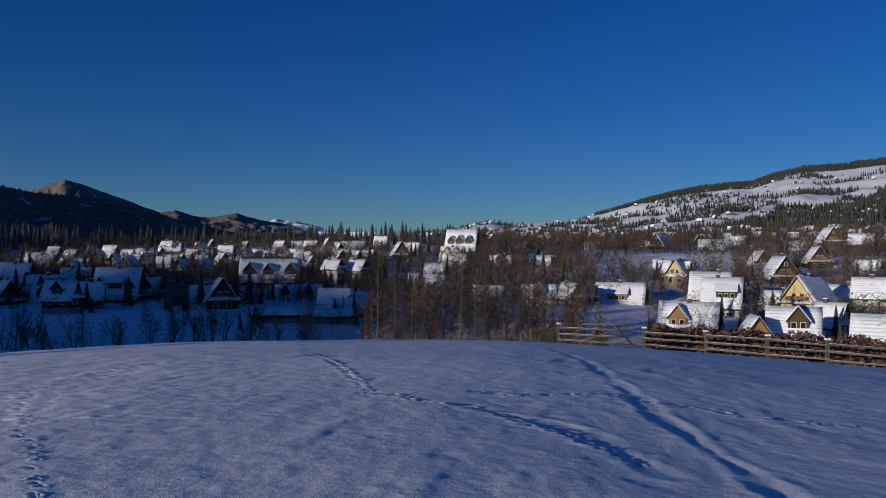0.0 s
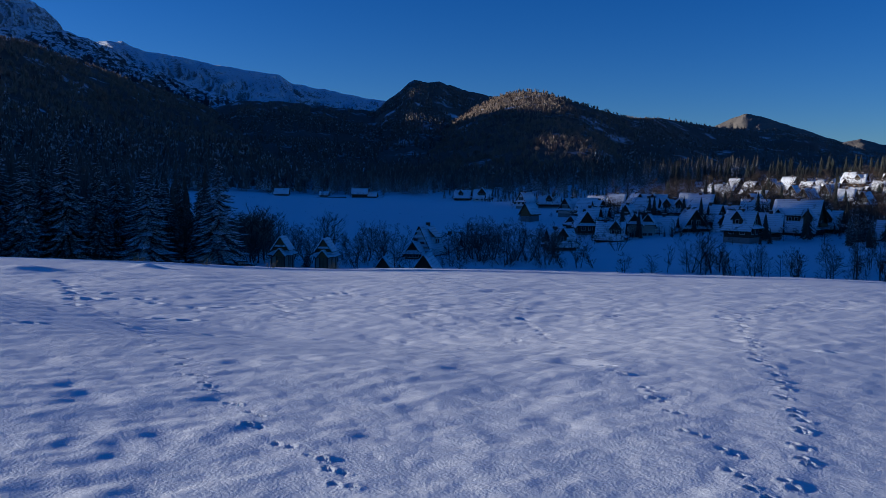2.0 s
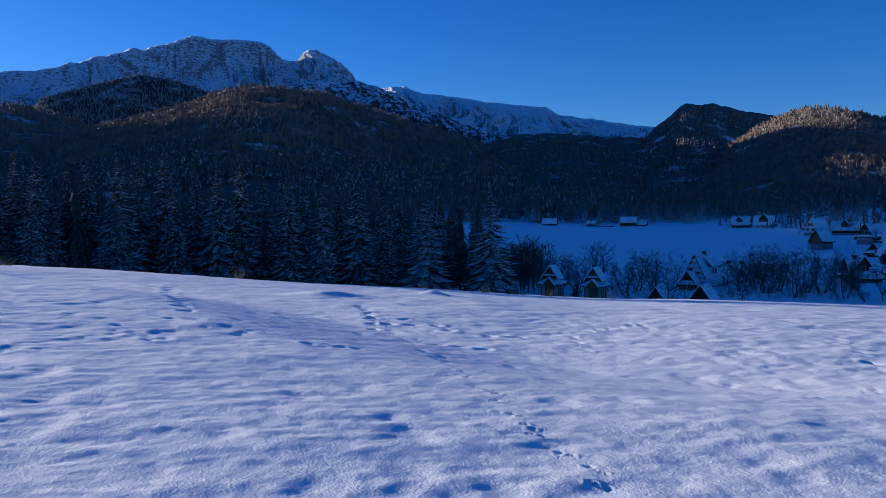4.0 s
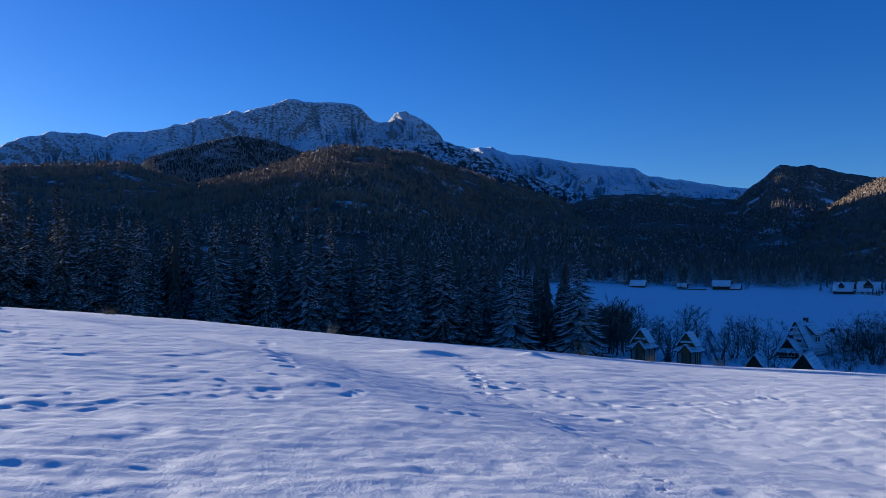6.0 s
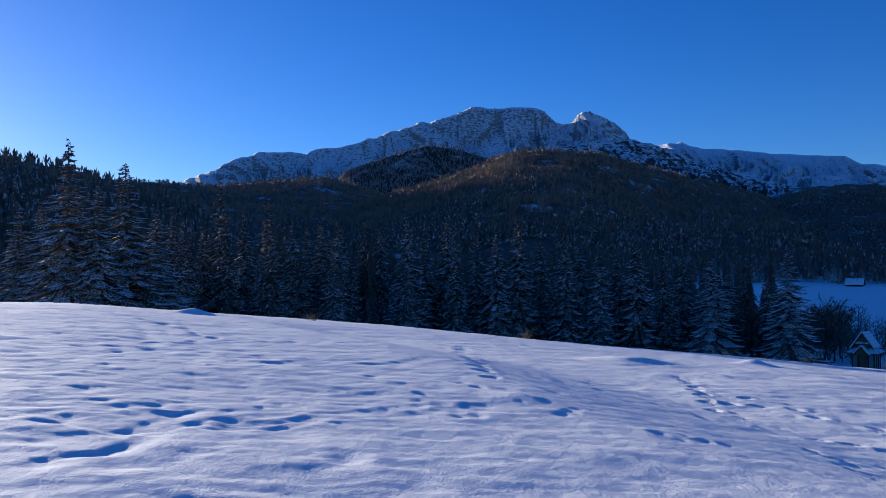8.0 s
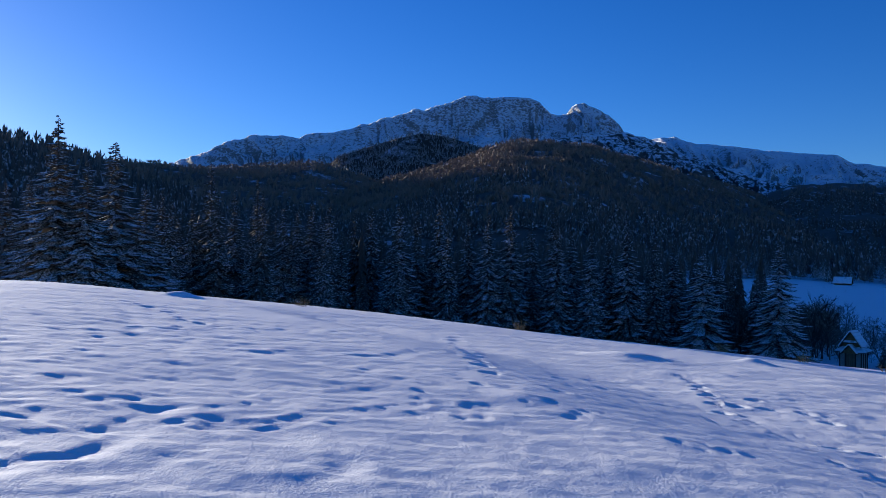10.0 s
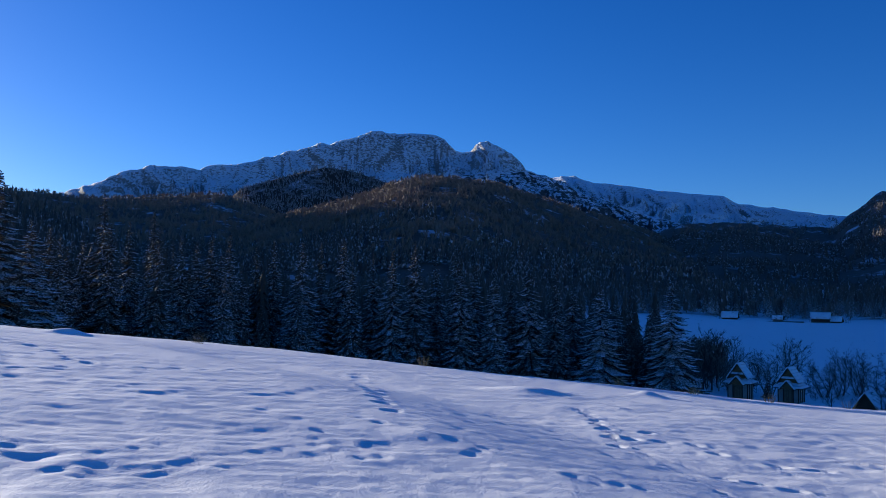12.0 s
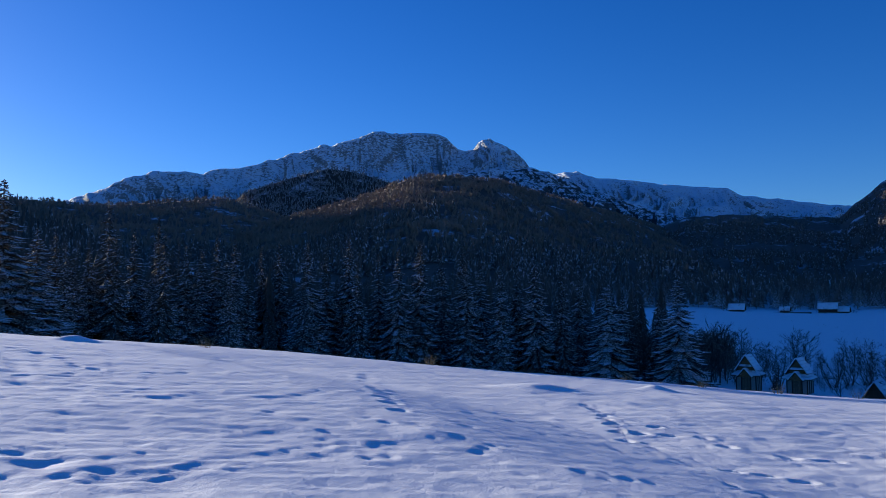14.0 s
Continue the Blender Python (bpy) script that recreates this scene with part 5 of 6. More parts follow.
house(19.4, 219, -10.9, 70, 4.8, 5.4, 2.6, 3.8, "wood", "wood", dormers=((-1, 0.0, 2.4, "gable"),))
house(24.8, 189, -10.4, 65, 4.8, 6.1, 2.6, 3.6, "wood", "wood", dormers=((-1, 0.0, 2.2, "gable"),))
house(27.1, 224, -10.6, 55, 5.1, 8.5, 3.2, 3.8, "wood", "wood")
house(23.2, 199, -10.6, 85, 4.8, 6.1, 2.2, 3.6, "wood", "wood")
house(25.8, 227, -10.0, 70, 4.8, 5.9, 2.6, 3.6, "wood", "wood")
house(24.0, 249, -8.5, 80, 4.8, 7.2, 2.6, 3.6, "wood", "wood")
house(28.2, 214, -11.9, 20, 6.2, 7.8, 2.6, 4.6, "wood", "wood")
house(27.2, 360, -7.1, 60, 4.8, 5.2, 3.6, 4.1, "yellow", "wood")
house(26.6, 381, -5.3, 80, 4.8, 5.7, 3.7, 4.1, "plaster", "wood")
house(25.9, 372, -5.8, 75, 4.8, 5.8, 3.6, 4.1, "yellow", "wood")
house(24.4, 393, -4.1, 40, 4.7, 7.0, 4.0, 4.0, "wood", "wood")
house(23.7, 337, -7.7, 40, 5.3, 7.0, 3.2, 4.5, "plaster", "wood")
house(24.9, 356, -6.8, 10, 4.0, 7.0, 3.6, 3.4, "plaster", "wood")
house(22.0, 406, -2.9, 40, 6.7, 8.4, 3.5, 5.7, "wood", "wood")
house(22.7, 390, -4.2, -25, 5.4, 7.0, 3.1, 4.6, "plaster", "wood")
house(20.9, 388, -4.0, 40, 4.8, 7.0, 3.9, 4.1, "wood", "wood")
house(20.3, 405, -2.5, 80, 4.8, 5.5, 3.4, 4.1, "yellow", "wood")
house(20.5, 350, -6.1, 60, 4.8, 5.1, 4.0, 4.1, "plaster", "wood")
house(19.6, 346, -6.1, -25, 5.3, 7.0, 4.2, 4.5, "plaster", "wood")
house(18.0, 341, -6.4, 40, 5.0, 7.0, 3.8, 4.2, "wood", "wood")
house(17.4, 357, -5.4, 10, 4.5, 7.0, 3.6, 3.8, "plaster", "wood")
house(16.0, 346, -6.1, 60, 4.8, 4.9, 3.5, 4.1, "plaster", "wood")
house(15.7, 384, -2.9, 80, 4.8, 4.9, 3.1, 4.1, "plaster", "wood")
house(13.8, 346, -6.0, 40, 3.9, 7.0, 3.4, 3.3, "yellow", "wood")
house(14.4, 393, -1.9, 75, 4.8, 6.8, 4.2, 4.1, "wood", "wood")
house(12.2, 383, -2.5, 75, 4.8, 4.4, 3.0, 4.1, "yellow", "wood")
house(11.4, 372, -3.5, 75, 4.8, 5.0, 3.2, 4.1, "plaster", "wood")
house(8.5, 433, 1.3, 60, 4.8, 7.2, 4.2, 4.1, "plaster", "wood")
house(9.5, 471, 2.5, 80, 4.8, 6.3, 3.5, 4.1, "yellow", "wood")
house(7.3, 431, 1.3, 10, 6.6, 8.3, 4.2, 5.6, "yellow", "wood")
house(9.9, 372, -3.5, 40, 4.7, 7.0, 4.1, 4.0, "wood", "wood")
house(6.1, 361, -3.1, 60, 4.8, 4.5, 3.4, 4.1, "yellow", "wood")
house(5.8, 416, 1.4, 60, 4.8, 7.2, 3.5, 4.1, "plaster", "wood")
house(4.3, 332, -3.1, 40, 3.9, 7.0, 3.6, 3.3, "plaster", "wood")
house(5.0, 249, -6.6, 40, 3.3, 7.0, 3.9, 2.8, "plaster", "wood")
house(6.8, 249, -6.5, 40, 2.8, 7.0, 4.2, 2.4, "plaster", "wood")
house(5.0, 400, 1.5, 75, 4.8, 5.5, 3.4, 4.1, "yellow", "wood")
house(16.7, 385, -3.0, 60, 4.8, 5.0, 3.3, 4.1, "yellow", "wood")
house(18.8, 397, -2.4, 10, 4.6, 7.0, 3.8, 3.9, "yellow", "wood")
house(25.4, 409, -2.7, 40, 5.8, 7.2, 3.3, 4.9, "plaster", "wood")
house(18.4, 437, 0.9, 40, 6.0, 7.5, 3.1, 5.1, "plaster", "wood")
house(13.0, 376, -3.1, -25, 4.9, 7.0, 4.0, 4.2, "wood", "wood")
house(10.7, 434, 1.2, 40, 4.9, 7.0, 4.1, 4.2, "wood", "wood")
house(15.4, 445, 2.0, 10, 5.5, 7.0, 3.6, 4.7, "plaster", "wood")
house(3.4, 411, 3.7, 75, 4.8, 6.6, 4.0, 4.1, "wood", "wood")
house(10.3, 159, -11.5, 86, 3.2, 11.6, 1.3, 1.0, "wood", "wood", windows=False, chimney=False, skirt=False)
house(6.6, 157, -11.6, 86, 3.2, 6.9, 1.2, 1.0, "wood", "wood", windows=False, chimney=False, skirt=False)
house(39.8, 330, -7.7, -38, 5.4, 7.0, 2.2, 3.8, "white", "white")
house(38.1, 332, -7.9, 82, 4.6, 8.8, 1.9, 2.7, "wood", "wood", dormers=((-1, 0.0, 2.4, "gable"),))
house(39.5, 260, -9.2, -38, 3.9, 4.6, 1.7, 2.8, "warm", "warm", windows=False, chimney=False, skirt=False)
house(36.6, 280, -8.8, -28, 5.4, 7.4, 1.6, 4.0, "plaster", "wood")
house(35.3, 275, -8.7, 60, 4.8, 6.8, 2.2, 3.6, "wood", "wood", windows=False, chimney=False, skirt=False)
house(34.7, 340, -9.1, 60, 4.8, 7.9, 2.6, 3.6, "plaster", "wood")
house(36.0, 222, -11.0, -40, 4.4, 5.2, 1.6, 2.2, "wood", "wood")
house(34.6, 240, -11.5, 70, 4.8, 5.9, 2.6, 3.6, "wood", "wood", dormers=((-1, 0.0, 2.0, "gable"),))
house(35.5, 215, -11.8, 10, 4.7, 7.0, 2.6, 3.5, "wood", "wood")
house(32.4, 212, -13.5, 75, 4.8, 6.1, 3.6, 3.6, "plaster", "wood")
house(31.9, 205, -12.7, -4, 3.3, 7.0, 4.6, 2.4, "plaster", "wood")
house(31.0, 208, -12.9, -4, 3.3, 7.0, 4.6, 2.5, "plaster", "wood")
house(33.6, 195, -12.9, 80, 4.8, 6.2, 1.8, 3.6, "wood", "wood", dormers=((-1, -1.5, 2.6, "gable"),))
house(29.9, 210, -12.6, 75, 4.8, 5.5, 2.6, 3.6, "wood", "wood")
house(32.0, 285, -8.1, 20, 5.6, 7.4, 2.6, 4.2, "wood", "wood")
house(30.7, 285, -7.8, 75, 5.0, 8.3, 2.6, 3.7, "wood", "wood", dormers=((-1, 0.0, 2.4, "gable"),))
house(29.3, 262, -8.9, 75, 4.6, 7.0, 2.6, 3.4, "plaster", "wood", dormers=((-1, -2.0, 2.2, "gable"), (-1, 2.0, 2.2, "gable"),))
house(27.5, 245, -8.4, 70, 6.2, 6.8, 2.6, 4.8, "wood", "wood")
house(37.2, 175, -13.2, -62, 4.4, 5.6, 1.6, 3.2, "wood", "wood", dormers=((1, -0.6, 2.2, "gable"),))
house(25.5, 212, -12.3, 70, 4.8, 7.1, 2.6, 3.6, "wood", "wood", dormers=((-1, 1.0, 2.4, "gable"),))
house(28.2, 300, -7.2, 70, 4.8, 7.8, 2.6, 3.6, "wood", "wood")
house(33.3, 330, -8.1, 70, 4.8, 7.2, 2.6, 3.6, "wood", "wood")
house(31.3, 250, -8.5, 80, 4.8, 7.2, 2.6, 3.6, "wood", "wood")
house(47.0, 165, -14.4, -24, 5.0, 6.4, 2.0, 5.0, "white", "white", dormers=((1, 0.5, 2.6, "shed"),), tiers=(0.18, 0.38, 0.58, 0.78))
house(45.3, 172, -15.0, 75, 4.4, 4.2, 2.2, 3.2, "plaster", "wood")
house(47.8, 160, -14.6, -10, 3.0, 6.0, 2.0, 2.2, "wood", "wood")
house(44.2, 175, -15.8, 70, 4.8, 3.8, 2.2, 3.6, "wood", "wood")
house(49.9, 128, -13.0, -8, 2.4, 7.0, 0.7, 1.8, "wood", "wood", windows=False, chimney=False, skirt=False)
house(46.9, 128, -13.0, -8, 3.0, 7.0, 0.7, 2.2, "wood", "wood", windows=False, chimney=False, skirt=False)
house(57.6, 450, -5.8, 82, 5.6, 7.5, 1.6, 2.8, "wood", "wood", windows=False, chimney=False, skirt=False)
house(54.6, 450, -6.0, 82, 4.0, 4.4, 1.2, 1.8, "wood", "wood", windows=False, chimney=False, skirt=False)
house(52.0, 450, -6.4, 84, 5.6, 8.5, 2.4, 2.8, "wood", "wood", windows=False, chimney=False, skirt=False)
house(51.1, 450, -6.9, 80, 4.6, 5.0, 1.6, 2.2, "wood", "wood", windows=False, chimney=False, skirt=False)
house(44.46, 430, -7.5, 76, 5.4, 8.4, 2.2, 3.7, "wood", "wood", dormers=((-1, 0.6, 2.4, "gable"),), chimney=False)
house(43.0, 420, -7.8, 78, 5.4, 9.0, 2.6, 4.1, "white", "wood", dormers=((-1, 0.0, 4.0, "gable"),), chimney=False)
house(41.9, 400, -8.4, 80, 4.4, 3.0, 1.2, 2.0, "wood", "wood", windows=False, chimney=False, skirt=False)


# closer rows of small houses, at the foot of the upper village and above the valley floor
rnd = random.Random(77)
for b0, b1, r0, r1, count in ((4, 24.5, 285, 335, 13), (5, 26, 350, 430, 9), (26.5, 35.5, 205, 275, 12)):
    for k in range(count):
        b, r = b0 + (b1 - b0) * (k + rnd.uniform(0.15, 0.85)) / count, rnd.uniform(r0, r1)
        x, y = place(b, r)
        if min(math.hypot(x - q[0], y - q[1]) - 0.75 * q[2] for q in PLOTS) < 3.5:
            continue
        wall = rnd.choice(("wood", "plaster", "warm", "wood", "white"))
        w = rnd.uniform(4.0, 5.0)
        house(round(b, 1), round(r), surface_z(x, y) - 0.2, rnd.choice((20, -30, 10, -20, 70)), w, rnd.uniform(5.0, 7.2), rnd.uniform(2.2, 3.2), w * rnd.uniform(0.75, 0.85), wall, "wood", dormers=((-1, 0.0, 2.0, "gable"),) if rnd.random() < 0.45 else ())

# little storeyed huts with roofs in two tiers
def tiered_hut(bearing, r, z, turn, w):
    x, y = place(bearing, r)
    hut = new("wooden_hut")
    hut.matrix_world = pose(x, y, z, 0, 0, bearing + turn) @ Matrix.Scale(0.84, 4)
    tagged(hut, "small grey-brown timber hut with a two-tiered snowy roof", "hut", "wooden huts")
    a = w / 2
    bm = bmesh.new()
    box(bm, -a, a, -a, a, -2.5, 2.4)
    part("wall", bm, WOOD_PALE, hut)
    for k in range(5):
        bm = bmesh.new()
        box(bm, -0.75 + 0.3 * k + 0.012, -0.45 + 0.3 * k - 0.012, -a - 0.06, -a + 0.02, -0.4, 2.1)
        part("door_plank", bm, WOOD_BROWN, hut, "brown plank of the door")
    for px in (-a, -0.85, 0.85, a):
        bm = bmesh.new()
        box(bm, px - 0.09, px + 0.09, -a - 0.1, -a + 0.02, -2.5, 2.35)
        part("post", bm, WOOD_DARK, hut, "dark corner post")
    for py in (-a * 0.35, a * 0.35, a):
        bm = bmesh.new()
        box(bm, a - 0.02, a + 0.1, py - 0.08, py + 0.08, -2.5, 2.35)
        part("post", bm, WOOD_DARK, hut, "dark corner post")
    # skirt roof on all sides
    o, i, z0, z1 = a + 0.7, a * 0.78, 2.3, 3.0
    for k in range(4):
        for nm, mat, lift, th in (("roof_slope", WOOD_DARK, 0.0, 0.12), ("snow_cover", SNOW_ROOF, 0.124, 0.24)):
            bm = bmesh.new()
            pts = [(-o, -o, z0 + lift), (o, -o, z0 + lift), (i, -i, z1 + lift), (-i, -i, z1 + lift)]
            polygon_prism(bm, pts, (0, 0, th))
            bmesh.ops.rotate(bm, verts=bm.verts, cent=(0, 0, 0), matrix=Matrix.Rotation(math.pi / 2 * k, 3, "Z"))
            part(nm, bm, mat, hut)
    # upper storey: a boarded band, a snowy ledge and a boarded gable under the steep roof
    apex, eave, low = 5.95, i + 0.42, 3.25
    rise_of = (apex - low) / eave

    def half(zz):
        return (apex - zz) / rise_of - 0.08

    bm = bmesh.new()
    polygon_prism(bm, [(-half(3.35), -i, 3.0), (half(3.35), -i, 3.0), (half(3.35), -i, 3.35), (0, -i, apex - 0.12), (-half(3.35), -i, 3.35)], (0, 2 * i, 0))
    up = part("upper_storey", bm, WOOD_WARM, hut)
    bm = bmesh.new()
    polygon_prism(bm, [(-half(4.5), -i - 0.35, 4.5), (half(4.5), -i - 0.35, 4.5), (0, -i - 0.35, apex - 0.1)], (0, 0.34, 0))
    part("gable", bm, WOOD_WARM, up)
    for nm, mat, z2, th in (("ledge", WOOD_DARK, 4.12, 0.1), ("snow_ledge", SNOW_ROOF, 4.224, 0.22)):
        bm = bmesh.new()
        polygon_prism(bm, [(-half(4.1), -i - 0.7, z2 - 0.12), (half(4.1), -i - 0.7, z2 - 0.12), (half(4.5), -i - 0.02, z2 + 0.14), (-half(4.5), -i - 0.02, z2 + 0.14)], (0, 0, th))
        part(nm, bm, mat, up)
    for s in (-1, 1):
        for nm, mat, k, th in (("roof_slope", WOOD_DARK, 0.0, 0.12), ("snow_cover", SNOW_ROOF, 0.13, 0.24)):
            bm = bmesh.new()
            slab(bm, s * (eave + k * 0.5), low + k * 0.5, s * k * 0.1, apex + k, -i - 0.75, i + 0.45, th)
            part(nm, bm, mat, up)
    # porch gable over the door
    pw, top = 2.1, 3.6
    for s in (-1, 1):
        for nm, mat, k, th in (("porch_roof", WOOD_DARK, 0.0, 0.12), ("snow_cover", SNOW_ROOF, 0.13, 0.22)):
            bm = bmesh.new()
            slab(bm, s * (pw / 2 + 0.25), 2.05 + k, 0.0, top + k, -a - 1.25, -a + 0.4, th)
            part(nm, bm, mat, hut)
    bm = bmesh.new()
    polygon_prism(bm, [(-pw / 2, -a - 0.95, 2.2), (pw / 2, -a - 0.95, 2.2), (0, -a - 0.95, top - 0.08)], (0, 0.9, 0))
    part("porch_gable", bm, WOOD_WARM, hut)
    return hut


tiered_hut(57.4, 138, -12.95, -16, 3.6)
tiered_hut(54.3, 138, -13.3, -16, 3.6)

# far houses scattered on the settled hill
rnd = random.Random(8)
fv, ff, fi = [], [], []
sheet = HILLS["settled_hill"][0]
spots = []
for k in range(620):
    b = rnd.uniform(-32, -1)
    s = rnd.uniform(0.05, 0.35) if rnd.random() < 0.55 or b > -12 else rnd.uniform(0.3, 0.92)
    if b > -13 and rnd.random() < 0.5:
        s = rnd.uniform(0.2, 0.95)
    x, y, z = (float(a[0]) for a in sheet(np.array([b]), np.array([s])))
    n = float(fbm(np.array([x / 150]), np.array([y / 150]), 3, 77)[0])
    if n > 0.05 and b < -12:
        continue
    spots.append((x, y, z))
for k in range(150):
    x, y = place(rnd.uniform(-33, 1), rnd.uniform(500, 1000))
    spots.append((x, y, surface_z(x, y)))
for x, y, z in spots:
    w, l, h, t, a = rnd.uniform(4.5, 7), rnd.uniform(5.5, 9), rnd.uniform(1.5, 3), rnd.uniform(3, 4.5), rnd.random() * 3.14
    c, s = math.cos(a), math.sin(a)
    o = len(fv)
    P = [(-1, -1, 0), (1, -1, 0), (1, 1, 0), (-1, 1, 0), (-1, -1, 1), (1, -1, 1), (1, 1, 1), (-1, 1, 1)]
    for px, py, pz in P:
        fv.append((x + c * px * w / 2 - s * py * l / 2, y + s * px * w / 2 + c * py * l / 2, z - 3 + pz * (h + 3)))
    for py in (-1.08, 1.08):
        for px, pz in ((-1.2, h - 0.8), (0, h + t), (1.2, h - 0.8)):
            fv.append((x + c * px * w / 2 - s * py * l / 2, y + s * px * w / 2 + c * py * l / 2, z + pz))
    r0 = o + 8
    for q in ((0, 1, 5, 4), (1, 2, 6, 5), (2, 3, 7, 6), (3, 0, 4, 7)):
        ff.append([o + i for i in q])
        fi.append(0)
    for q in ((0, 1, 4, 3), (1, 2, 5, 4)):
        ff.append([r0 + i for i in q])
        fi.append(1)
    for q in ((0, 1, 2, 2), (3, 4, 5, 5)):
        ff.append([r0 + q[0], r0 + q[1], r0 + q[2], o + 4 if q[0] == 0 else o + 6])
        fi.append(0)
far_me = mesh_from("far_houses", np.array(fv), np.array(ff), [WOOD_DARK, SNOW_ROOF], fi, shade=False)
tagged(new("far_houses", far_me), "many far small houses with snowy roofs on a hillside", "houses", kind="stuff")

# ---------------------------------------------------------------- trees of the valley and the village
rnd = random.Random(12)
stand(rnd.choice(BARES[:4]), 63.5, 140, 1.11, 174, 1.10)
stand(rnd.choice(BARES[:4]), 64.5, 140, 0.95, 328, 1.10)
stand(rnd.choice(BARES[:4]), 59.6, 165, 1.08, 43, 1.10)
stand(rnd.choice(BARES[:4]), 58.8, 170, 1.09, 317, 1.10)
stand(rnd.choice(BARES[:4]), 58.0, 165, 1.03, 176, 1.10)
stand(rnd.choice(BARES[:4]), 60.2, 160, 0.99, 301, 1.10)
stand(rnd.choice(BARES[:4]), 56.8, 170, 0.69, 66, 1.10)
stand(rnd.choice(BARES[:4]), 54.5, 175, 0.96, 215, 1.10)
stand(rnd.choice(SMALL_SPRUCES), 55.7, 142, 0.31, 177, 1.10)
stand(rnd.choice(BARES[4:]), 36.9, 140, 0.57, 209, 1.50)
stand(rnd.choice(BARES[4:]), 35.8, 140, 0.62, 18, 1.50)
stand(rnd.choice(BARES[4:]), 34.7, 140, 0.56, 211, 1.50)
stand(rnd.choice(BARES[:4]), 27.3, 135, 0.86, 79, 1.10)
stand(rnd.choice(BARES[4:]), 28.0, 135, 0.80, 102, 1.50)
stand(rnd.choice(BARES[4:]), 26.6, 135, 0.85, 2, 1.50)
stand(rnd.choice(BARES[4:]), 25.3, 135, 0.56, 244, 1.50)
stand(rnd.choice(BARES[:4]), 37.8, 330, 0.88, 318, 1.10)
stand(rnd.choice(LARCHES), 34.0, 330, 0.66, 261, 1.10)
stand(rnd.choice(LARCHES), 33.1, 330, 0.61, 222, 1.10)
stand(rnd.choice(BARES[:4]), 32.6, 330, 0.74, 286, 1.10)
stand(rnd.choice(SMALL_SPRUCES), 31.3, 330, 0.31, 113, 1.10)
stand(rnd.choice(BARES[:4]), 30.5, 340, 0.46, 16, 1.10)
stand(rnd.choice(LARCHES), 29.3, 330, 0.59, 233, 1.10)
stand(rnd.choice(LARCHES), 28.4, 330, 0.55, 339, 1.10)
stand(rnd.choice(BARES[:4]), 26.4, 330, 1.02, 265, 1.10)
stand(rnd.choice(SMALL_SPRUCES), 29.4, 200, 0.18, 147, 1.10)
stand(rnd.choice(SMALL_SPRUCES), 28.8, 200, 0.15, 278, 1.10)
stand(rnd.choice(SMALL_SPRUCES), 29.9, 200, 0.12, 174, 1.10)
stand(rnd.choice(BARES[:4]), 31.7, 340, 0.79, 116, 1.10)
stand(rnd.choice(LARCHES), 29.9, 340, 0.53, 34, 1.10)
stand(rnd.choice(BARES[4:]), 27.0, 124, 0.61, 301, 1.00)
stand(rnd.choice(BARES[4:]), 25.8, 124, 0.53, 146, 1.00)
stand(rnd.choice(BARES[:4]), 23.3, 129, 0.64, 61, 1.00)
stand(rnd.choice(BARES[4:]), 21.1, 129, 0.52, 125, 1.00)
stand(rnd.choice(BARES[:4]), 19.1, 129, 0.66, 23, 1.00)
stand(rnd.choice(LARCHES), 17.6, 134, 0.60, 17, 1.00)
stand(rnd.choice(BARES[4:]), 16.1, 134, 0.94, 355, 1.00)
stand(rnd.choice(BARES[4:]), 14.2, 134, 1.02, 262, 1.00)
stand(GOLDEN, 11.4, 129, 1.17, 101, 1.00)
stand(GOLDEN, 12.6, 131, 1.00, 220, 1.00)
stand(rnd.choice(BARES[:4]), 8.6, 124, 0.70, 295, 1.00)
stand(rnd.choice(LARCHES), 2.0, 119, 0.91, 25, 1.00)
stand(rnd.choice(BARES[:4]), 1.4, 124, 1.51, 6, 1.00)
stand(rnd.choice(LARCHES), 0.4, 120, 1.04, 246, 1.00)
stand(rnd.choice(BARES[:4]), -0.4, 125, 1.51, 61, 1.00)
stand(rnd.choice(LARCHES), -2.2, 115, 0.90, 87, 1.00)
stand(rnd.choice(LARCHES), -3.0, 120, 1.04, 257, 1.00)
stand(rnd.choice(LARCHES), -4.0, 115, 0.84, 153, 1.00)
stand(rnd.choice(BARES[:4]), -5.0, 120, 1.35, 122, 1.00)
stand(rnd.choice(BARES[4:]), -6.3, 115, 1.20, 339, 1.00)
stand(rnd.choice(LARCHES), -7.2, 130, 1.15, 10, 1.00)
stand(rnd.choice(BARES[4:]), -8.4, 110, 1.14, 268, 1.00)
stand(rnd.choice(SMALL_SPRUCES), -9.6, 110, 0.47, 274, 1.00)
stand(rnd.choice(LARCHES), -10.7, 130, 0.95, 211, 1.00)
stand(rnd.choice(BARES[:4]), -12.0, 120, 1.27, 27, 1.00)
stand(rnd.choice(SMALL_SPRUCES), -12.9, 105, 0.46, 313, 1.00)
stand(rnd.choice(SMALL_SPRUCES), -11.7, 100, 0.38, 58, 1.00)
stand(rnd.choice(BARES[4:]), -0.7, 95, 0.72, 174, 1.00)
stand(rnd.choice(BARES[4:]), -1.9, 95, 0.65, 64, 1.00)
stand(rnd.choice(BARES[4:]), 0.6, 95, 0.61, 129, 1.00)
stand(rnd.choice(BARES[4:]), -4.4, 95, 0.69, 276, 1.00)
stand(rnd.choice(BARES[4:]), -5.6, 98, 0.75, 244, 1.00)
stand(rnd.choice(SMALL_SPRUCES), 4.2, 139, 0.34, 31, 1.00)
stand(rnd.choice(LARCHES), -14.7, 330, 0.82, 180, 1.00)
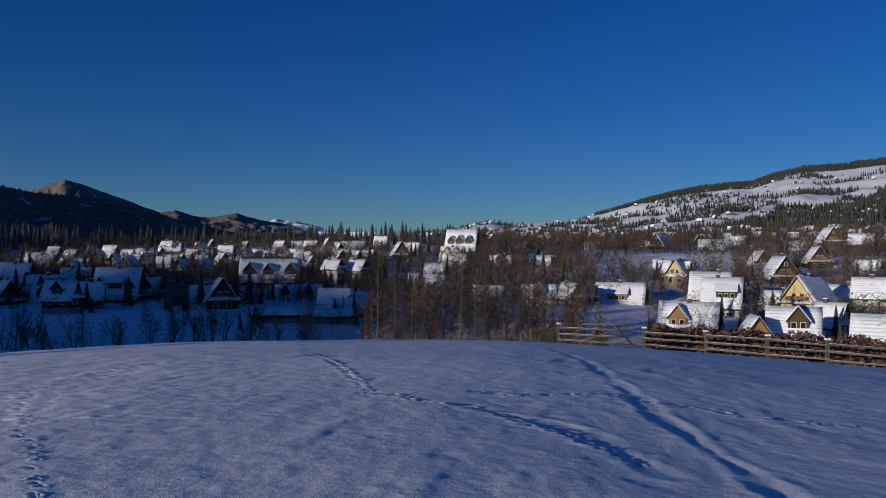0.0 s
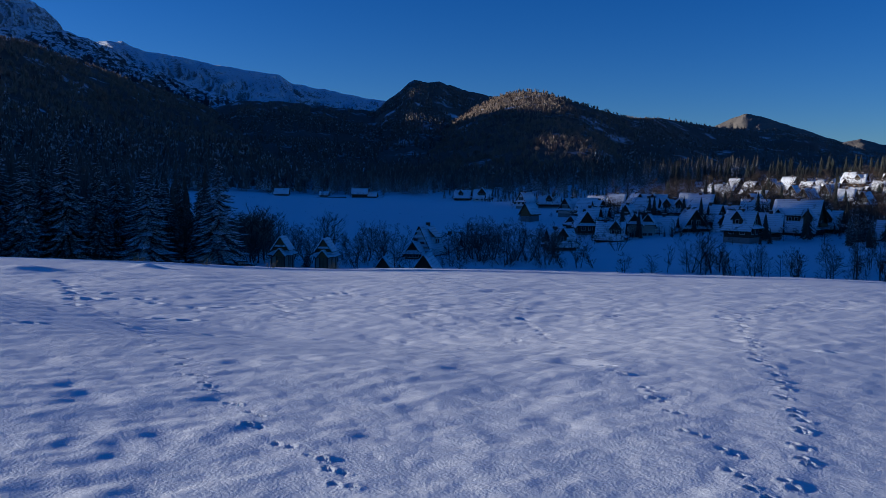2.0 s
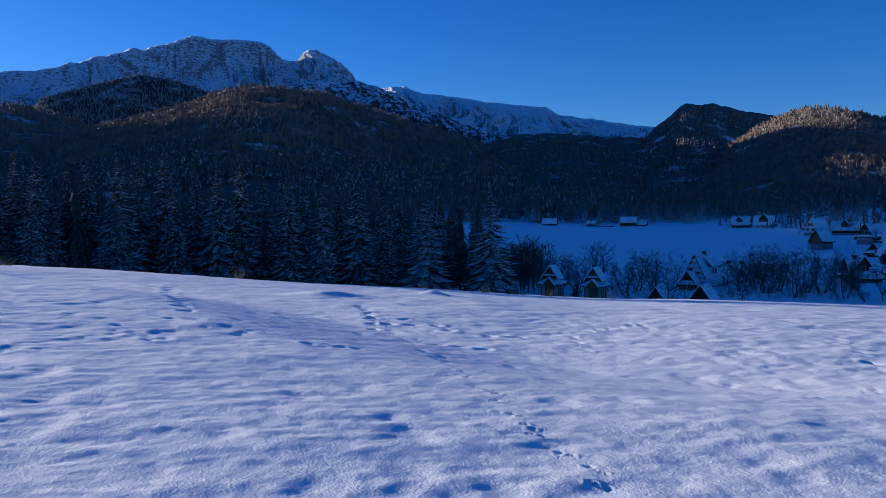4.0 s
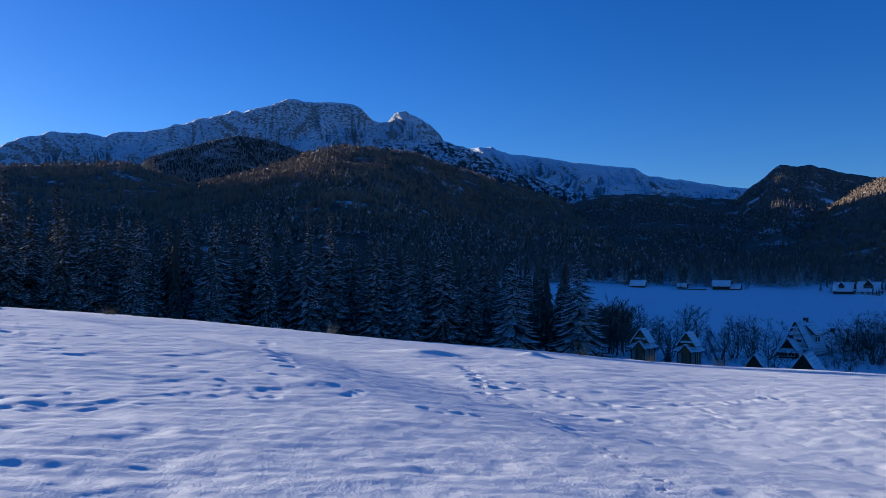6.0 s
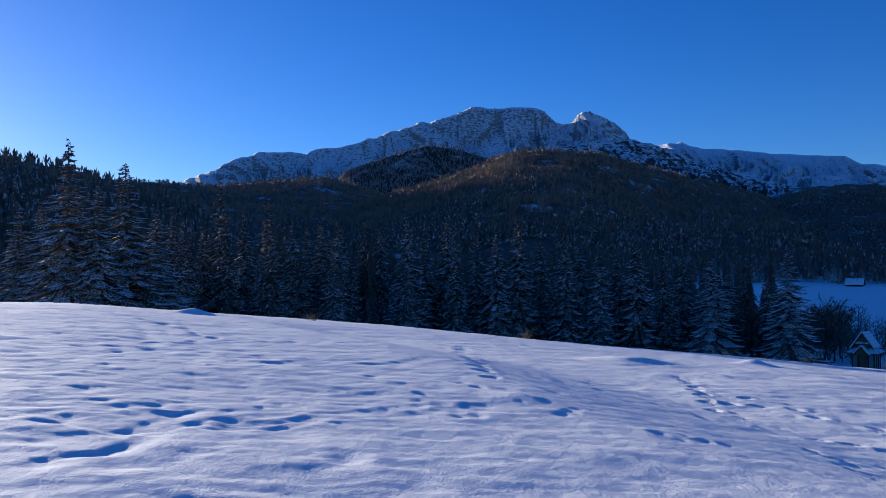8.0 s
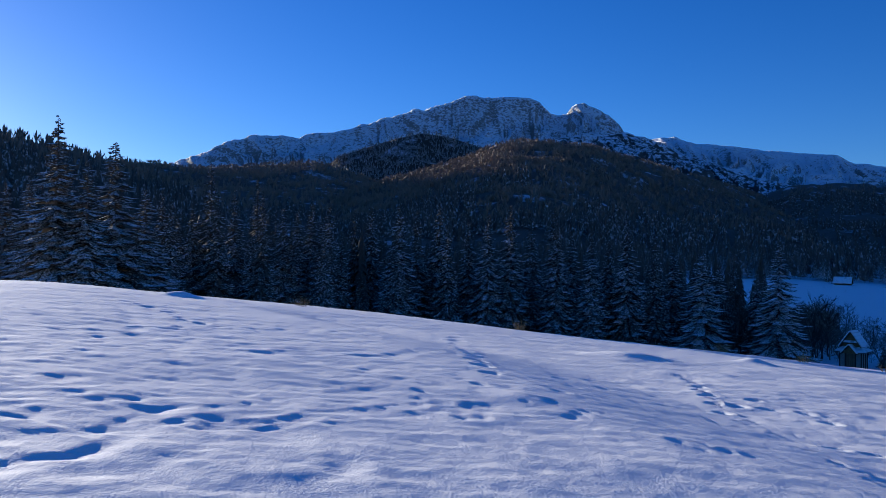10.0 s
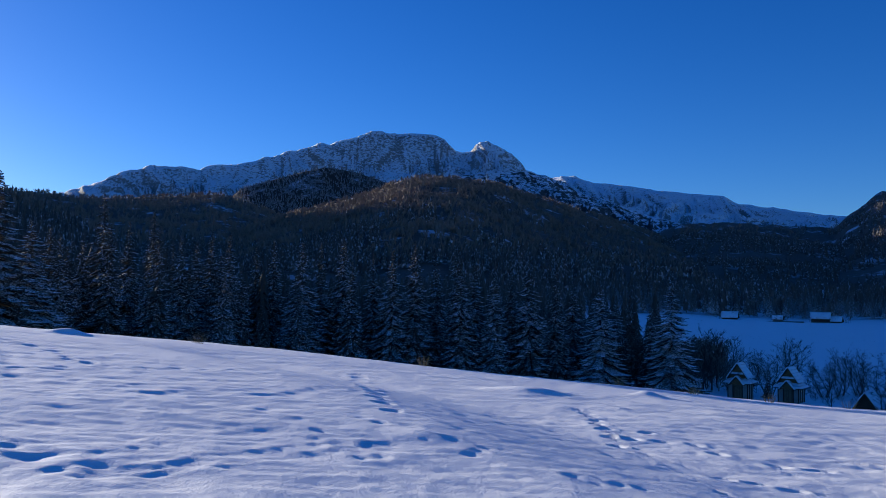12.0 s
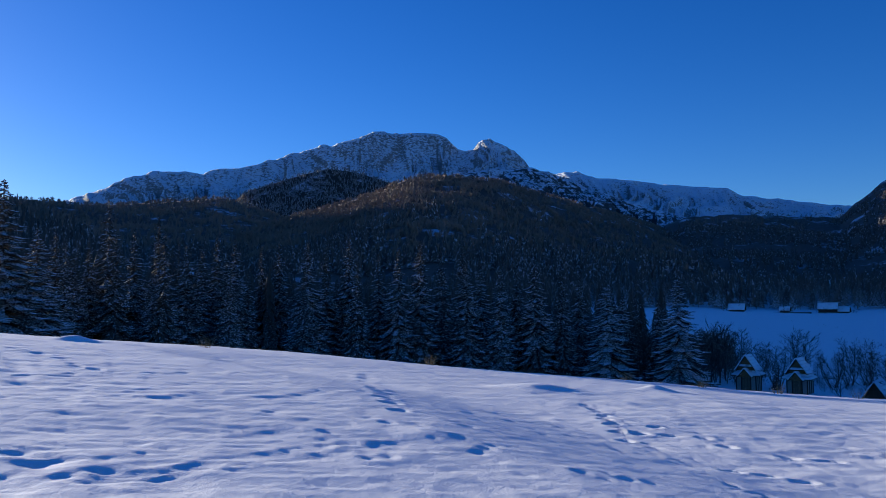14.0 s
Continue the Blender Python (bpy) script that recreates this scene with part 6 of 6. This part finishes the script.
stand(rnd.choice(LARCHES), -15.2, 330, 0.74, 113, 1.00)
stand(rnd.choice(LARCHES), -13.7, 330, 0.73, 101, 1.00)
stand(rnd.choice(BARES[:4]), -20.7, 320, 0.26, 62, 1.00)
stand(rnd.choice(LARCHES), -24.1, 340, 0.89, 273, 1.00)
stand(rnd.choice(LARCHES), -24.5, 345, 0.96, 61, 1.00)
stand(rnd.choice(BARES[:4]), -23.8, 345, 1.05, 87, 1.00)
stand(rnd.choice(SMALL_SPRUCES), -23.7, 165, 0.49, 122, 1.00)
stand(rnd.choice(LARCHES), -23.0, 175, 0.82, 140, 1.00)
stand(rnd.choice(BARES[:4]), -24.6, 160, 0.78, 65, 1.00)
stand(rnd.choice(BARES[:4]), -19.6, 140, 0.68, 3, 1.00)
stand(rnd.choice(BARES[:4]), -19.1, 142, 0.61, 249, 1.00)
stand(rnd.choice(BARES[4:]), -16.5, 150, 0.56, 321, 1.00)
stand(rnd.choice(SMALL_SPRUCES), -16.3, 130, 0.26, 292, 1.00)
stand(rnd.choice(SMALL_SPRUCES), -13.4, 110, 0.28, 204, 1.00)
stand(rnd.choice(SMALL_SPRUCES), -29.2, 270, 0.34, 25, 1.00)
stand(rnd.choice(SMALL_SPRUCES), -30.0, 270, 0.38, 138, 1.00)
stand(rnd.choice(SMALL_SPRUCES), -30.4, 265, 0.36, 127, 1.00)
stand(rnd.choice(BARES[:4]), -28.6, 280, 0.54, 137, 1.00)
stand(rnd.choice(SMALL_SPRUCES), 6.3, 419, 0.83, 316, 1.00)
stand(rnd.choice(SMALL_SPRUCES), 5.0, 429, 0.63, 269, 1.00)
stand(rnd.choice(SMALL_SPRUCES), -1.1, 400, 0.71, 266, 1.00)
stand(rnd.choice(SMALL_SPRUCES), 3.8, 429, 0.65, 216, 1.00)
stand(rnd.choice(SMALL_SPRUCES), 1.1, 419, 0.60, 26, 1.00)
stand(rnd.choice(LARCHES), -4.5, 370, 0.83, 242, 1.00)
stand(rnd.choice(LARCHES), -5.3, 370, 0.89, 165, 1.00)
stand(rnd.choice(LARCHES), -6.0, 365, 0.85, 0, 1.00)
stand(rnd.choice(LARCHES), -4.9, 365, 0.75, 28, 1.00)
stand(rnd.choice(SMALL_SPRUCES), 14.8, 299, 0.40, 64, 1.00)
stand(rnd.choice(SMALL_SPRUCES), 11.4, 299, 0.46, 23, 1.00)
stand(rnd.choice(SMALL_SPRUCES), 12.7, 429, 0.52, 63, 1.00)
stand(rnd.choice(SMALL_SPRUCES), 14.1, 429, 0.51, 25, 1.00)
stand(rnd.choice(LARCHES), 4.2, 379, 0.66, 35, 1.00)
stand(rnd.choice(SMALL_SPRUCES), 8.3, 419, 0.46, 247, 1.00)
stand(rnd.choice(SMALL_SPRUCES), 17.8, 199, 0.52, 16, 1.00)
stand(rnd.choice(SMALL_SPRUCES), 17.3, 199, 0.45, 44, 1.00)
stand(rnd.choice(SMALL_SPRUCES), 18.2, 189, 0.41, 263, 1.00)
stand(rnd.choice(SMALL_SPRUCES), 16.9, 189, 0.34, 257, 1.00)
stand(rnd.choice(BARES[:4]), 65.0, 137, 1.33, 250, 1.40)
stand(rnd.choice(BARES[:4]), 64.0, 142, 1.27, 161, 1.40)
stand(rnd.choice(BARES[:4]), 63.0, 147, 1.27, 80, 1.40)
stand(rnd.choice(BARES[4:]), 64.5, 140, 1.16, 161, 1.40)
stand(rnd.choice(BARES[:4]), 60.4, 152, 1.11, 36, 1.40)
stand(rnd.choice(BARES[:4]), 59.7, 152, 1.22, 179, 1.40)
stand(rnd.choice(BARES[:4]), 58.7, 157, 1.15, 197, 1.40)
stand(rnd.choice(BARES[:4]), 58.0, 157, 1.10, 331, 1.40)
stand(rnd.choice(BARES[4:]), 59.3, 152, 1.02, 199, 1.40)
stand(rnd.choice(BARES[:4]), 57.0, 167, 0.79, 300, 1.40)
stand(rnd.choice(BARES[:4]), 54.5, 171, 1.01, 155, 1.40)
stand(rnd.choice(BARES[:4]), 53.8, 171, 0.96, 184, 1.40)
# clumps of alders along the stream
for b0, b1, count in ((49.2, 52.8, 4), (37.6, 44.8, 9), (54.5, 60.5, 4)):
    for k in range(count):
        b = b0 + (b1 - b0) * (k + rnd.uniform(0.2, 0.8)) / count
        stand(rnd.choice(ALDERS), b, rnd.uniform(141, 158), rnd.uniform(0.82, 1.08), rnd.uniform(0, 360), rnd.uniform(0.95, 1.2))
# strip of trees below the rise
for k in range(26):
    b, r = rnd.uniform(-11.5, 5.0), rnd.uniform(92, 150)
    kind = rnd.random()
    if kind < 0.45:
        stand(rnd.choice(LARCHES), b, r, rnd.uniform(0.6, 1.0), rnd.uniform(0, 360))
    elif kind < 0.9:
        stand(rnd.choice(BARES), b, r, rnd.uniform(0.8, 1.35), rnd.uniform(0, 360))
    else:
        stand(rnd.choice(SMALL_SPRUCES), b, r, rnd.uniform(0.3, 0.5), rnd.uniform(0, 360))
for k in range(26):
    b, r = rnd.uniform(5, 31), rnd.uniform(112, 150)
    stand(rnd.choice(BARES[2:]), b, r, rnd.uniform(0.45, 0.8), rnd.uniform(0, 360))
for k in range(8):
    b, r = rnd.uniform(30, 45), rnd.uniform(150, 175)
    stand(rnd.choice(ALDERS), b, r, rnd.uniform(0.55, 0.85), rnd.uniform(0, 360))
# among the houses
for k in range(100):
    b, r = rnd.uniform(-33, 34), rnd.uniform(215, 520)
    if -21.5 < b < -14.5 and 250 < r < 360:
        continue
    kind = rnd.random()
    if kind < 0.4:
        stand(rnd.choice(LARCHES), b, r, rnd.uniform(0.5, 0.95), rnd.uniform(0, 360))
    elif kind < 0.8:
        stand(rnd.choice(BARES), b, r, rnd.uniform(0.7, 1.25), rnd.uniform(0, 360))
# bare gardens and thickets between the houses
def thicket_tree(rnd, twigs=42, thick=1.0):
    v, f = [], []
    for k in range(twigs):
        z, a = rnd.uniform(0.12, 0.8), rnd.random() * 6.28
        L = rnd.uniform(0.12, 0.34) * (1.1 - 0.5 * z)
        d = Vector((math.cos(a), math.sin(a), rnd.uniform(0.2, 1.2))).normalized() * L
        q = Vector((math.cos(a), math.sin(a), 0)) * rnd.uniform(0, 0.16)
        p = Vector((0, 0, z)) + q
        u = d.orthogonal().normalized() * 0.007 * thick
        o = len(v)
        v += [p + u, p - u, p + d * 0.6 + u.cross(d).normalized() * 0.014 * thick, p + d]
        f += [(o, o + 1, o + 3), (o, o + 2, o + 3)]
    for k in range(3):
        t = 2.1 * k
        v.append(Vector((0.018 * math.cos(t), 0.018 * math.sin(t), -0.05)))
    v.append(Vector((0, 0, 0.9)))
    o = len(v) - 4
    f += [(o, o + 1, o + 3), (o + 1, o + 2, o + 3), (o + 2, o, o + 3)]
    return np.array(v), np.array(f)


LIGHT_THICKETS = [thicket_tree(random.Random(190 + k), 18, 1.9) for k in range(5)]
THICKETS = [thicket_tree(random.Random(90 + k)) for k in range(5)]
TALL_THICKETS = [thicket_tree(random.Random(290 + k), 90, 0.9) for k in range(6)]
for word, count, b0, b1, r0, r1, h0, h1, mat in (("brown", 420, -10, 30, 205, 320, 4, 9, TWIG), ("brown", 300, -10, 36, 300, 480, 2, 5, TWIG), ("brown", 80, -4, 5, 120, 300, 5, 10, TWIG), ("brown", 430, 3, 31, 260, 420, 3.5, 8.5, BEECH), ("brown", 190, -32, -12, 165, 262, 4, 8.5, TWIG), ("brown", 150, -32, -11, 350, 520, 5, 9, TWIG), ("brown", 70, -12, -4, 130, 280, 5, 9, TWIG), ("dark", 70, 20, 36, 190, 230, 2.5, 5, TWIG), ("dark", 420, 0, 34, 190, 360, 3, 8, TWIG), ("dark", 200, -33, 0, 170, 420, 3, 8, TWIG), ("brown", 60, -12, 6, 150, 300, 4, 8, TWIG), ("dark", 170, -32, -9, 138, 250, 2.5, 6.5, TWIG), ("dark", 120, 36.5, 46, 138, 165, 1.2, 2.8, TWIG_ALDER), ("dark", 40, 48.5, 53.5, 138, 165, 1.2, 2.4, TWIG_ALDER), ("dark", 25, 53, 60, 145, 185, 2, 4, TWIG), ("dark", 70, -14.5, -9, 54, 80, 1.0, 2.2, TWIG), ("brown", 120, -16, 5, 85, 130, 2, 4.5, BEECH), ("dark", 110, 4, 33, 118, 160, 2, 5, TWIG)):
    line = []
    for k in range(count):
        b, r = rnd.uniform(b0, b1), rnd.uniform(r0, r1)
        if -21.5 < b < -14.5 and 262 < r < 350:
            continue
        if 20 < b < 37 and 145 < r < 205 or -16.5 < b < -11.8 and 90 < r < 204 or -22.5 < b < -17.5 and r < 205:
            continue
        x, y = place(b, r)
        line.append((x, y, surface_z(x, y)))
    scatter("thicket", THICKETS, line, [rnd.uniform(h0, h1) for p in line], [mat], "%s bare shrubs and garden trees between the houses" % word, "shrubs")

# hedges and shrubs close round every house
shrubs, firs = [], []
for hx, hy, size in PLOTS:
    for k in range(7):
        a, d = rnd.random() * 6.28, size * rnd.uniform(0.62, 1.15)
        p = (hx + d * math.cos(a), hy + d * math.sin(a))
        if k < 5 or hx > -90:
            (firs if k > 4 else shrubs).append((*p, surface_z(*p)))
scatter("garden_shrubs", THICKETS, shrubs, [rnd.uniform(2.0, 5.5) for p in shrubs], [TWIG], "dark bare shrubs round the houses", "shrubs")
scatter("garden_firs", MID_SPRUCES, firs, [rnd.uniform(2.0, 7.0) for p in firs], [NEEDLES_DARK], "small dark conifers beside the houses", "trees")

# taller brown and dark trees that half hide the upper village and the houses below the hedge
for word, count, b0, b1, r0, r1, h0, h1, mat in (("brown", 260, 3, 34, 270, 440, 4, 7.5, LARCH), ("dark", 300, 3, 31, 270, 430, 4, 7.5, TWIG), ("brown", 260, 6, 31, 440, 690, 5, 9, LARCH), ("brown", 230, -33, -2, 190, 420, 6, 11, LARCH), ("dark", 240, -33, 33, 300, 470, 7, 13, TWIG), ("brown", 25, -12, 4, 110, 210, 7, 11, LARCH), ("brown", 520, -34, -1, 470, 980, 6, 11, LARCH), ("dark", 520, -34, 2, 470, 1000, 6, 11, TWIG), ("dark", 320, 3, 36, 205, 300, 3, 6.5, TWIG)):
    line = []
    for k in range(count):
        b, r = rnd.uniform(b0, b1), rnd.uniform(r0, r1)
        if -21.5 < b < -14.5 and 262 < r < 350:
            continue
        x, y = place(b, r)
        if -16.5 < b < -11.8 and r < 204 or -22.5 < b < -17.5 and r < 205:
            continue
        if min(math.hypot(x - p[0], y - p[1]) - 0.6 * p[2] for p in PLOTS) < 0:
            continue
        line.append((x, y, surface_z(x, y)))
    scatter("garden_trees", TALL_THICKETS, line, [rnd.uniform(h0, h1) for p in line], [mat], "%s bare trees among the houses of the village" % word, "trees")

# low brush covering the ground between the houses, its darkness partly standing for shade
line = []
for k in range(8500):
    b, r = rnd.uniform(-33, 37), math.sqrt(rnd.uniform(195**2, 430**2))
    if -21.5 < b < -14.5 and 262 < r < 350 or b < -10 and r < 215:
        continue
    if b > 28 and r > 330 or fbm(np.array([b / 2.2]), np.array([r / 22.0]), 2, 5)[0] > 0.35:
        continue
    x, y = place(b, r)
    line.append((x, y, surface_z(x, y)))
scatter("brush", LIGHT_THICKETS, line, [rnd.uniform(1.6, 3.8) for p in line], [TWIG], "low dark bare brush between the houses, partly standing for shade on the ground", "shrubs")

# groups of spruces on the rising ground behind the village
line = []
for k in range(900):
    b, r = rnd.uniform(-34, 1), rnd.uniform(460, 1040)
    x, y = place(b, r)
    if noise2(x / 60, y / 60, 66) > 0.05:
        line.append((x, y, surface_z(x, y)))
scatter("spruce_groups", MID_SPRUCES, line, [rnd.uniform(6, 13) for p in line], [NEEDLES_DARK], "groups of dark spruces on rising ground behind the village", "trees")

# small dark spruces in the gardens
line = []
for k in range(200):
    b, r = rnd.uniform(-12, 33), rnd.uniform(195, 380)
    x, y = place(b, r)
    line.append((x, y, surface_z(x, y)))
scatter("garden_spruces", MID_SPRUCES, line, [rnd.uniform(3, 10) for p in line], [NEEDLES_DARK], "small dark spruces in the gardens of the village", "trees")

# rows of dry tufts that stick out of the far meadow
line = []
for b0, r0, b1, r1, count in ((50.2, 300, 55.5, 395, 55), (47.5, 290, 50.5, 330, 26), (52.0, 280, 58.0, 330, 46), (43.0, 270, 46.5, 300, 20), (41.5, 330, 47.0, 395, 40), (56.0, 380, 60.5, 420, 36)):
    for k in range(count):
        t = rnd.random()
        b, r = b0 + (b1 - b0) * t + rnd.gauss(0, 0.12), r0 + (r1 - r0) * t + rnd.gauss(0, 5.0)
        x, y = place(b, r)
        line.append((x, y, surface_z(x, y)))
scatter("dry_tufts", LIGHT_THICKETS, line, [rnd.uniform(0.25, 0.75) for p in line], [TWIG], "dark dry tufts sticking out of the snowy meadow", "grass")

# edge of the forest above the meadow
line, tall = [], []
for k in range(1350):
    b = rnd.uniform(24, 74)
    r = rnd.uniform(468 - 105 * smooth(48, 40, b), 730) + 90 * smooth(34, 26, b) + 105 * smooth(36, 32, b)
    x, y = place(b, r)
    line.append((x, y, surface_z(x, y)))
    tall.append(rnd.uniform(8, 19) if r > 468 else rnd.uniform(3, 6.5))
scatter("forest_edge", MID_SPRUCES, line, tall, [NEEDLES_STAND], "dark spruce forest along the top of the meadow", "forest")

# bare brown trees among the spruces of the forest's edge, and a grove of them at the meadow's near end
for count, b0, b1, r0, r1, h0, h1 in ((650, 40, 76, 472, 780, 8, 14), (60, 58.3, 64.5, 150, 215, 7, 10.5)):
    line = []
    for k in range(count):
        x, y = place(rnd.uniform(b0, b1), rnd.uniform(r0, r1))
        line.append((x, y, surface_z(x, y)))
    scatter("bare_wood", TALL_THICKETS, line, [rnd.uniform(h0, h1) for p in line], [BEECH], "slender bare brown trees along the forest's edge", "trees")

# wooded skyline behind the village
line = []
for k in range(800):
    b, r = rnd.uniform(-3, 30), rnd.uniform(470, 720)
    x, y = place(b, r)
    line.append((x, y, surface_z(x, y)))
scatter("village_wood", MID_SPRUCES, line, [4 + 13 * rnd.random() ** 3.2 for p in line], [NEEDLES_DARK], "spruce wood on the skyline behind the village", "forest")
line = []
for k in range(1300):
    b, r = rnd.uniform(-34, 31), rnd.uniform(340, 900)
    if b > -8 and r < 450:
        continue
    if -21.5 < b < -14.5 and r < 360:
        continue
    x, y = place(b, r)
    line.append((x, y, surface_z(x, y)))
scatter("village_thicket", LIGHT_THICKETS, line, [rnd.uniform(5, 9) for p in line], [TWIG], "bare brown trees scattered behind the village", "trees")

for t in SPRUCES + SMALL_SPRUCES + BARES + LARCHES + ALDERS + [GOLDEN]:
    drop(t)

# ---------------------------------------------------------------- fence and hedge
FENCE = [(7.4, 49.6), (12.0, 46.6), (14.8, 44.2), (17.2, 41.6), (19.1, 39.1), (20.7, 36.5), (22.1, 33.8)]
fence = tagged(new("fence"), "weathered split-rail wooden fence with snow on its rails", "fence")
rnd = random.Random(3)


def fence_z(x, y):
    return surface_z(x, y) + 0.0


for x, y in FENCE:
    z = fence_z(x, y)
    bm = bmesh.new()
    polygon_prism(bm, [(x - 0.08, y - 0.07, z - 0.4), (x + 0.08, y - 0.07, z - 0.4), (x + 0.08, y + 0.07, z - 0.4), (x - 0.08, y + 0.07, z - 0.4)], (rnd.uniform(-0.04, 0.04), rnd.uniform(-0.03, 0.03), 1.6))
    po = part("post", bm, WOOD_GREY, fence)
    bm = bmesh.new()
    box(bm, x - 0.12, x + 0.12, y - 0.11, y + 0.11, z + 1.2, z + 1.29)
    part("snow_cap", bm, SNOW_ROOF, po)
for (ax, ay), (bx, by) in zip(FENCE[:-1], FENCE[1:]):
    za, zb = fence_z(ax, ay), fence_z(bx, by)
    for hgt in (0.22, 0.58, 0.98):
        bm = bmesh.new()
        j1, j2 = rnd.uniform(-0.06, 0.06), rnd.uniform(-0.06, 0.06)
        bar(bm, (ax, ay - 0.12, za + hgt + j1), (bx, by - 0.12, zb + hgt + j2), 0.055, 0.046, 6)
        ra = part("rail", bm, WOOD_GREY, fence)
        bm = bmesh.new()
        bar(bm, (ax, ay - 0.12, za + hgt + j1 + 0.045), (bx, by - 0.12, zb + hgt + j2 + 0.035), 0.018, 0.014, 5)
        part("snow_line", bm, SNOW_ROOF, ra)
# leaning poles where the fence ends
(ax, ay), (bx, by) = FENCE[0], FENCE[1]
for (u0, h0), (u1, h1) in (((0.25, 0.05), (0.75, 1.15)), ((0.05, 0.3), (0.0, 1.6)), ((0.92, -0.05), (0.62, 1.5)), ((0.3, 1.25), (0.85, 1.33))):
    bm = bmesh.new()
    p = [Vector((ax + (bx - ax) * u, ay + (by - ay) * u + 0.25, fence_z(ax + (bx - ax) * u, ay + (by - ay) * u) + hh)) for u, hh in ((u0, h0), (u1, h1))]
    bar(bm, p[0], p[1], 0.06, 0.05, 6)
    part("brace", bm, WOOD_GREY, fence)

hedge = tagged(new("hedge"), "clipped beech hedge with dry red-brown leaves", "hedge")
rnd = random.Random(31)
lv, lf = [], []
hb = bmesh.new()
H0, H1 = Vector((14.0, 52.6)), Vector((26.0, 39.1))
for k in range(11000):
    t = rnd.random()
    p = H0.lerp(H1, t)
    side = Vector((H1.y - H0.y, -(H1.x - H0.x))).normalized()
    p = p + side * rnd.uniform(-0.75, 0.75)
    z = surface_z(p.x, p.y) + rnd.uniform(0.1, 1.55 + 0.3 * math.sin(t * 37) * rnd.random())
    c = Vector((p.x, p.y, z))
    d1 = Vector((rnd.uniform(-1, 1), rnd.uniform(-1, 1), rnd.uniform(-1, 1))).normalized() * rnd.uniform(0.08, 0.18)
    d2 = d1.orthogonal().normalized() * rnd.uniform(0.05, 0.11)
    o = len(lv)
    lv += [c - d1, c + d2, c + d1, c - d2]
    lf.append((o, o + 1, o + 2, o + 3))
for k in range(260):
    p = H0.lerp(H1, rnd.random())
    z = surface_z(p.x, p.y)
    bar(hb, (p.x, p.y, z - 0.2), (p.x + rnd.uniform(-0.3, 0.3), p.y + rnd.uniform(-0.3, 0.3), z + rnd.uniform(1.0, 1.7)), 0.02, 0.008, 3)
part("framework", hb, TWIG, hedge)
lo = new("leaves", mesh_from("leaves", np.array(lv), np.array(lf), [HEDGE_LEAF], shade=False))
lo.parent = hedge
lo["label"] = "dry red-brown leaves"

# tufts of dry grass on the edge of the rise
for bearing, r in ((62.0, 33), (57.5, 34), (79.5, 33), (66.5, 36), (53.0, 35), (94, 34)):
    tuft = new("grass_tuft")
    x, y = place(bearing, r)
    tuft.matrix_world = pose(x, y, surface_z(x, y) + 0.02)
    tagged(tuft, "tuft of dry yellow grass sticking out of the snow", "grass", "grass tufts")
    bm = bmesh.new()
    for k in range(26):
        a = rnd.random() * 6.28
        q = rnd.uniform(0.05, 0.3)
        bar(bm, (0.1 * math.cos(a), 0.1 * math.sin(a), -0.1), ((0.1 + q) * math.cos(a), (0.1 + q) * math.sin(a), rnd.uniform(0.15, 0.4)), 0.008, 0.002, 3)
    part("grass_clump", bm, STRAW, tuft)
